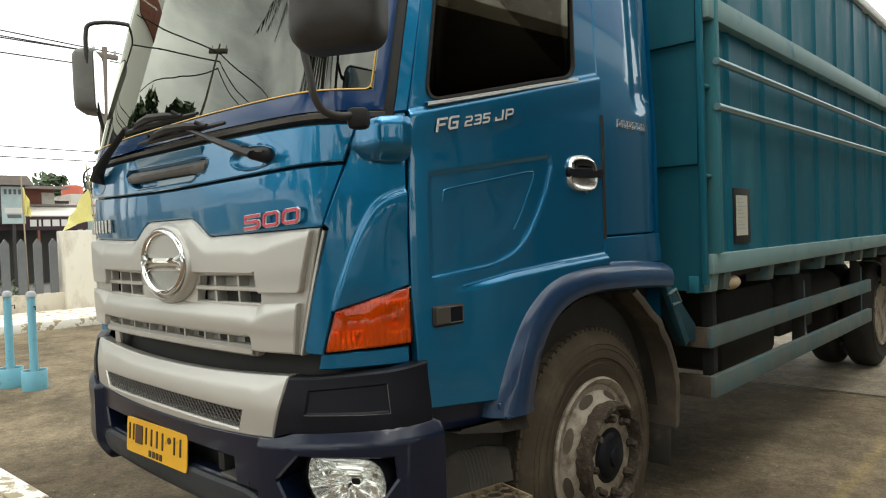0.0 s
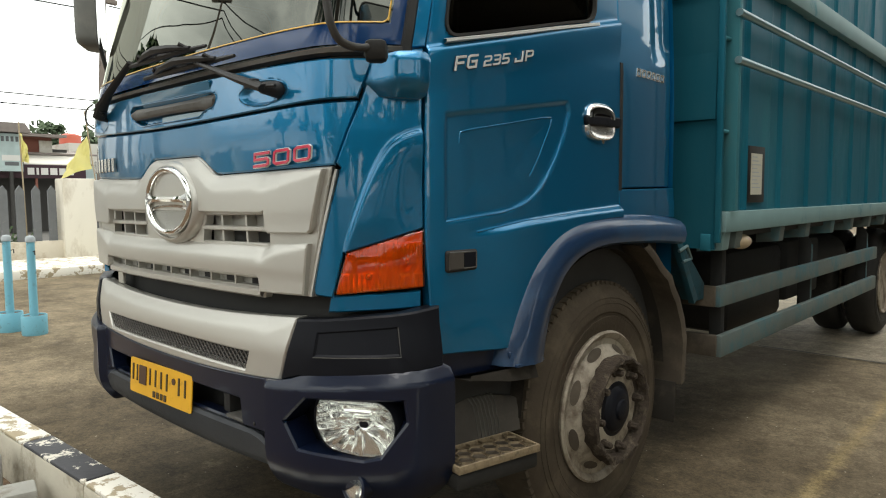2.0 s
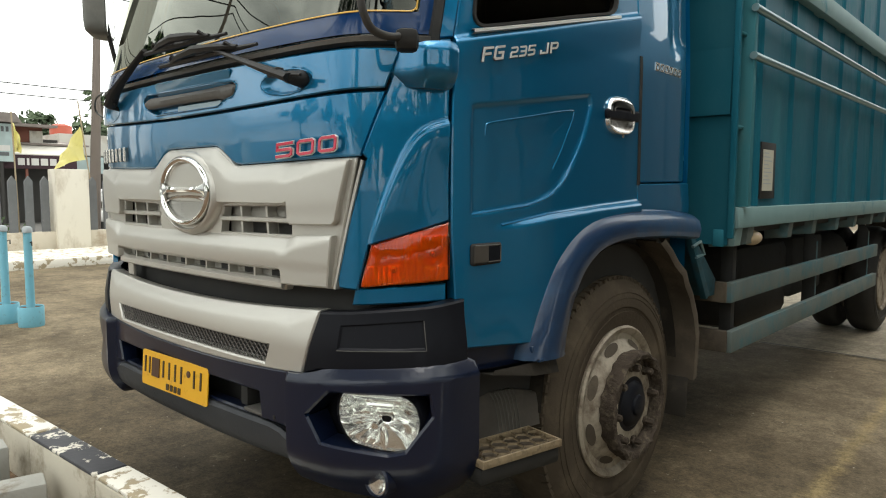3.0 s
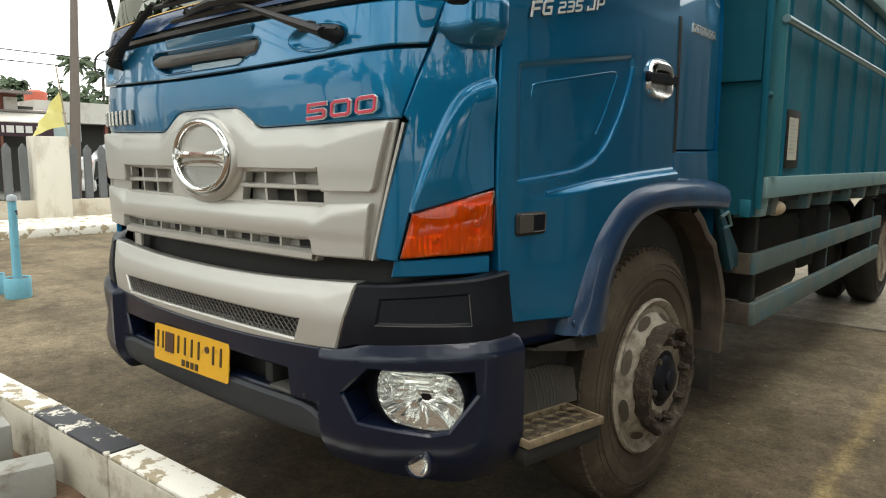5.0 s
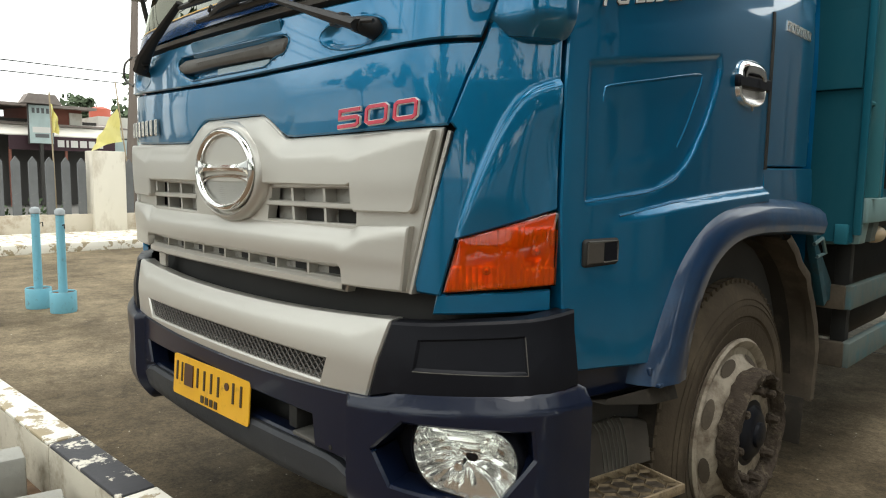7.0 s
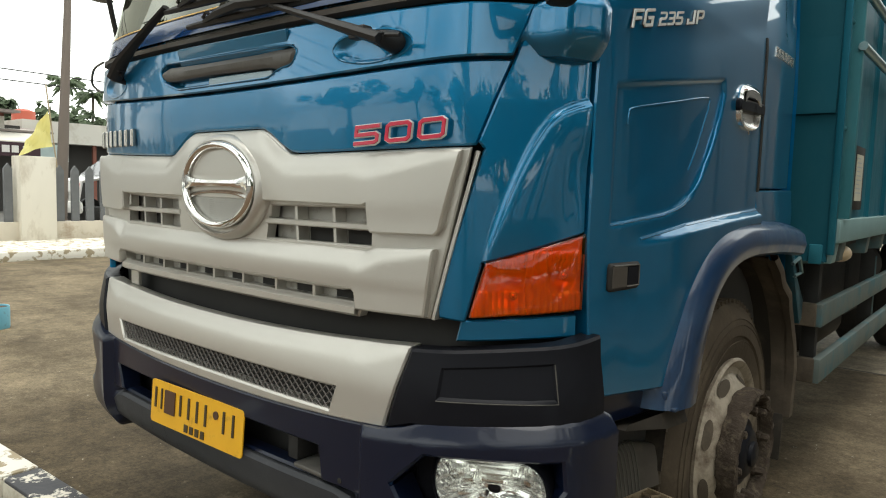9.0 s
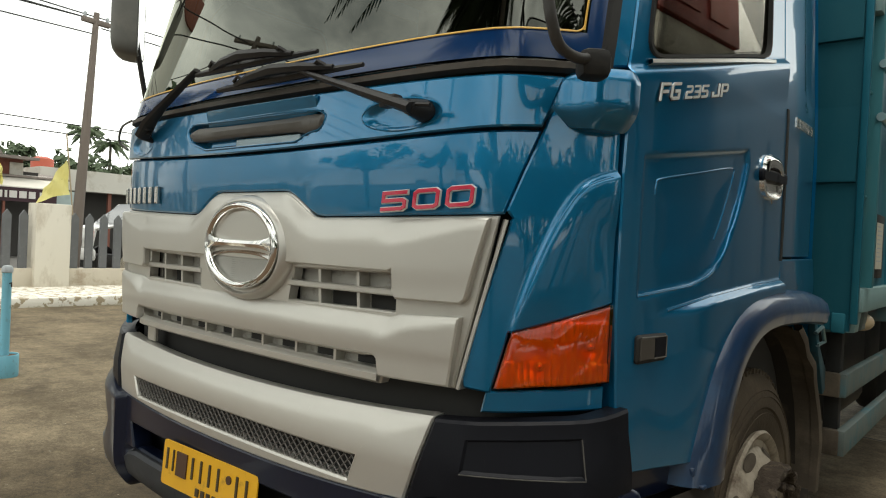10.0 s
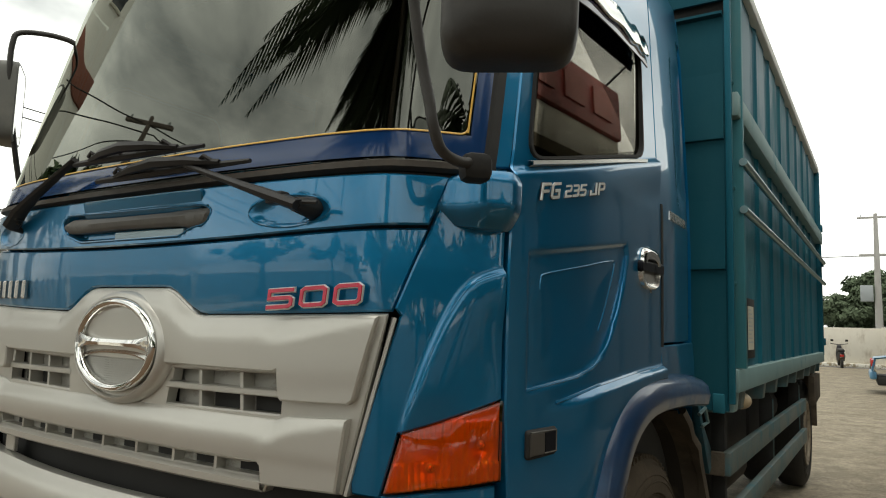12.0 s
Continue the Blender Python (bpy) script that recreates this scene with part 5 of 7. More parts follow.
    part("lamp_rim", strip([(sg * (ly + 0.004), 1.0995), (sg * (ly + 0.0535), 1.1005), (sg * (ly + 0.0535), 1.148), (sg * (ly - 0.046), 1.148)], 0.0040, 0.0205, 0.003), TRIMGREY, sl, "worn grey rim")
    # rear quarter and the flank over the arch
    Q = [(D_RE + 0.012, 1.345), (S_END - 0.004, 1.352), (S_END - 0.004, 2.57), (D_RE + 0.012, 2.57)]

    def quarter_relief(s, z):
        groove = [(sy(1.60), 1.885), (sy(1.745), 1.905), (sy(1.745), 2.45), (sy(1.60), 2.45)]
        return -0.012 * smoothstep(0.010, -0.012, poly_sdf((abs(s), z), groove)) - 0.03 * smoothstep(S_END - 0.06, S_END, abs(s)) ** 2
    part("rear_quarter", panel(fl(Q), 0.0, 0.03, 0.004, 0.03, height=quarter_relief), BLUE, truck, "blue rear quarter of the cab")
    R = [(D_RE + 0.010, 1.232), (sy(1.5), 1.232), (S_END, 1.215), (S_END, 1.338), (D_RE + 0.010, 1.330)]
    part("lower_quarter", panel(fl(R), 0.004, 0.03, 0.004, 0.03, height=lambda s, z: 0.006 * smoothstep(1.335, 1.25, z)), BLUE, truck, "flared blue lower quarter")
    part("door_gasket", strip([(sg * (D_RE + 0.006), 1.33), (sg * (D_RE + 0.006), 1.815)], 0.034, 0.012, 0.03), RUBBER, truck, "black rubber door edge")
    part("sill", panel(fl([(sy(0.322), 0.775), (sy(0.625), 0.760), (sy(0.615), 0.828), (sy(0.322), 0.844)]), -0.012, 0.04, 0.006, 0.05), NAVY, truck, "navy sill under the door")
    # rain visor over the side window
    V = [(sy(0.36), 2.225), (sy(0.50), 2.238), (sy(0.75), 2.240), (sy(0.98), 2.240), (sy(1.08), 2.240), (sy(1.15), 2.236)]
    dens = [(q.x, q.y) for q in smooth_path([(a, b, 0) for a, b in V], 5)]
    rings = [[skin(sg * a, b + 0.080, 0.018), skin(sg * a, b + 0.045, 0.026), skin(sg * a, b + 0.015, 0.029), skin(sg * a, b + 0.015, 0.024), skin(sg * a, b + 0.05, 0.016)] for a, b in dens]
    vis = part("rain_visor", loft(rings), PURPLE, door, "smoked visor with a chrome edge")
    rings = []
    for k, (a, b) in enumerate(dens):
        w = 0.006 * math.sin(k * 1.1)
        rings.append([skin(sg * a, b + 0.128, 0.004), skin(sg * a, b + 0.118 + w, 0.022), skin(sg * a, b + 0.09, 0.032), skin(sg * a, b + 0.050 + w, 0.035), skin(sg * a, b + 0.048 + w, 0.028)])
    part("visor_edge", loft(rings), CHROME, vis, "scalloped chrome edge")

# ---- door lettering (left side as seen) and plain blocks for the model name
tag = new("door_badge")
tag.parent = truck
tag["label"] = "silver FG 235 JP lettering"
p0, p1 = skin(sy(0.380), 1.667, 0.0175), skin(sy(0.725), 1.739, 0.0165)
unit = (p1 - p0).normalized()
LAYERS = [(0.0032, 0.0, 0.002, BADGEDARK), (0.0, 0.002, 0.003, WHITEBADGE)]
lettering("FG", p0 + unit * 0.004 + Vector((0, 0, 0.011)), p1 - p0, (0, 0, 1), 0.033, 0.034, 0.015, 0.0076, 0.22, LAYERS, tag, "letter")
lettering("235", p0 + unit * 0.124 + Vector((0, 0, 0.011)), p1 - p0, (0, 0, 1), 0.026, 0.026, 0.0145, 0.0062, 0.2, LAYERS, tag, "letter")
lettering("JP", p0 + unit * 0.264 + Vector((0, 0, 0.011)), p1 - p0, (0, 0, 1), 0.027, 0.031, 0.018, 0.0062, 0.2, LAYERS, tag, "letter")
tag = new("model_name")
tag.parent = truck
tag["label"] = "silver model name as plain blocks"
for i in range(6):
    a = sy(1.432) + i * 0.043
    part("name_block", panel([(a, 1.782), (a + 0.032, 1.782), (a + 0.038, 1.814), (a + 0.006, 1.814)], 0.004, 0.004, 0.001, 0.05, holes=[[(a + 0.008, 1.789), (a + 0.025, 1.789), (a + 0.030, 1.807), (a + 0.013, 1.807)][::-1]]), DULLCHROME, tag)

# ---- wheel-arch flares
for sg in (1, -1):
    path = smooth_path([(0, 0.572, 0.776), (0, 0.602, 0.88), (0, 0.650, 0.985), (0, 0.722, 1.087), (0, 0.828, 1.169), (0, 0.955, 1.216), (0, 1.12, 1.236), (0, 1.30, 1.240), (0, 1.55, 1.232), (0, 1.80, 1.208)], 5)
    inner_pts = smooth_path([(0, 0.745, 0.770), (0, 0.765, 0.86), (0, 0.800, 0.945), (0, 0.86, 1.03), (0, 0.945, 1.085), (0, 1.05, 1.115), (0, 1.18, 1.126), (0, 1.34, 1.124), (0, 1.56, 1.116), (0, 1.80, 1.098)], 5)
    rings = []
    for a, b in zip(path, inner_pts):
        def mixp(t, x):
            q = a + (b - a) * t
            return Vector((sg * x, q.y, q.z))
        rings.append([mixp(-0.06, 1.045), mixp(0.0, 1.086), mixp(0.10, 1.112), mixp(0.28, 1.134), mixp(0.6, 1.143), mixp(0.92, 1.135), mixp(1.0, 1.122), mixp(1.02, 1.10), mixp(1.0, 0.93)])
    flare = part("arch_flare", loft(rings), FLARE, truck, "navy wheel-arch flare with sky sheen in its colour")
    part("flare_end", box((sg * 1.11 - 0.035, 0.600, 0.772), (sg * 1.11 + 0.022, 0.745, 0.782), 0.003), FLARE, flare)
    part("flare_clip", box((sg * 1.100 - 0.02, 0.590, 0.797), (sg * 1.100 + 0.010, 0.630, 0.822), 0.006), FLARE, flare)
    well = []
    for k in range(15):
        a = math.pi * (0.02 + 0.96 * k / 14)
        well.append([(sg * 1.06, 1.24 - 0.53 * math.cos(a), 0.53 + 0.58 * math.sin(a)), (sg * 0.55, 1.24 - 0.53 * math.cos(a), 0.53 + 0.58 * math.sin(a))])
    part("wheel_well", loft(well), DUSTYDARK, truck, "dark wheel well")
    # mudguard behind the wheel and the flap under the door
    prof = [(1.45, 1.105), (1.516, 1.055), (1.60, 1.00), (1.66, 0.955), (1.70, 0.905), (1.765, 0.845), (1.805, 0.75), (1.824, 0.66), (1.826, 0.56), (1.818, 0.470)]
    part("mudguard", loft([[(sg * 0.80, y, z), (sg * 1.10, y, z), (sg * 1.10, y + 0.012, z + 0.004), (sg * 0.80, y + 0.012, z + 0.004)] for y, z in prof]), MUD, truck, "mud-caked plastic guard behind the wheel")
    wob = [0.0, 0.006, -0.004, 0.005, 0.0, -0.006, 0.0, 0.004, 0.0, 0.0]
    rings = [[(sg * 1.098, y - 0.004, z - 0.004), (sg * (1.124 + q), y - 0.006, z - 0.006), (sg * (1.130 + q), y + 0.012, z + 0.002), (sg * (1.124 + q), y + 0.032, z + 0.012), (sg * 1.098, y + 0.028, z + 0.012)] for (y, z), q in zip(prof, wob)]
    part("mudguard_lip", loft(rings), MUD, truck, "tan dusty lip of the mudguard")
    part("mud_flap", prism([(1.812, 0.47), (1.824, 0.47), (1.806, 0.29), (1.794, 0.29)], min(sg * 0.82, sg * 1.10), max(sg * 0.82, sg * 1.10), "x", 0.003), DUSTYDARK, truck, "dusty rubber mud flap")
    part("flap_hinge", box((sg * 1.09 - 0.015, 1.828, 0.50), (sg * 1.09 + 0.015, 1.90, 0.66), 0.008), MUD, truck)
    part("under_flap", loft([[(sg * 1.085, 0.43, 0.772), (sg * 1.10, 0.60, 0.766), (sg * 1.10, 0.735, 0.760)], [(sg * 1.08, 0.43, 0.757), (sg * 1.115, 0.60, 0.728), (sg * 1.115, 0.735, 0.714)], [(sg * 0.8, 0.43, 0.75), (sg * 0.8, 0.60, 0.72), (sg * 0.8, 0.735, 0.708)]]), DUSTYDARK, truck, "dusty plate under the sill")


# ---- wheels
def wheel(name, x, y, sg, dual=False):
    """A lathed tyre, rim and dished disc with hub parts."""
    w = new(name)
    w.parent = truck
    w.matrix_basis = Matrix.Translation((x * sg, y, 0.492)) @ Matrix.Diagonal((sg, 1, 1, 1))
    w["label"] = "dusty truck wheel with a cream rim"
    prof = [(-0.205, 0.285), (-0.215, 0.33), (-0.225, 0.39), (-0.220, 0.440), (-0.200, 0.470), (-0.178, 0.484), (-0.14, 0.490), (-0.10, 0.4915), (-0.06, 0.490), (-0.028, 0.484), (-0.008, 0.470), (0.012, 0.440), (0.024, 0.400), (0.022, 0.370), (0.016, 0.365), (0.015, 0.342), (0.010, 0.315), (0.0, 0.285)]
    bm = lathe(prof, 72)
    for k in range(0 if dual else 84):
        a = k * math.tau / 84
        tip = Matrix.Rotation(a, 4, "X")
        add_box(bm, (-0.075, -0.0125, 0.470), (-0.013, 0.0125, 0.4875), m=tip @ Matrix.Rotation(0.12, 4, "Z"))
    for r in (0.425, 0.405, 0.352):
        add_tube(bm, [(0.0245 if r < 0.41 else 0.0185, math.cos(k * math.tau / 72) * r, math.sin(k * math.tau / 72) * r) for k in range(73)], 0.0014, 5)
    part("tyre", bm, RUBBER if dual else TYRE, w, "dusty worn tyre")
    part("rim", lathe([(-0.08, 0.25), (-0.01, 0.258), (0.008, 0.266), (0.018, 0.276), (0.024, 0.288), (0.016, 0.296), (0.004, 0.292)], 64), RIM, w, "cream rim flange")
    # dished disc with oval hand holes
    prof2 = [(0.000, 0.256), (-0.004, 0.248), (0.012, 0.236), (0.030, 0.215), (0.050, 0.185), (0.064, 0.165), (0.068, 0.150), (0.068, 0.10)]
    if dual:
        prof2 = [(-0.02, 0.256), (-0.07, 0.235), (-0.11, 0.20), (-0.125, 0.165), (-0.125, 0.10)]
    part("disc", lathe(prof2 + [(prof2[-1][0], 0.0)], 64), RIM, w, "cream wheel disc")
    if not dual:
        for k in range(8):
            a = k * math.tau / 8 + 0.35
            pts = [(0.043 * math.cos(u), 0.0165 * math.sin(u)) for u in np.linspace(0, math.tau, 20, endpoint=False)]
            m = Matrix.Rotation(a, 4, "X") @ Matrix.Translation((0.0205, 0, 0.2295)) @ Matrix.Rotation(radians(55), 4, "Y")
            bm = bmesh.new()
            lo = [bm.verts.new((-q, p, 0)) for p, q in pts]
            bm.faces.new(lo)
            hi = [bm.verts.new((-q * 1.18, p * 1.12, -0.001)) for p, q in pts]
            for i in range(len(pts)):
                bm.faces.new((lo[i], lo[(i + 1) % len(pts)], hi[(i + 1) % len(pts)], hi[i]))
            bmesh.ops.transform(bm, matrix=m, verts=bm.verts)
            part("hand_hole", bm, MUD, w, "dark oval hole")
        # rust-caked flange ring, studs and black hub
        rings = []
        rnd = random.Random(4)
        prof3 = [(0.046, 0.200), (0.085, 0.206), (0.104, 0.203), (0.108, 0.192), (0.102, 0.180), (0.080, 0.174), (0.062, 0.170)]
        for k in range(56):
            a = k * math.tau / 56
            c, s = math.cos(a), math.sin(a)
            row = []
            for px, pr in prof3:
                j = 1 + rnd.uniform(-0.040, 0.034)
                row.append((px + rnd.uniform(-0.004, 0.004), c * pr * j, s * pr * j))
            rings.append(row)
        rings.append(rings[0])
        part("flange_ring", loft(rings), RUST, w, "rust-caked flange ring")
        for k in range(8):
            a = k * math.tau / 8 + 0.1
            bm = lathe([(0.066, 0.019), (0.085, 0.019), (0.088, 0.015), (0.110, 0.013), (0.114, 0.008), (0.114, 0.0)], 6)
            bmesh.ops.translate(bm, verts=bm.verts, vec=(-0.006, math.cos(a) * 0.147, math.sin(a) * 0.147))
            part("wheel_nut", bm, RUST, w)
        part("hub_plate", lathe([(0.066, 0.178), (0.068, 0.172), (0.058, 0.12), (0.056, 0.09)], 40), RUST, w, "greasy hub plate")
        part("hub", lathe([(0.050, 0.118), (0.066, 0.114), (0.072, 0.090), (0.080, 0.084), (0.090, 0.070), (0.094, 0.055), (0.094, 0.0)], 36), BLACKP, w, "greasy black hub")
        part("hub_cap", lathe([(0.092, 0.042), (0.104, 0.040), (0.108, 0.030), (0.108, 0.0)], 24), BLACKP, w)
    else:
        for k in range(8):
            a = k * math.tau / 8
            bm = lathe([(-0.125, 0.016), (-0.09, 0.016), (-0.085, 0.0)], 6)
            bmesh.ops.translate(bm, verts=bm.verts, vec=(0, math.cos(a) * 0.13, math.sin(a) * 0.13))
            part("wheel_nut", bm, RUST, w)
        part("hub", lathe([(-0.125, 0.09), (-0.06, 0.085), (-0.05, 0.06), (-0.02, 0.058), (-0.015, 0.0)], 30), RUST, w)
    return w


WHEEL_Y, REAR_Y = 1.232, 6.30
for sg in (1, -1):
    wheel("front_wheel", 1.055, WHEEL_Y, sg)
    wheel("rear_wheel", 1.05, REAR_Y, sg, True)
    wheel("inner_rear_wheel", 0.75, REAR_Y, sg, True)
for y in (WHEEL_Y, REAR_Y):
    part("axle", tube([(-0.9, y, 0.5), (0.9, y, 0.5)], 0.075, 14), VOID, truck)
for x in (-0.42, 0.42):
    part("chassis_rail", box((x - 0.035, 0.35, 0.72), (x + 0.035, 6.75, 0.97), 0.004), VOID, truck, "dark chassis rail")

# ---- step below the left door
step = new("cab_step")
step.parent = truck
step["label"] = "grimy honeycomb cab step"
st_m = Matrix.Translation((1.095, 0.492, 0.530)) @ Matrix.Rotation(radians(-11), 4, "Z")
step.matrix_basis = st_m
part("step_frame", box((-0.09, -0.16, -0.075), (0.062, 0.16, -0.022), 0.012), RUBBER, step, "black step bracket")
for lo, hi in (((-0.085, -0.155, -0.02), (-0.077, 0.155, 0.004)), ((0.062, -0.155, -0.02), (0.070, 0.155, 0.004)), ((-0.085, -0.160, -0.02), (0.070, -0.152, 0.004)), ((-0.085, 0.152, -0.02), (0.070, 0.160, 0.004))):
    part("step_edge", box(lo, hi, 0.002), SKYSTEP, step)
bm = bmesh.new()
for i in range(-1, 7):
    for j in range(-1, 5):
        cx, cy = -0.066 + j * 0.0440, -0.150 + i * 0.0508 + (j % 2) * 0.0254
        hexa = [(cx + 0.0290 * math.cos(k * math.pi / 3), cy + 0.0290 * math.sin(k * math.pi / 3)) for k in range(6)]
        if -0.085 < cx < 0.075 and -0.16 < cy < 0.16:
            for k in range(6):
                a, b = hexa[k], hexa[(k + 1) % 6]
                a = (min(0.066, max(-0.081, a[0])), min(0.156, max(-0.156, a[1])))
                b = (min(0.066, max(-0.081, b[0])), min(0.156, max(-0.156, b[1])))
                if math.dist(a, b) > 0.004:
                    dx, dy = b[0] - a[0], b[1] - a[1]
                    n = math.hypot(dx, dy)
                    ox, oy = -dy / n * 0.0026, dx / n * 0.0026
                    top = 0.0008 * (k % 3)
                    lo4 = [bm.verts.new((p[0] + q * ox, p[1] + q * oy, -0.005)) for p, q in ((a, 1), (a, -1), (b, -1), (b, 1))]
                    hi4 = [bm.verts.new((p[0] + q * ox * 0.7, p[1] + q * oy * 0.7, top)) for p, q in ((a, 1), (a, -1), (b, -1), (b, 1))]
                    bm.faces.new(hi4)
                    for m in range(4):
                        bm.faces.new((lo4[m], lo4[(m + 1) % 4], hi4[(m + 1) % 4], hi4[m]))
bmesh.ops.recalc_face_normals(bm, faces=bm.faces)
part("honeycomb_tread", bm, SKYSTEP, step, "tan scuffed honeycomb tread")["kind"] = "stuff"
part("tread_well", box((-0.076, -0.151, -0.0225), (0.061, 0.151, -0.0165)), MUD, step, "dark muddy well under the tread")
part("step_back", loft([[(a, y, q * h) for y, h in ((-0.17, 0.080), (-0.12, 0.108), (-0.06, 0.128), (0.0, 0.137), (0.08, 0.134), (0.15, 0.122), (0.21, 0.104))] for a, q in ((-0.080, 0.0), (-0.090, 0.6), (-0.100, 0.96), (-0.106, 1.0), (-0.160, 0.98))]), DUSTYRUB, step, "dark splash plate behind the step")
for i in range(7):
    y = 0.018 + 0.015 * i
    part("scuff_rib", tube([(-0.079, y + 0.012, 0.006), (-0.087, y + 0.009, 0.06), (-0.095, y + 0.001, 0.112), (-0.101, y - 0.012 + 0.001 * i, 0.134), (-0.13, y - 0.014, 0.137)], 0.0022, 5), SCUFF, step)
part("front_valance", box((-0.98, 0.30, 0.42), (0.98, 0.34, 0.78), 0.01), VOID, truck, "dark plate behind the bumper")
part("engine_block", box((-0.40, 0.45, 0.55), (0.40, 1.7, 1.15), 0.03), VOID, truck)
# two plates added to keep light from passing under the cab
part("underbody_blocker", box((-1.0, 0.34, 0.74), (1.0, 0.72, 0.78), 0.005), VOID, truck, "added plate blocking light under the cab")
part("underbody_blocker", box((-0.52, 0.72, 0.78), (0.52, 1.95, 0.82), 0.005), VOID, truck)
part("radiator", box((-0.55, 0.14, 0.62), (0.55, 0.22, 1.25), 0.01), VOID, truck)

# ---- mirrors
for sg in (1, -1):
    mir = new("side_mirror")
    mir.parent = truck
    mir["label"] = "black mirror on a bent tube arm"
    if sg > 0:
        arm = [(1.066, 0.090, 1.705), (1.060, 0.040, 1.688), (1.054, -0.020, 1.697), (1.051, -0.047, 1.735), (1.043, -0.051, 1.78), (1.030, -0.055, 1.84), (1.019, -0.068, 1.93), (1.010, -0.078, 2.05), (1.006, -0.080, 2.30), (1.006, -0.05, 2.44), (1.0, 0.10, 2.49), (0.96, 0.33, 2.48)]
        head = Matrix.Translation((1.235, -0.105, 1.985)) @ Matrix.Rotation(radians(28), 4, "Z")
    else:
        arm = [(-1.070, 0.330, 1.770), (-1.125, 0.285, 1.83), (-1.130, 0.260, 1.92), (-1.095, 0.205, 2.10), (-1.062, 0.165, 2.26), (-1.056, 0.160, 2.40), (-1.045, 0.185, 2.452), (-0.985, 0.295, 2.462), (-0.945, 0.355, 2.425), (-0.952, 0.365, 2.28), (-0.985, 0.350, 2.06)]
        head = Matrix.Translation((-1.158, 0.205, 2.188)) @ Matrix.Rotation(radians(-32), 4, "Z")
    part("arm", tube(smooth_path(arm, 6), 0.0105, 10), MIRRORSHELL, mir, "black tube arm")
    b0 = Vector(arm[0])
    part("base", box((-0.030, -0.028, -0.032), (0.030, 0.032, 0.024), 0.016, Matrix.Translation(b0 + Vector((sg * -0.004, -0.002, -0.014))) @ Matrix.Rotation(radians(45 * sg), 4, "Z")), RUBBER, mir, "black rubber arm base")
    hh = 0.185 if sg > 0 else 0.155
    shp = round_poly([(-0.115, -hh), (0.105, -hh), (0.115, hh), (-0.115, hh)], 0.05, 5)
    rings = [[(x * k, d, z * (1 - (1 - k) * 0.6)) for x, z in shp] for k, d in ((0.93, 0.045), (1.0, 0.040), (1.0, 0.0), (0.95, -0.035), (0.80, -0.055), (0.4, -0.066), (0.01, -0.068))]
    bm = loft(rings, True)
    bmesh.ops.transform(bm, matrix=head, verts=bm.verts)
    part("shell", bm, PALESHELL if sg < 0 else MIRRORSHELL, mir, "dark mirror shell")
    bm = bmesh.new()
    bm.faces.new([bm.verts.new((x * 0.93, 0.044, z * 0.93)) for x, z in shp])
    bmesh.ops.transform(bm, matrix=head, verts=bm.verts)
    part("mirror_glass", bm, CHROME, mir)
    if sg > 0:
        for z in (1.99, 2.10):
            part("stay", tube([(1.012, -0.076, z), (1.09, -0.125, z), (1.20, -0.13, z)], 0.009, 8), RUBBER, mir)
    if sg < 0:
        part("stay", tube([(-1.060, 0.165, 2.24), (-1.13, 0.17, 2.22)], 0.008, 8), RUBBER, mir)


# ---- wipers
def wiper(pivot, elbow, blade_a, blade_b, name):
    w = new(name)
    w.parent = truck
    w["label"] = "worn black windscreen wiper"
    pv = Vector(pivot)
    part("pivot", lathe([(-0.035, 0.016), (0.0, 0.022), (0.02, 0.026), (0.04, 0.026)], 18, "y"), WIPER, w).location = pv
    el = Vector(elbow)
    mid = pv + (el - pv) * 0.45 + Vector((0, -0.012, 0))
    part("arm", tube([pv + Vector((0.012, -0.03, -0.004)), pv + (mid - pv) * 0.5 + Vector((0, -0.028, 0)), mid + Vector((0, -0.02, 0)), el + Vector((0, -0.012, 0))], [0.026, 0.024, 0.018, 0.012], 8, 0.55), WIPER, w)
    part("knuckle", box((-0.028, -0.018, -0.014), (0.022, 0.012, 0.014), 0.006, Matrix.Translation(pv + (mid - pv) * 0.30 + Vector((0, -0.022, 0)))), WIPER, w)
    a, b = Vector(blade_a), Vector(blade_b)
    n = 10
    part("blade", tube([a + (b - a) * (i / n) + Vector((0, -0.004 - 0.006 * math.sin(math.pi * i / n), 0)) for i in range(n + 1)], [0.005 + 0.006 * math.sin(math.pi * min(1, 0.12 + i / n * 0.86)) for i in range(n + 1)], 6), WIPER, w)
    part("frame", tube([a + (b - a) * 0.16 + Vector((0, -0.012, 0.004)), a + (b - a) * 0.32 + Vector((0, -0.03, 0.012)), a + (b - a) * 0.5 + Vector((0, -0.040, 0.016)), a + (b - a) * 0.68 + Vector((0, -0.03, 0.012)), a + (b - a) * 0.84 + Vector((0, -0.012, 0.004))], [0.007, 0.012, 0.015, 0.012, 0.007], 6), WIPER, w)
    for k in (0.22, 0.40, 0.60, 0.78):
        part("clip", tube([a + (b - a) * (k - 0.05) + Vector((0, -0.020, 0.012)), a + (b - a) * k + Vector((0, -0.030, 0.020)), a + (b - a) * (k + 0.05) + Vector((0, -0.008, 0.0))], 0.005, 5), WIPER, w)
    part("nozzle", tube([pv + Vector((0.02, -0.03, 0.004)), pv + Vector((0.06, -0.028, 0.0))], 0.005, 6), WIPER, w)


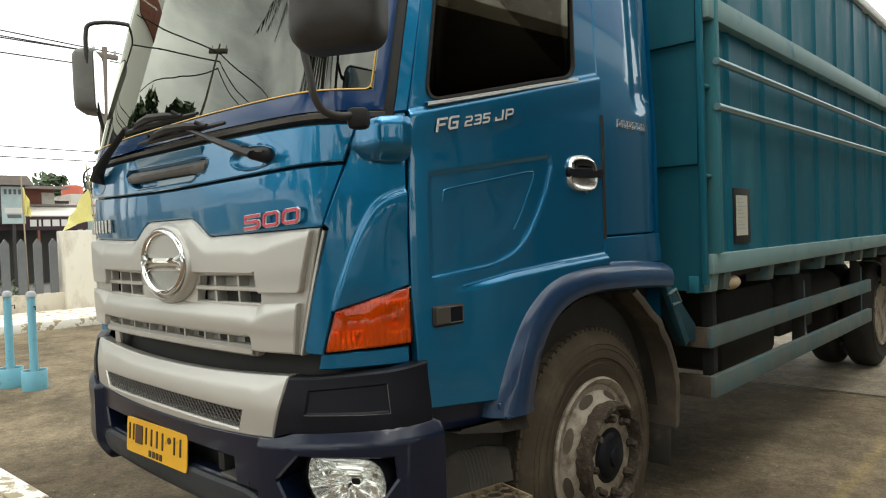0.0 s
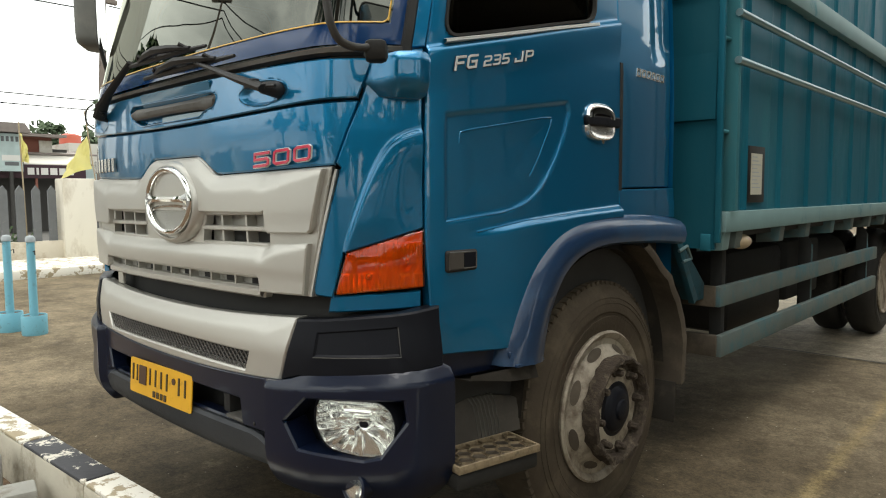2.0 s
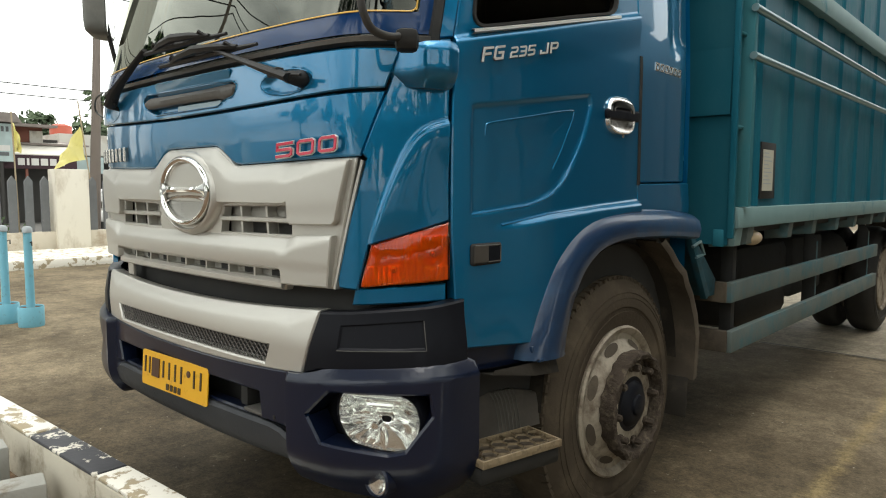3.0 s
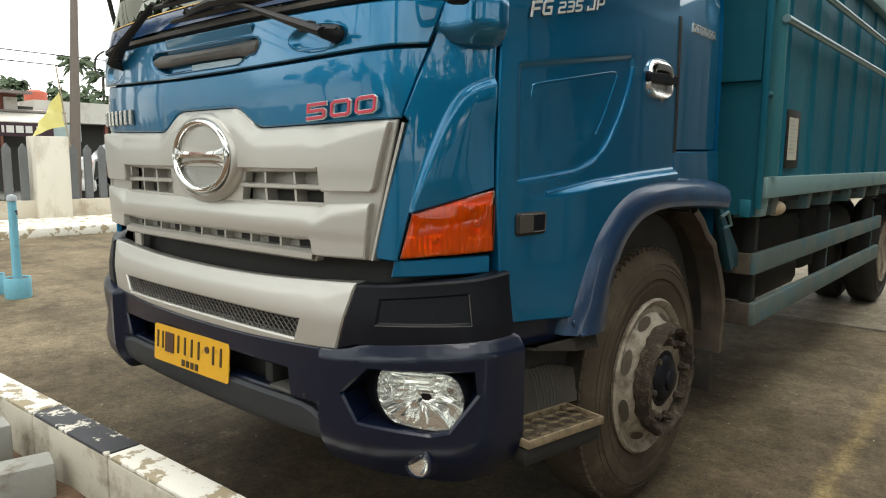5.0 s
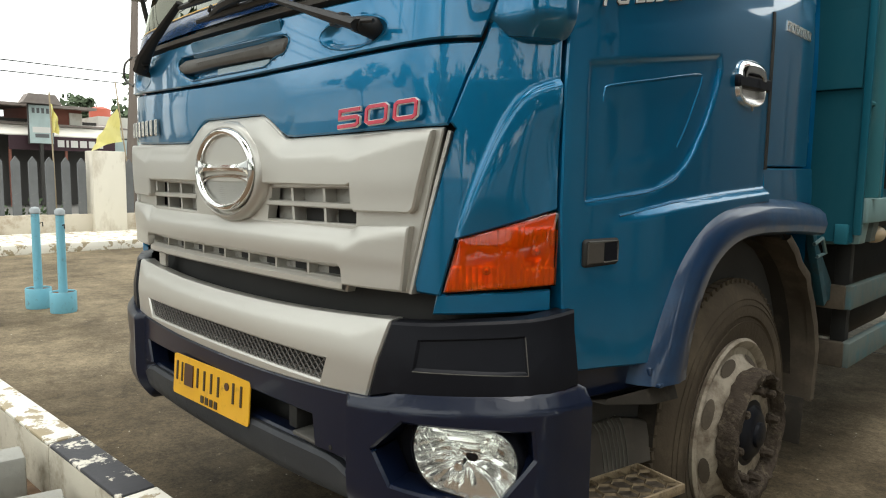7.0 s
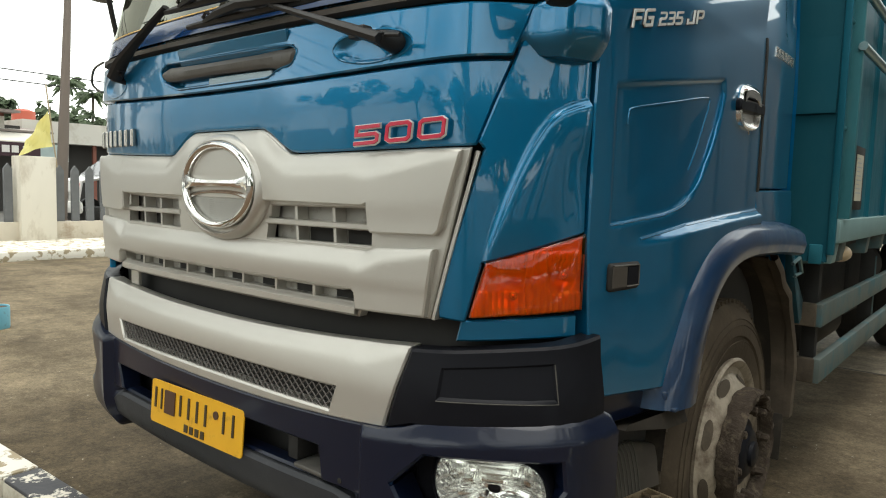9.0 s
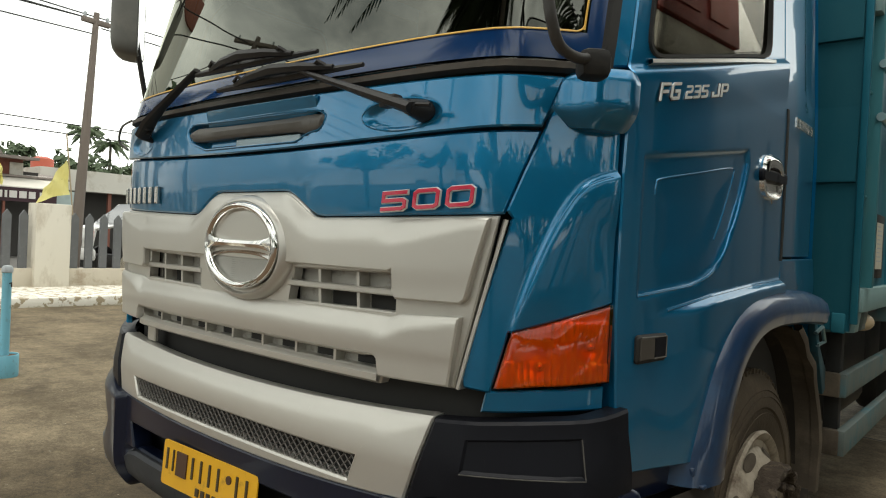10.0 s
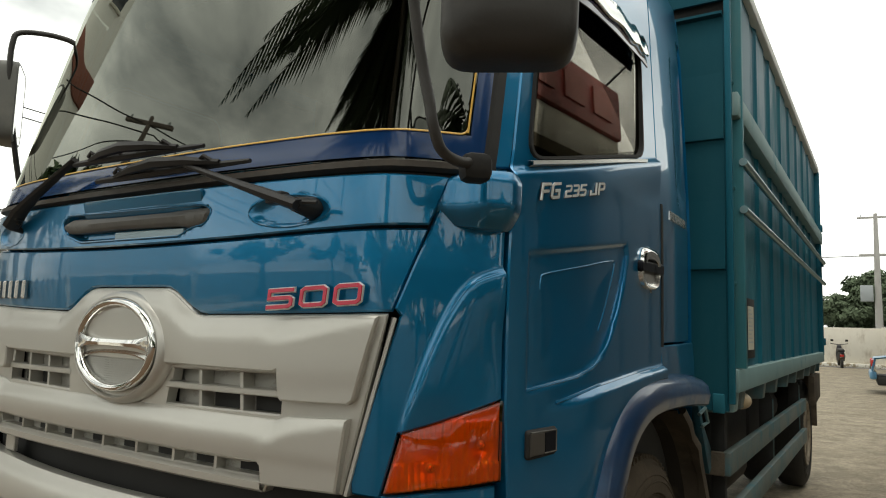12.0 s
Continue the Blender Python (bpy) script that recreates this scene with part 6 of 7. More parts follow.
wiper((0.668, 0.030, 1.628), (0.290, -0.005, 1.752), (-0.09, -0.006, 1.742), (0.51, 0.008, 1.742), "wiper")
wiper((-0.600, 0.040, 1.652), (-0.22, 0.006, 1.818), (-0.225, 0.000, 1.804), (0.345, 0.004, 1.796), "wiper")
part("hand_grip", tube(smooth_path([(-0.86, 0.085, 1.625), (-0.90, 0.07, 1.655), (-0.84, 0.05, 1.70), (-0.74, 0.04, 1.715)], 6), 0.0042, 6), TRIMGREY, truck)

# ---------------------------------------------------------------- cargo box
BX, B0, B1, BTOP = 1.20, 2.05, 6.95, 3.10
cargo = new("cargo_box")
cargo.parent = truck
cargo.matrix_basis = Matrix.Translation((1.2, 2.05, 0)) @ Matrix.Rotation(radians(0.2), 4, "Z") @ Matrix.Translation((-1.2, -2.05, 0))
cargo["label"] = "teal painted steel cargo box with ribbed sides"
for sg in (1, -1):
    def bb(lo, hi, bevel=0.0):
        a, b = (lo[0] * sg, lo[1], lo[2]), (hi[0] * sg, hi[1], hi[2])
        return box((min(a[0], b[0]), a[1], a[2]), (max(a[0], b[0]), b[1], b[2]), bevel)
    wave = [(B0 + 0.14, 1.157), (2.375, 1.157)]
    y = 2.375
    while y < B1 - 0.55:
        wave += [(y + 0.035, 1.167), (y + 0.365, 1.167), (y + 0.400, 1.157), (y + 0.517, 1.157)]
        y += 0.517
    wave += [(B1, 1.157)]
    for z0, z1 in ((1.20, 2.335), (2.43, BTOP - 0.02)):
        part("side_sheet", loft([[(sg * x, y, z) for y, x in wave] for z in (z0, z1)]), TEAL, cargo, "teal corrugated side sheet", smooth=False)
    part("bottom_channel", bb((1.135, B0 + 0.04, 1.135), (BX, B1, 1.232), 0.006), TEALCH, cargo, "chalky teal bottom channel")
    part("middle_rail", bb((1.14, B0 + 0.02, 2.330), (1.214, B1, 2.438), 0.005), TEALCH, cargo, "chalky teal middle rail")
    part("top_rail", bb((1.13, B0, BTOP - 0.03), (1.20, B1, BTOP + 0.04), 0.012), TARP, cargo, "pale tarpaulin edge")
    part("front_post", bb((1.135, B0 + 0.085, 1.235), (1.220, B0 + 0.125, BTOP - 0.03), 0.004), TEALRIB, cargo, "light teal front post")
    part("rear_post", bb((1.125, B1 - 0.07, 1.20), (1.203, B1, BTOP - 0.02), 0.005), TEAL, cargo)
    part("edge_post", bb((1.165, B0 - 0.015, 1.09), (1.192, B0 + 0.010, BTOP), 0.004), TEAL, cargo)
    y = 2.375
    while y < B1 - 0.55:
        for z0, z1 in ((1.232, 2.330), (2.438, BTOP - 0.03)):
            bm = prism([(1.150, y - 0.006), (1.173, y + 0.040), (1.173, y + 0.062), (1.150, y + 0.062)], z0, z1, "z", 0.002)
            if sg < 0:
                bmesh.ops.scale(bm, vec=(-1, 1, 1), verts=bm.verts)
            part("side_rib", bm, TEAL, cargo, smooth=False)
        y += 0.517
    for z in (2.134, 1.922):
        part("side_bar", tube([(sg * 1.222, B0 + 0.075, z), (sg * 1.222, B1 - 0.01, z)], 0.0175, 12), GALV, cargo, "round galvanised side bar")
        part("bar_collar", tube([(sg * 1.17, B0 + 0.11, z), (sg * 1.222, B0 + 0.11, z)], 0.016, 10), GALV, cargo)
    for z in (1.60, 2.02, 2.5):
        part("ladder_rung", tube([(sg * 1.178, B0 - 0.005, z), (sg * 1.178, B0 + 0.085, z)], 0.010, 8), TEALRIB, cargo)
    for i, y in enumerate((2.12, 2.28, 2.93, 3.42, 3.98, 4.50, 5.06, 5.57, 6.1, 6.6)):
        part("floor_bearer", prism([(sg * 1.05, 1.135), (sg * 1.18, 1.135), (sg * 1.17, 1.05), (sg * 1.05, 1.04)], y, y + 0.085, "y", 0.003), TEALCH if i == 0 else GREYTEAL, cargo)
# front sheets use the teal with the gap's shade in its colour
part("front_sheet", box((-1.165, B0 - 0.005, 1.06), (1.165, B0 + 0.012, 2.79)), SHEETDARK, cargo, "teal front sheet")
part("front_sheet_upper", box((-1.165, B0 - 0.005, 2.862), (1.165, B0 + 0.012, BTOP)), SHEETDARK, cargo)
part("front_slot", box((-1.165, B0 + 0.03, 2.76), (1.165, B0 + 0.04, 2.90)), VOID, cargo, "dark slot in the front sheet")
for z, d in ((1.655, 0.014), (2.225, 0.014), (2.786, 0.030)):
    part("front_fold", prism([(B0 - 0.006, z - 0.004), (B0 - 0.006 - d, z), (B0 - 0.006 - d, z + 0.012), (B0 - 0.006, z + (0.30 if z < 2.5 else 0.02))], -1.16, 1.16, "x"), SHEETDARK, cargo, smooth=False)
part("front_foot", box((1.10, B0 - 0.015, 1.05), (1.150, B0 + 0.05, 1.13), 0.006), TEAL, cargo)
part("rear_frame", box((-1.16, B1 - 0.04, 1.15), (1.16, B1, BTOP), 0.004), TEAL, cargo)
part("floor_pan", box((-1.13, B0, 1.10), (1.13, B1, 1.19)), VOID, cargo)
part("cover", box((-1.14, B0 + 0.02, BTOP - 0.02), (1.14, B1, BTOP + 0.015)), TARP, cargo, "pale tarpaulin cover")
for z in (2.10, 2.46, 1.30):
    part("hinge", box((1.17, B1 - 0.03, z), (1.218, B1 + 0.04, z + 0.07), 0.006), TEAL, cargo)
note = part("notice_frame", box((1.170, 2.420, 1.270), (1.182, 2.640, 1.552), 0.002), RUBBER, cargo, "black framed paper notice")
part("notice_paper", box((1.181, 2.440, 1.310), (1.1845, 2.595, 1.515)), PAPER, note, smooth=False)
for i in range(9):
    part("notice_line", box((1.1840, 2.452, 1.495 - 0.019 * i), (1.1855, 2.52 + 0.05 * ((i * 7) % 3) / 2, 1.500 - 0.019 * i)), CAPGREY, note, smooth=False)
egg = bmesh.new()
bmesh.ops.create_uvsphere(egg, u_segments=18, v_segments=12, radius=1)
bmesh.ops.scale(egg, vec=(0.045, 0.085, 0.038), verts=egg.verts)
part("marker_lamp", egg, CREAM, cargo, "cream oval marker lamp").location = (1.15, 2.42, 1.075)

# side guards: two rails on posts, with returned ends
for sg in (1, -1):
    guard = new("side_guard")
    guard.parent = truck
    guard["label"] = "scuffed grey and teal side guard"
    for z0, z1, y0 in ((0.765, 0.865, 2.205), (0.513, 0.620, 2.232)):
        part("guard_rail", box((sg * 1.119 - 0.018, y0, z0), (sg * 1.119 + 0.018, 5.55, z1), 0.006), GREYTEAL, guard)
        part("guard_return", box((min(sg * 0.95, sg * 1.115), y0 - 0.012, z0), (max(sg * 0.95, sg * 1.115), y0 + 0.03, z1), 0.006), MUD, guard)
    part("guard_post", box((sg * 1.06 - 0.03, 2.34, 0.53), (sg * 1.06 + 0.03, 2.39, 1.06), 0.004), VOID, guard)
    # plates coloured dark for the shade on them, outer edges kept light
    for y in (3.82, 5.36):
        part("guard_post", prism([(sg * 1.10, 0.53), (sg * 1.02, 0.53), (sg * 1.02, 1.05), (sg * 1.06, 1.05), (sg * 1.10, 0.98)], y, y + 0.010, "y", 0.001), VOID, guard)
        part("post_edge", box((sg * 1.101 - 0.003, y - 0.002, 0.53), (sg * 1.101 + 0.003, y + 0.014, 0.98), 0.001), GREYTEAL, guard)
part("fuel_tank", box((0.50, 2.75, 0.52), (0.98, 3.65, 1.0), 0.06), RUBBER, truck, "dark fuel tank")
part("tool_box", box((0.55, 3.75, 0.60), (0.98, 4.45, 1.0), 0.03), VOID, truck)
part("air_tank", tube([(0.76, 4.60, 0.80), (0.76, 5.45, 0.80)], 0.17, 20), VOID, truck, "dark air tank")
# box added to stop light passing under the cargo floor
part("underfloor_blocker", box((-0.55, 4.5, 0.60), (0.60, 5.6, 0.98), 0.03), VOID, truck, "added box blocking light under the cargo floor")
part("battery_box", box((-0.98, 2.6, 0.55), (-0.5, 3.4, 1.0), 0.04), VOID, truck)
part("cab_latch", prism([(1.86, 1.10), (1.93, 1.10), (2.20, 0.88), (2.20, 0.80), (2.12, 0.80)], 0.98, 1.06, "x", 0.004), DARKTEAL, truck, "dark teal bracket behind the cab")
part("cab_latch", prism([(1.82, 1.10), (1.86, 1.10), (2.06, 0.82), (2.02, 0.80)], 1.06, 1.09, "x", 0.003), DARKTEAL, truck)
part("hook", tube([(1.09, 1.84, 1.06), (1.10, 1.90, 1.08), (1.10, 1.95, 1.02), (1.09, 1.88, 1.01)], 0.008, 6), GALV, truck)
part("rear_bumper", box((-1.1, 6.86, 0.55), (1.1, 6.94, 0.68), 0.01), GREYTEAL, truck)
for sg in (1, -1):
    part("rear_mudguard", box((sg * 0.95 - 0.16, 6.84, 0.50), (sg * 0.95 + 0.16, 6.87, 1.02), 0.005), MUD, truck)
    part("rear_side_board", prism([(6.10, 0.76), (6.72, 0.80), (6.72, 1.03), (6.10, 1.02)], sg * 1.12 - 0.015, sg * 1.14 + 0.015, "x", 0.004), MUD, truck)


# ---------------------------------------------------------------- ground
def grid_plane(x0, x1, y0, y1, z, nx, ny, amp=0.0, f=0.5):
    bm = bmesh.new()
    rows = []
    for j in range(ny + 1):
        row = []
        for i in range(nx + 1):
            x, y = x0 + (x1 - x0) * i / nx, y0 + (y1 - y0) * j / ny
            dz = amp * noise.noise((x * f, y * f, 0)) if amp else 0
            row.append(bm.verts.new((x, y, z + dz)))
        rows.append(row)
    for a, b in zip(rows, rows[1:]):
        for i in range(nx):
            bm.faces.new((a[i], a[i + 1], b[i + 1], b[i]))
    return bm


g = mesh_object("ground", grid_plane(-700, 700, -700, 700, -0.012, 4, 4), ASPHALT)
tagged(g, "dusty grey ground beyond the yard", "ground", kind="structure")
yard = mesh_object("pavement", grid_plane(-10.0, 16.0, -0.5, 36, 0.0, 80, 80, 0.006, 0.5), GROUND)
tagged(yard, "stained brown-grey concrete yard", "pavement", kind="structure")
# expansion joints as shallow recessed strips
for i, (a, b) in enumerate((((0.4, 4.985), (12, 4.985)), ((-9.5, 18.6), (12, 20.4)))):
    d = Vector((b[0] - a[0], b[1] - a[1], 0)).normalized()
    n = Vector((-d.y, d.x, 0)) * 0.012
    bm = bmesh.new()
    A, B = Vector((*a, 0.0075)), Vector((*b, 0.0075))
    bm.faces.new([bm.verts.new(p) for p in (A - n, B - n, B + n, A + n)])
    tagged(mesh_object("joint", bm, VOID, yard, smooth=False), kind="structure")
# planter side in front of the truck: soil, kerb with painted blocks, grey blocks
soil = mesh_object("soil_bed", grid_plane(-6.5, 6.5, -6.0, -0.10, 0.03, 90, 60, 0.05, 3.0), SOIL)
tagged(soil, "loose brown soil bed behind the kerb", "soil", kind="structure")
kerb = thing("kerb", "low concrete kerb with peeling black and white paint", "kerb", kind="structure")
KA, KB = Vector((-6.8, -0.483, 0)), Vector((6.4, 0.177, 0))
kd = (KB - KA).normalized()
kn = Vector((-kd.y, kd.x, 0))
kt = 0.0
i = 0
k_m = Matrix((kd, kn, Vector((0, 0, 1)))).transposed().to_4x4()
bounds = [0, 1.0, 2.0, 3.0, 3.65, 4.75, 5.88, 6.52, 7.5, 8.2, 9.2, 10.2, 11.2, 12.2, 13.2]
for a, b in zip(bounds, bounds[1:]):
    dark = abs(a - 5.88) < 0.01 or abs(a - 3.0) < 0.01 or abs(a - 8.2) < 0.01
    bm = box((a + 0.003, -0.065, -0.05), (b - 0.003, 0.065, 0.238), 0.010)
    m = k_m.copy()
    m.translation = KA
    bmesh.ops.transform(bm, matrix=m, verts=bm.verts)
    seg = part("kerb_block", bm, KERBSIDE, kerb)
    bm = box((a + 0.006, -0.062, 0.236), (b - 0.006, 0.062, 0.252), 0.006)
    bmesh.ops.transform(bm, matrix=m, verts=bm.verts)
    part("painted_top", bm, BLACKWASH if dark else WHITEWASH, kerb, "peeling black paint" if dark else "peeling white paint")
for x, y, l, a, h in ((-1.02, -0.66, 0.68, 84, 0.225), (-0.68, -0.62, 0.68, 78, 0.17)):
    bl = mesh_object("concrete_block", box((-l / 2, -0.07, -0.2), (l / 2, 0.07, 0.0), 0.012), BLOCKGREY)
    bl.matrix_basis = pose(x, y, h, 0, 0, a)
    tagged(bl, "weathered grey concrete block beside the kerb", "block", "edging blocks")


# ---------------------------------------------------------------- bollards
def bollard(x, y, rot):
    b = thing("bollard", "pale blue steel post in a round concrete base", "bollard", (x, y, 0), "pale blue posts")
    b.rotation_euler = (0, 0, rot)
    rp = [(0.0, 0.108), (0.02, 0.112), (0.185, 0.112), (0.192, 0.109), (0.190, 0.103), (0.170, 0.102), (0.168, 0.0)]
    part("base", lathe(rp, 28, "z"), BOLLARD, b, "pale blue drum base")
    part("fill", lathe([(0.176, 0.102), (0.180, 0.07), (0.184, 0.0)], 20, "z"), SOIL, b, "dirt in the drum")
    part("post", lathe([(0.17, 0.038), (0.86, 0.036), (0.90, 0.036)], 18, "z"), BOLLARD, b)
    part("cap", lathe([(0.89, 0.036), (0.895, 0.044), (0.93, 0.044), (0.95, 0.030), (0.955, 0.0)], 18, "z"), CAPGREY, b)
    part("hook", tube([(0.036, 0, 0.80), (0.06, 0, 0.81), (0.06, 0, 0.77)], 0.006, 6), CABLE, b)


bollard(-4.93, 0.93, 0.3)
bollard(-5.29, 0.82, 1.1)

# ---------------------------------------------------------------- far side: kerb, low wall, pickets, pillars
FX = -12.3
fk = mesh_object("far_kerb", box((-12.6, -14, -0.02), (-10.0, 30, 0.15), 0.02), WHITEWASH)
tagged(fk, "dirty white painted kerb", "kerb", kind="structure")
lw = thing("boundary_wall", "low dirty plaster wall with grey pickets and pale pillars", "wall", kind="structure")
part("low_wall", box((FX, -14, -0.02), (FX + 0.2, 30, 0.48), 0.01), LOWWALL, lw)
pillars = [-9.6, -6.2, -2.8, 0.45, 3.78, 7.1, 10.5, 13.9, 17.3]
for y in pillars:
    pl = part("pillar", box((FX - 0.12, y - 0.30, -0.02), (FX + 0.32, y + 0.30, 1.68), 0.015), PLASTER, lw, "stained pale plaster pillar")
picket = prism([(-0.068, 0.46), (0.068, 0.46), (0.068, 1.44), (0.0, 1.54), (-0.068, 1.44)], -0.035, 0.035, "x")
pm = None
for a, b in zip(pillars, pillars[1:]):
    n = 10
    for i in range(n):
        y = a + 0.30 + (b - a - 0.60) * (i + 0.5) / n
        if pm is None:
            o = part("picket", picket, FENCEGREY, lw)
            pm = o.data
        else:
            o = new("picket", pm)
            o.parent = lw
        o.location = (FX + 0.1, y, 0)


# ---------------------------------------------------------------- plants
def palm(name, label, at, height, lean, fronds, length, droop, leaf_w, seed, group="", spread=(), girth=1.0):
    rnd = random.Random(seed)
    p = thing(name, label, "palm tree", at, group)
    n = 9
    pts = [(lean[0] * (i / n) ** 1.6, lean[1] * (i / n) ** 1.6, -0.1 + (height + 0.1) * i / n) for i in range(n + 1)]
    part("trunk", tube(smooth_path(pts, 3), [girth * height * (0.021 - 0.008 * i / (n * 3)) for i in range(n * 3 + 1)], 10), TRUNK, p)
    top = Vector(pts[-1])
    for f in range(fronds):
        bm = bmesh.new()
        az = f * 2.39996 + rnd.uniform(-0.2, 0.2)
        up = rnd.uniform(-0.35, 0.95)
        reach = 1.0
        if spread:
            az = radians(spread[f % len(spread)][0]) + rnd.uniform(-0.06, 0.06)
            reach = spread[f % len(spread)][1]
            up = 0.72 if reach > 1 else up
        d = Vector((math.cos(az), math.sin(az), 0))
        L = length * reach * rnd.uniform(0.85, 1.08)
        spine = []
        for i in range(13):
            t = i / 12
            spine.append(top + d * (L * t * (1 - 0.18 * t)) + Vector((0, 0, L * (up * t * 0.75 - droop * t * t))))
        add_tube(bm, spine, [0.012 * length * (1 - 0.85 * i / 12) / 2 + 0.003 for i in range(13)], 4)
        side = d.cross(Vector((0, 0, 1)))
        steps = 34 if not spread else 56
        for i in range(3, steps):
            t = i / steps
            k = min(11, int(t * 12))
            base = spine[k].lerp(spine[k + 1], t * 12 - k)
            tang = (spine[k + 1] - spine[k]).normalized()
            ll = length * 0.26 * math.sin(math.pi * min(1, 0.12 + t * 0.86)) * rnd.uniform(0.75, 1.1)
            for s in (1, -1):
                dr = (side * s * 0.55 + tang * 0.8 + Vector((0, 0, -0.45 - 0.5 * rnd.random()))).normalized()
                wv = tang * leaf_w * 0.5
                a, b = base - wv, base + wv
                m1 = base + dr * ll * 0.55 + Vector((0, 0, -0.02 * ll))
                tip = base + dr * ll + Vector((0, 0, -0.22 * ll))
                v = [bm.verts.new(q) for q in (a, b, m1 + wv, m1 - wv, tip)]
                bm.faces.new((v[0], v[1], v[2], v[3]))
                bm.faces.new((v[3], v[2], v[4]))
        part("frond", bm, PALMLEAF, p)
    return p


def tree(name, label, at, height, spread, seed, leaves=2600, group="", leaf=0.16, mat=LEAF):
    rnd = random.Random(seed)
    t = thing(name, label, "tree", at, group)
    bm = bmesh.new()
    th = height * 0.42
    add_tube(bm, [(0, 0, -0.1), (0.05, 0.02, th * 0.5), (0.02, 0.06, th)], [height * 0.035, height * 0.026, height * 0.02], 9)
    tips = []
    for k in range(8):
        a = k * 2.4 + rnd.uniform(-0.3, 0.3)
        r = spread * rnd.uniform(0.35, 0.75)
        e = Vector((math.cos(a) * r, math.sin(a) * r, height * rnd.uniform(0.55, 0.88)))
        mid = Vector((e.x * 0.4, e.y * 0.4, th + (e.z - th) * 0.55))
        add_tube(bm, [(0.02, 0.05, th * 0.92), mid, e], [height * 0.013, height * 0.008, height * 0.003], 6)
        tips.append(e)
        tips.append(mid.lerp(e, 0.5) + Vector((rnd.uniform(-1, 1), rnd.uniform(-1, 1), rnd.uniform(0, 1))) * spread * 0.15)
    part("trunk", bm, TRUNK, t)
    clumps = []
    for e in tips:
        for _ in range(3):
            clumps.append((e + Vector((rnd.gauss(0, 1), rnd.gauss(0, 1), rnd.gauss(0, 0.7))) * spread * 0.17, spread * rnd.uniform(0.13, 0.27)))
    bm = bmesh.new()
    for _ in range(leaves):
        c, r = rnd.choice(clumps)
        u = Vector((rnd.gauss(0, 1), rnd.gauss(0, 1), rnd.gauss(0, 1))).normalized() * r * rnd.random() ** 0.4
        q = c + Vector((u.x, u.y, u.z * 0.75))
        n = (u.normalized() + Vector((rnd.gauss(0, 0.6), rnd.gauss(0, 0.6), 0.5 + rnd.gauss(0, 0.5)))).normalized()
        a = n.orthogonal().normalized()
        a = Matrix.Rotation(rnd.uniform(0, 6.28), 3, n) @ a
        b = n.cross(a)
        s = leaf * rnd.uniform(0.6, 1.3)
        bm.faces.new([bm.verts.new(q + v) for v in (-a * s, b * s * 0.45, a * s, -b * s * 0.45)])
    part("crown", bm, mat, t)["kind"] = "stuff"
    return t


def cable(name, a, b, sag, r=0.012, parent=None):
    a, b = Vector(a), Vector(b)
    pts = [a.lerp(b, i / 14) - Vector((0, 0, sag * 4 * (i / 14) * (1 - i / 14))) for i in range(15)]
    return mesh_object(name, tube(pts, r, 5), CABLE, parent)


# ---------------------------------------------------------------- street behind the wall
def utility_pole(at, lean, height, mat, r0, label):
    p = thing("utility_pole", label, "pole", at)
    part("post", lathe([(-0.2, r0), (height * 0.4, r0 * 0.80), (height, r0 * 0.45), (height, 0.0)], 14, "z"), mat, p)
    arm = 0.28 if height < 7 else 0.8
    part("crossarm", box((-0.05, -arm, height - 0.24), (0.05, arm, height - 0.14), 0.006), mat, p)
    for y in (-arm * 0.8, 0.0, arm * 0.8):
        part("insulator", lathe([(height - 0.14, 0.03), (height - 0.06, 0.035), (height - 0.03, 0.02), (height - 0.02, 0.0)], 10, "z"), CAPGREY, p).location = (0, y, 0)
    p.rotation_euler = lean
    return p


utility_pole((-13.3, 4.62, 0.0), (radians(-2.75), 0, 0), 5.75, POLE, 0.125, "leaning brown wooden utility pole beside the fence")
for i, (dy, z, tgt) in enumerate(((0.0, 5.66, (-16, -26, 9.0)), (0.2, 5.60, (-15, -26, 7.8)), (-0.2, 5.60, (-14, -26, 7.0)), (0.0, 5.30, (-13.5, -26, 6.6)), (0.0, 5.66, (-14.0, 40, 5.9)), (0.15, 5.45, (-14.2, 40, 5.4)))):
    c = cable("overhead_cable", (-13.3, 4.85 + dy, z), tgt, 0.35, 0.014)
    tagged(c, "black overhead cable strung from the utility pole", "cable", "overhead cables")
for z in (3.9, 4.25):
    tagged(cable("overhead_cable", (-24.0, -30, z + 1.2), (-24.0, 45, z + 0.9), 0.5, 0.02), "black overhead cable along the street", "cable", "street cables")


def flag(at, height, lean, pts, label):
    f = thing("flag", label, "flag", at, "yellow flags")
    part("stick", tube([(0, 0, 0), (lean[0], lean[1], height)], 0.014, 6), STICK, f)
    rows = []
    for i in range(9):
        t = i / 8
        a, b = Vector(pts[0]).lerp(Vector(pts[1]), t), Vector(pts[3]).lerp(Vector(pts[2]), t)
        rows.append([a.lerp(b, k / 6) + Vector((0.05 * math.sin(3.2 * t * math.pi + k), 0, 0.02 * math.sin(5 * t + 2 * k))) for k in range(7)])
    bm = loft(rows)
    bmesh.ops.solidify(bm, geom=bm.faces[:], thickness=0.004)
    part("cloth", bm, FLAGY, f, "fluttering yellow cloth")


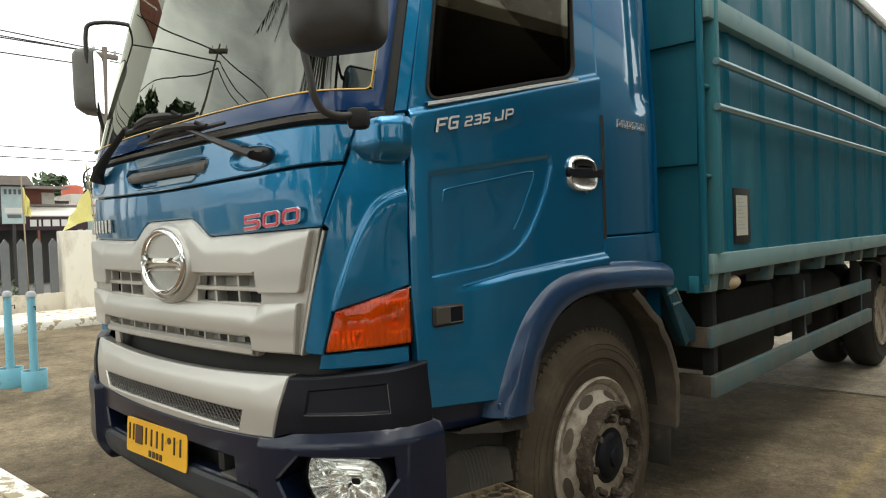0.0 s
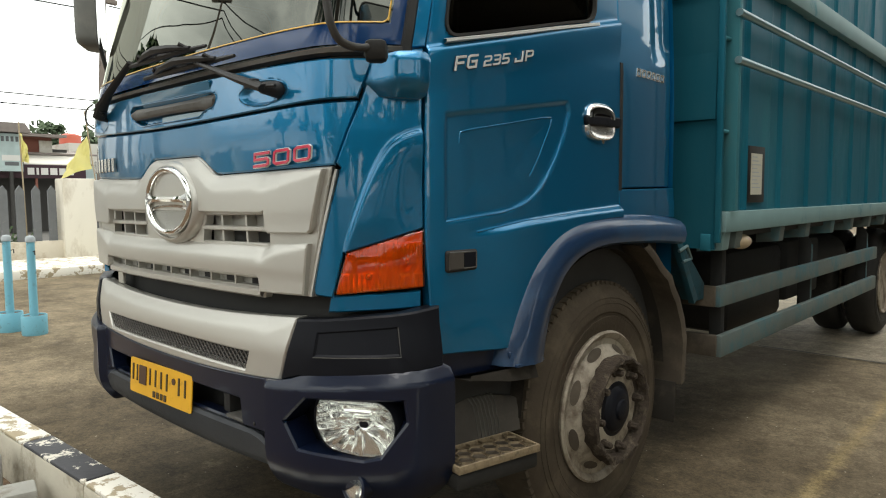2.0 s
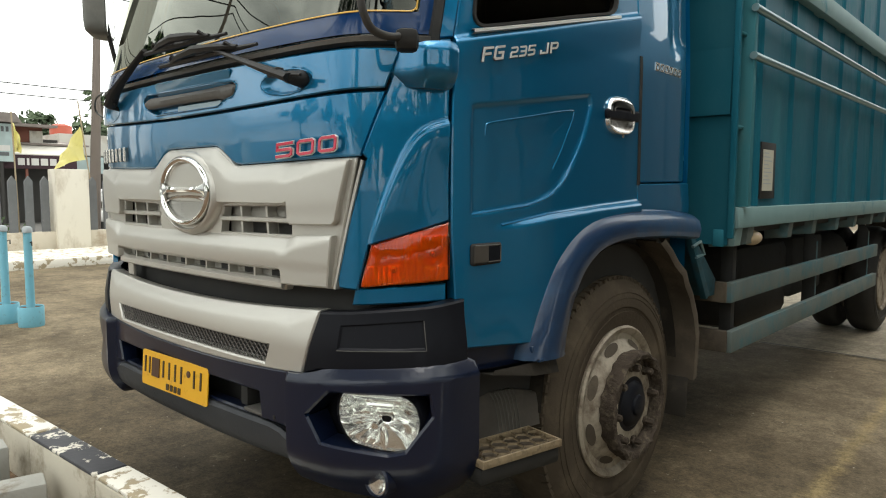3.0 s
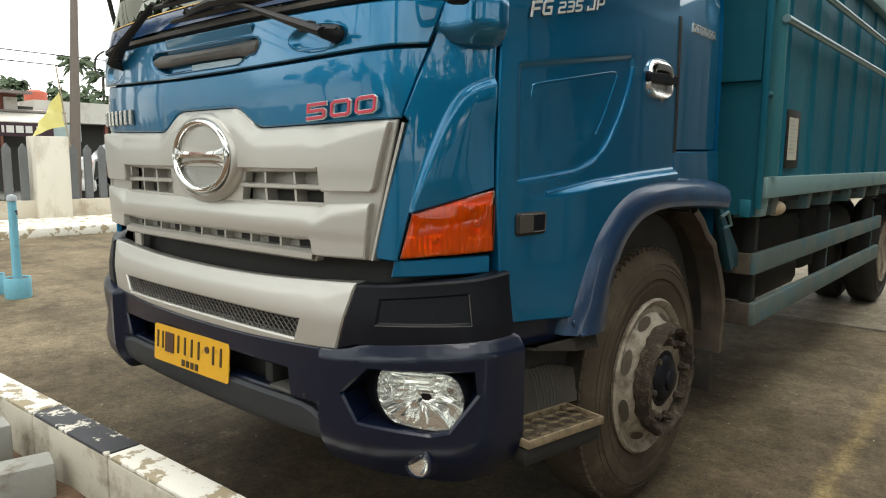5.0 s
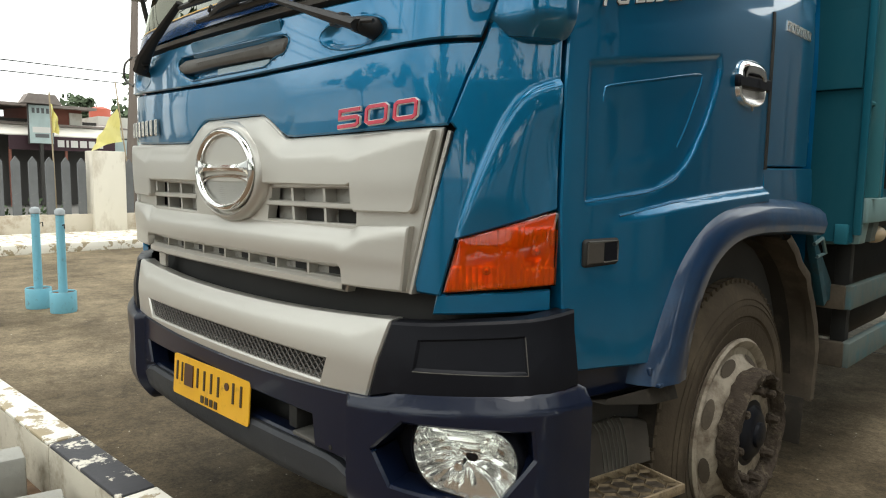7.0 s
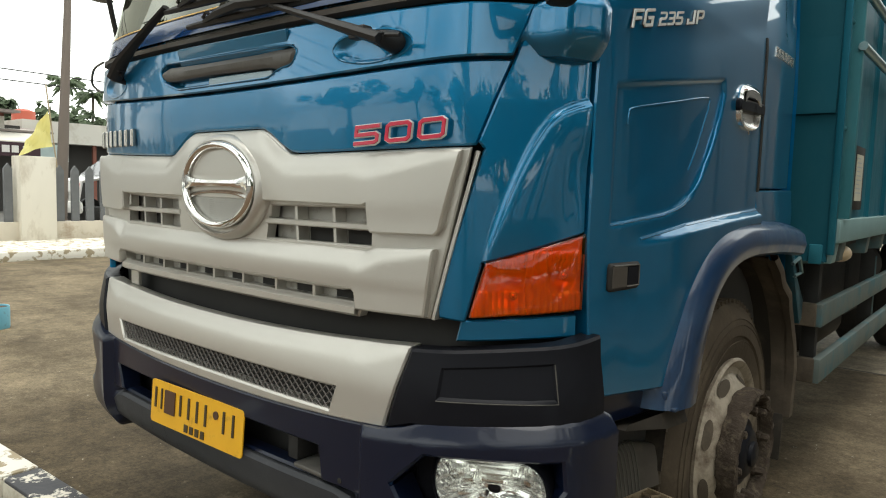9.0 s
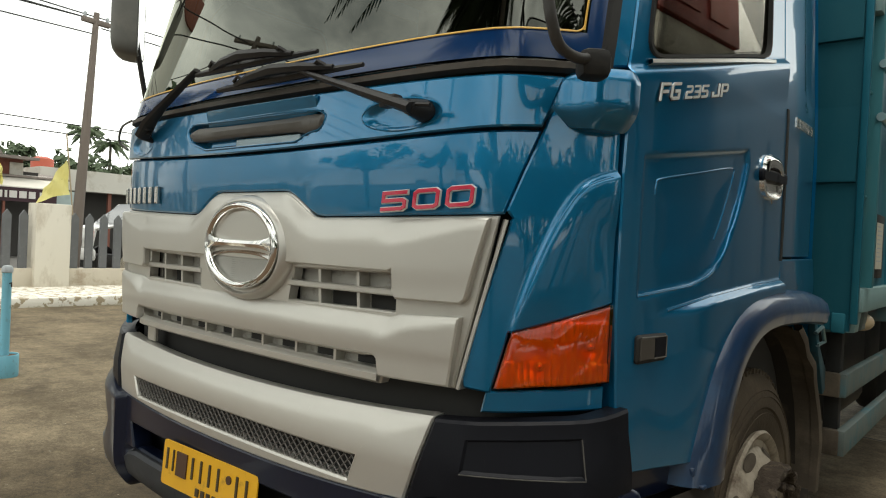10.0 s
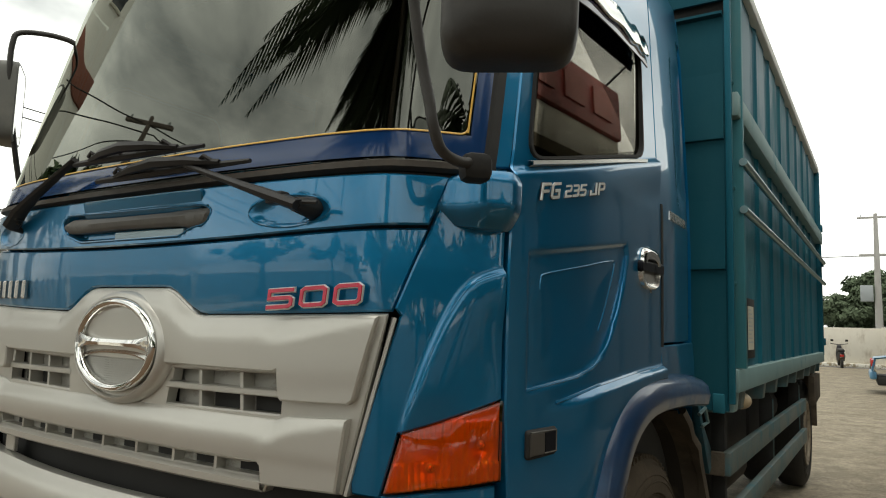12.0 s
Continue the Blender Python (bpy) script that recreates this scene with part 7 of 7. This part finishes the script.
flag((-12.45, 4.42, 0.15), 2.9, (0, -0.32, 0), [(0, -0.30, 2.40), (-0.05, -0.62, 1.88), (0.05, -0.82, 1.55), (0.02, -0.22, 1.75)], "limp yellow flag on a leaning stick")
flag((-12.5, 2.98, 0.15), 2.6, (0, -0.05, 0), [(0, -0.04, 2.40), (-0.03, 0.10, 2.1), (0.03, 0.08, 1.82), (0.0, -0.02, 1.85)], "small yellow flag hanging on a stick")

# shop with an awning and a plain banner
shop = thing("shop_building", "low brown-red shop with a pale awning and a dark banner", "building", (0, 0, 0))
part("wall", box((-31, 2.0, 0), (-27.4, 8.6, 3.2)), SHOPDARK, shop)
part("upper_wall", box((-31, 6.2, 2.9), (-27.2, 8.0, 3.75)), BRICKRED, shop, "brown-red upper wall")
part("wall_panel", box((-27.25, 7.55, 2.95), (-27.15, 8.0, 3.5)), PALEWALL, shop)
part("roof", prism([(-32, 3.80), (-26.4, 3.60), (-26.4, 3.70), (-32, 4.15)], 4.4, 8.3, "y"), ROOFTILE, shop, "dark sloping roof")
part("roof", prism([(-32, 3.3), (-26.9, 2.95), (-26.9, 3.02), (-32, 3.55)], 0.5, 9.6, "y"), ROOFTILE, shop)
part("awning", prism([(-27.4, 3.02), (-25.9, 2.52), (-25.9, 2.56), (-27.4, 3.08)], 3.0, 8.9, "y"), AWNING, shop, "pale sheet awning")
ban = part("banner", box((-25.92, 5.2, 2.02), (-25.88, 8.75, 2.52)), MAROON, shop, "dark maroon banner with plain pale bars")
y = 6.75
for w in (0.22, 0.08, 0.24, 0.24, 0.22, 0.0, 0.14):
    if w:
        part("banner_bar", box((-25.88, y, 2.15), (-25.865, y + w, 2.40)), OFFWHITE, ban, smooth=False)
    y += w + 0.07
for y in (3.2, 5.2, 7.0, 8.6):
    part("post", box((-26.0, y, 0), (-25.9, y + 0.08, 2.1)), BRICKRED, shop)
sign = thing("shop_sign", "framed pale poster board under a small tiled roof", "sign", (-25.6, 6.15, 0))
part("post", box((-0.06, -0.05, 0), (0.06, 0.05, 2.3)), SHOPDARK, sign)
part("frame", box((-0.06, -0.40, 2.22), (0.06, 0.40, 3.62), 0.01), SHOPDARK, sign)
part("poster", box((0.06, -0.37, 2.25), (0.075, 0.37, 3.58)), POSTERBLUE, sign)
part("poster_patch", box((0.075, -0.28, 2.62), (0.082, 0.28, 2.82)), OFFWHITE, sign, smooth=False)
part("poster_patch", box((0.075, -0.20, 2.45), (0.082, 0.24, 2.58)), FENCEGREY, sign, smooth=False)
for i in range(4):
    part("poster_bar", box((0.075, -0.28 + 0.15 * i, 3.30), (0.082, -0.19 + 0.15 * i, 3.48)), FENCEGREY, sign, smooth=False)
part("roof", prism([(-0.62, 3.62), (0.62, 3.62), (0.42, 3.95), (-0.42, 3.95)], -0.35, 0.35, "x"), ROOFTILE, sign)
hall = thing("hall_building", "long pale hall with a flat zinc roof", "building", (0, 0, 0))
part("fascia", box((-36, 9.2, 2.72), (-29.0, 26, 3.60)), PALEWALL, hall)
part("wall", box((-36, 9.4, 0), (-30.0, 26, 2.75)), SHOPDARK, hall)
for y in (9.9, 12.0, 14.2):
    part("post", box((-29.3, y, 0), (-29.15, y + 0.14, 2.75)), BRICKRED, hall)
part("poster", box((-28.95, 9.4, 1.95), (-28.9, 10.9, 2.65)), POSTERBLUE, hall)
part("roof_tank", lathe([(3.55, 0.45), (4.1, 0.45), (4.2, 0.2), (4.2, 0.0)], 16, "z"), DISH, hall, "red roof tank").location = (-31.5, 10.1, 0)
for i, (x, y, h, s) in enumerate(((-46, 15.5, 6.4, 3.0), (-50, 21.0, 6.4, 3.4), (-44, 24, 5.2, 2.6))):
    tree("tree", "distant round green tree behind the roofs", (x, y, 0), h, s, 20 + i, 1800, "distant trees", 0.3, FARLEAF)
palm("coconut_palm", "tall distant coconut palm", (-60, 22.6, 0), 9.2, (0.3, 0.3), 22, 2.0, 0.50, 0.09, 31, "distant palms")
palm("coconut_palm", "tall distant coconut palm", (-61, 25.4, 0), 8.6, (-0.2, 0.2), 22, 2.1, 0.52, 0.09, 37, "distant palms")
road = mesh_object("road", grid_plane(-25.5, -12.6, -60, 80, 0.004, 8, 30, 0.0), ASPHALT)
tagged(road, "dusty grey asphalt street", "road", kind="structure")
bush = bmesh.new()
rnd = random.Random(9)
for _ in range(1400):
    q = Vector((-12.75 + rnd.gauss(0, 0.14), rnd.uniform(0.9, 3.3), 0.1 + abs(rnd.gauss(0, 0.22))))
    n = Vector((rnd.gauss(0, 1), rnd.gauss(0, 1), 0.6)).normalized()
    a = n.orthogonal().normalized() * rnd.uniform(0.03, 0.07)
    b = n.cross(a) * 0.5
    bush.faces.new([bush.verts.new(q + v) for v in (-a, b, a, -b)])
tagged(mesh_object("hedge", bush, LEAF, smooth=False), "low green weeds behind the fence", "plants", kind="stuff")

# ---------------------------------------------------------------- far end of the yard
ew = thing("end_wall", "streaked white boundary wall", "wall", kind="structure")
part("wall", box((-14, 38, -0.02), (18, 38.2, 1.88), 0.01), PLASTER, ew)
for x in np.arange(-13.5, 18, 3.0):
    part("pier", box((float(x), 37.93, -0.02), (float(x) + 0.3, 38.0, 1.93), 0.01), PLASTER, ew)
part("plinth", box((-14, 37.75, -0.02), (18, 38, 0.16), 0.02), WHITEWASH, ew)
tree("tree", "dense dark green tree behind the white wall", (3.2, 43, 0), 5.0, 3.2, 51, 13000, "trees behind the wall", 0.17, FARLEAF)
tree("tree", "dense dark green tree behind the white wall", (0.4, 42, 0), 3.6, 2.0, 52, 8000, "trees behind the wall", 0.17, FARLEAF)
tree("tree", "dense dark green tree behind the white wall", (8.5, 44, 0), 7.0, 4.0, 53, 13000, "trees behind the wall", 0.17, FARLEAF)
for i, (x, y, h, s_) in enumerate(((2.2, 41.8, 4.3, 2.6), (4.4, 42.2, 4.8, 2.9), (6.8, 42.0, 4.5, 2.9), (0.0, 43.5, 3.6, 2.0))):
    tree("tree", "dense dark green tree behind the white wall", (x, y, 0), h, s_, 60 + i, 7000, "trees behind the wall", 0.16, FARLEAF)
ep = utility_pole((1.42, 38.9, 0), (0, 0, radians(90)), 7.6, CONCPOLE, 0.20, "grey concrete utility pole behind the white wall")
part("second_crossarm", box((-0.05, -0.75, 5.45), (0.05, 0.75, 5.58), 0.01), CONCPOLE, ep)
part("meter_box", box((-0.2, 0.2, 3.2), (0.2, 0.75, 4.0), 0.02), CAPGREY, ep)
tagged(cable("overhead_cable", (1.42, 38.9, 5.5), (-40, 39.5, 5.6), 0.25, 0.02), "black overhead cable from the concrete pole", "cable", "yard cables")


def motorbike(at, rot):
    m = thing("motorbike", "dark parked scooter seen from behind", "motorbike", at)
    m.rotation_euler = (radians(6), 0, rot)
    for y in (-0.62, 0.62):
        w = part("wheel", lathe([(-0.05, 0.2), (-0.05, 0.26), (0, 0.28), (0.05, 0.26), (0.05, 0.2)], 24), RUBBER, m)
        w.location = (0, y, 0.28)
    rings = [[(x * k, y, z0 + (z1 - z0) * t) for x, t in ((-0.14, 0), (-0.17, 0.5), (-0.1, 1), (0.1, 1), (0.17, 0.5), (0.14, 0))] for y, z0, z1, k in ((-0.75, 0.55, 0.78, 0.6), (-0.4, 0.35, 0.85, 1.0), (0.1, 0.28, 0.62, 0.9), (0.35, 0.3, 0.95, 0.9), (0.55, 0.5, 1.0, 0.7))]
    part("body", loft(rings), BLACKP, m)
    part("seat", box((-0.14, -0.6, 0.78), (0.14, 0.1, 0.90), 0.05), RUBBER, m)
    part("tail_lamp", box((-0.08, -0.80, 0.60), (0.08, -0.74, 0.70), 0.01), TAILRED, m)
    part("handlebar", tube([(-0.36, 0.35, 1.08), (-0.1, 0.45, 1.02), (0.1, 0.45, 1.02), (0.36, 0.35, 1.08)], 0.016, 8), RUBBER, m)
    part("plate", box((-0.11, -0.79, 0.44), (0.11, -0.775, 0.56)), INK, m)
    for x in (-0.3, 0.3):
        part("mirror", box((x - 0.06, 0.30, 1.18), (x + 0.06, 0.33, 1.28), 0.012), RUBBER, m)


motorbike((-0.16, 36.2, 0), radians(8))


def car(at, rot, paint, label, tall=1.0):
    c = thing("car", label, "car", at)
    c.scale = (1, 1, tall)
    c.rotation_euler = (0, 0, rot)
    half = [(-2.05, 0.42), (-2.12, 0.62), (-2.05, 0.90), (-1.55, 0.97), (-0.95, 1.36), (0.25, 1.40), (0.95, 0.98), (1.85, 0.86), (2.08, 0.62), (2.05, 0.36)]
    rings = []
    for y, k, inset in ((-0.80, 0.0, 0.10), (-0.84, 0.0, 0.0), (-0.70, 1.0, 0.0), (0.70, 1.0, 0.0), (0.84, 0.0, 0.0), (0.80, 0.0, 0.10)):
        row = []
        for x, z in half:
            zz = z if z < 1.0 or k else 0.98
            row.append((x * (1 - inset * 0.2), y, zz - inset * 0.3 * (z > 0.5)))
        rings.append(row)
    part("body", loft(rings), paint, c)
    part("floor", box((-2.0, -0.8, 0.22), (2.0, 0.8, 0.45), 0.04), RUBBER, c)
    for y in (-0.775, 0.775):
        part("side_window", prism([(-1.40, 1.0), (-0.92, 1.30), (0.22, 1.34), (0.78, 1.0)], y - 0.01, y + 0.01, "y"), CARGLASS, c)
    part("rear_window", prism([(-1.56, 1.0), (-1.00, 1.345), (-0.97, 1.36), (-1.54, 1.02)], -0.6, 0.6, "y"), CARGLASS, c)
    for y in (-0.68, 0.62):
        part("tail_lamp", box((-2.125, y - 0.08, 0.68), (-2.03, y + 0.14, 0.86), 0.02), TAILRED, c)
    part("number_plate", box((-2.135, -0.22, 0.60), (-2.12, 0.22, 0.72)), INK, c)
    part("bumper", box((-2.16, -0.8, 0.36), (-2.0, 0.8, 0.56), 0.05), paint, c)
    for x in (-1.3, 1.3):
        for y in (-0.74, 0.74):
            w = new("wheel")
            w.parent = c
            w.location = (x, y, 0.30)
            part("tyre", lathe([(-0.09, 0.18), (-0.09, 0.27), (-0.07, 0.30), (0.07, 0.30), (0.09, 0.27), (0.09, 0.18)], 28, "y"), RUBBER, w)
            part("rim", lathe([(-0.092, 0.19), (-0.08, 0.1), (-0.085, 0.0)], 20, "y"), DULLCHROME, w)


car((3.45, 20.4, 0), radians(2), CARBLUE, "light blue parked saloon car")
car((-15.2, 7.6, 0), radians(88), VANWHITE, "white van parked behind the picket fence", 1.38)

# ---------------------------------------------------------------- showroom beside the truck (seen mirrored in the door glass and paint)
show = thing("showroom_building", "showroom with a red fascia over a pale band and dark glass", "building", (3.65, 0, 0))
part("canopy_edge", box((0.0, 2.4, 3.6), (0.25, 7.3, 4.0), 0.015), PALEWALL, show, "pale painted canopy edge")
part("canopy", box((0.25, 2.4, 3.62), (6.0, 7.3, 3.98)), SHOPDARK, show, "dark canopy underside")
red = part("red_fascia", box((-0.06, 2.4, 4.0), (0.12, 7.3, 4.66), 0.02), SIGNRED, show, "red fascia with plain pale bars")
for i in range(6):
    part("fascia_bar", box((-0.085, 2.7 + 0.75 * i, 4.16), (-0.06, 3.2 + 0.75 * i, 4.50)), SIGNPALE, red, smooth=False)
part("parapet", box((0.12, 2.4, 3.98), (6.0, 7.25, 4.60), 0.02), PALEWALL, show)
for i in range(4):
    part("sign_lamp", tube([(0.0, 2.9 + 1.35 * i, 4.64), (-0.35, 2.9 + 1.35 * i, 4.86), (-0.50, 2.9 + 1.35 * i, 4.84), (-0.56, 2.9 + 1.35 * i, 4.78)], 0.014, 6), CABLE, show)
part("glass_front", box((2.6, 2.4, 2.3), (2.7, 7.3, 3.62)), CARGLASS, show, "dark shop glass")
# wall added out of view so the door mirrors something paler
part("door_bounce_wall", box((2.58, 2.4, 0.1), (2.7, 7.3, 2.3), 0.01), BLOCKGREY, show, "unseen grey wall added to brighten the door's reflection")
for y in np.arange(2.5, 7.3, 1.6):
    part("mullion", box((2.50, float(y), 0.0), (2.60, float(y) + 0.1, 3.62)), FENCEGREY, show)
# unseen wings and shutters, added to darken what the cab reflects
part("unseen_high_wing", box((0.75, 20.0, 4.0), (6.0, 30.0, 6.8), 0.02), SHOPDARK, show)
part("unseen_low_wing", box((0.75, 7.35, 0), (6.0, 30.0, 4.0), 0.02), SHOPDARK, show, "unseen dark wing added to darken the cab's reflections")
for y in np.arange(7.6, 29.0, 2.2):
    part("shutter", box((0.70, float(y), 0.1), (0.75, float(y) + 1.9, 3.4), 0.01), SHOPDARK, show)
part("unseen_end_wing", box((-1.2, 30.05, 0), (6.0, 34.0, 6.2), 0.02), SHOPDARK, show, "unseen dark wing added to darken the rear quarter's reflection")
part("rear_wall", box((6.0, 2.4, 0), (6.2, 7.3, 4.6)), PALEWALL, show)
part("floor_slab", box((0.2, 2.4, -0.02), (6.0, 7.3, 0.12), 0.02), ASPHALT, show)

# ---------------------------------------------------------------- in front of the truck (seen mirrored in the glass and paint)
palm("palm_tree", "palm with long drooping fronds beside the planter", (3.0, -4.3, 0.0), 7.1, (-3.0, 0.75), 38, 3.1, 0.95, 0.075, 5, "", ((161, 1.52), (167, 1.48), (156, 1.38), (190, 1.05), (195, 1), (203, 1.12), (211, 1.12), (205, 1), (215, 1), (235, 1), (255, 1), (275, 1), (295, 1), (315, 1), (335, 1), (355, 1), (15, 1), (35, 1), (50, 1), (65, 1), (85, 1)), 2.3)
# two palms added out of view to darken the pillar's reflection
palm("palm_tree", "unseen palm with a dense crown, added to darken the pillar's reflection", (8.2, -2.4, 0.0), 6.9, (-0.8, 0.3), 34, 3.0, 0.9, 0.08, 8, "yard palms", (), 1.6)
palm("palm_tree", "unseen palm with a dense crown, added to darken the pillar's reflection", (8.6, 1.2, 0.0), 6.5, (-0.5, 0.2), 36, 3.0, 0.9, 0.09, 9, "yard palms", (), 1.6)
utility_pole((-13.2, -5.8, 0), (0, radians(3), radians(60)), 9.6, POLE, 0.16, "grey utility pole across the planter")
for i, tgt in enumerate(((-15.97, 0.5, 8.8), (-15.97, -0.5, 8.2), (-30, 2, 8.0), (-4, -17.5, 8.8), (-8, -22, 7.6), (-13.5, -40, 8.8))):
    tagged(cable("overhead_cable", (-12.9, -5.7, 9.45 - 0.2 * (i % 3)), tgt, 0.12, 0.02), "black overhead cable across the planter", "cable", "planter cables")
for i, (x, y, h, s) in enumerate(((-24, -7.5, 9.5, 4.0), (-12.2, -3.0, 8.8, 1.6), (-15, -19, 6.4, 3.4), (-9, -24, 6.8, 3.6), (-2.5, -25, 5.6, 3.4), (4.5, -24, 6.8, 3.6), (12, -22, 7.4, 3.8), (4, -15, 6.4, 3.4))):
    tree("tree", "leafy green roadside tree", (x, y, 0), h, s, 70 + i, 2200, "roadside trees", 0.22)

for i, (x, y, h, s_) in enumerate(((6.4, -6.4, 3.3, 2.2), (7.8, -4.0, 3.0, 2.3), (9.2, -1.8, 3.4, 2.4), (5.6, -9.4, 3.6, 2.4), (10.6, 0.4, 3.2, 2.3), (10.4, -6.6, 4.2, 2.8))):
    tree("tree", "low leafy green tree beside the planter", (x, y, 0), h, s_, 90 + i, 2600, "low trees beside the planter", 0.16)

# tall pale building across the road (seen mirrored in the windscreen's far edge)
tall = thing("roadside_building", "tall pale building with a red band", "building", (-16, 0, 0))
part("wall", box((-5, -2.75, 0), (0, 2.0, 16.5), 0.03), WHITEWALL, tall)
part("red_band", box((-0.5, -2.8, 9.2), (0.12, 2.0, 10.1), 0.02), BRICKRED, tall)
part("roof_edge", box((-5.1, -2.85, 16.5), (0.1, 2.1, 16.8), 0.02), PALEWALL, tall)
for z in (1.2, 4.6, 12.2):
    for y in (-2.2, -0.4):
        wi = part("window", box((-0.05, y, z), (0.03, y + 1.1, z + 1.5), 0.01), CARGLASS, tall)
        part("sill", box((-0.02, y - 0.08, z - 0.1), (0.10, y + 1.18, z), 0.01), PALEWALL, wi)
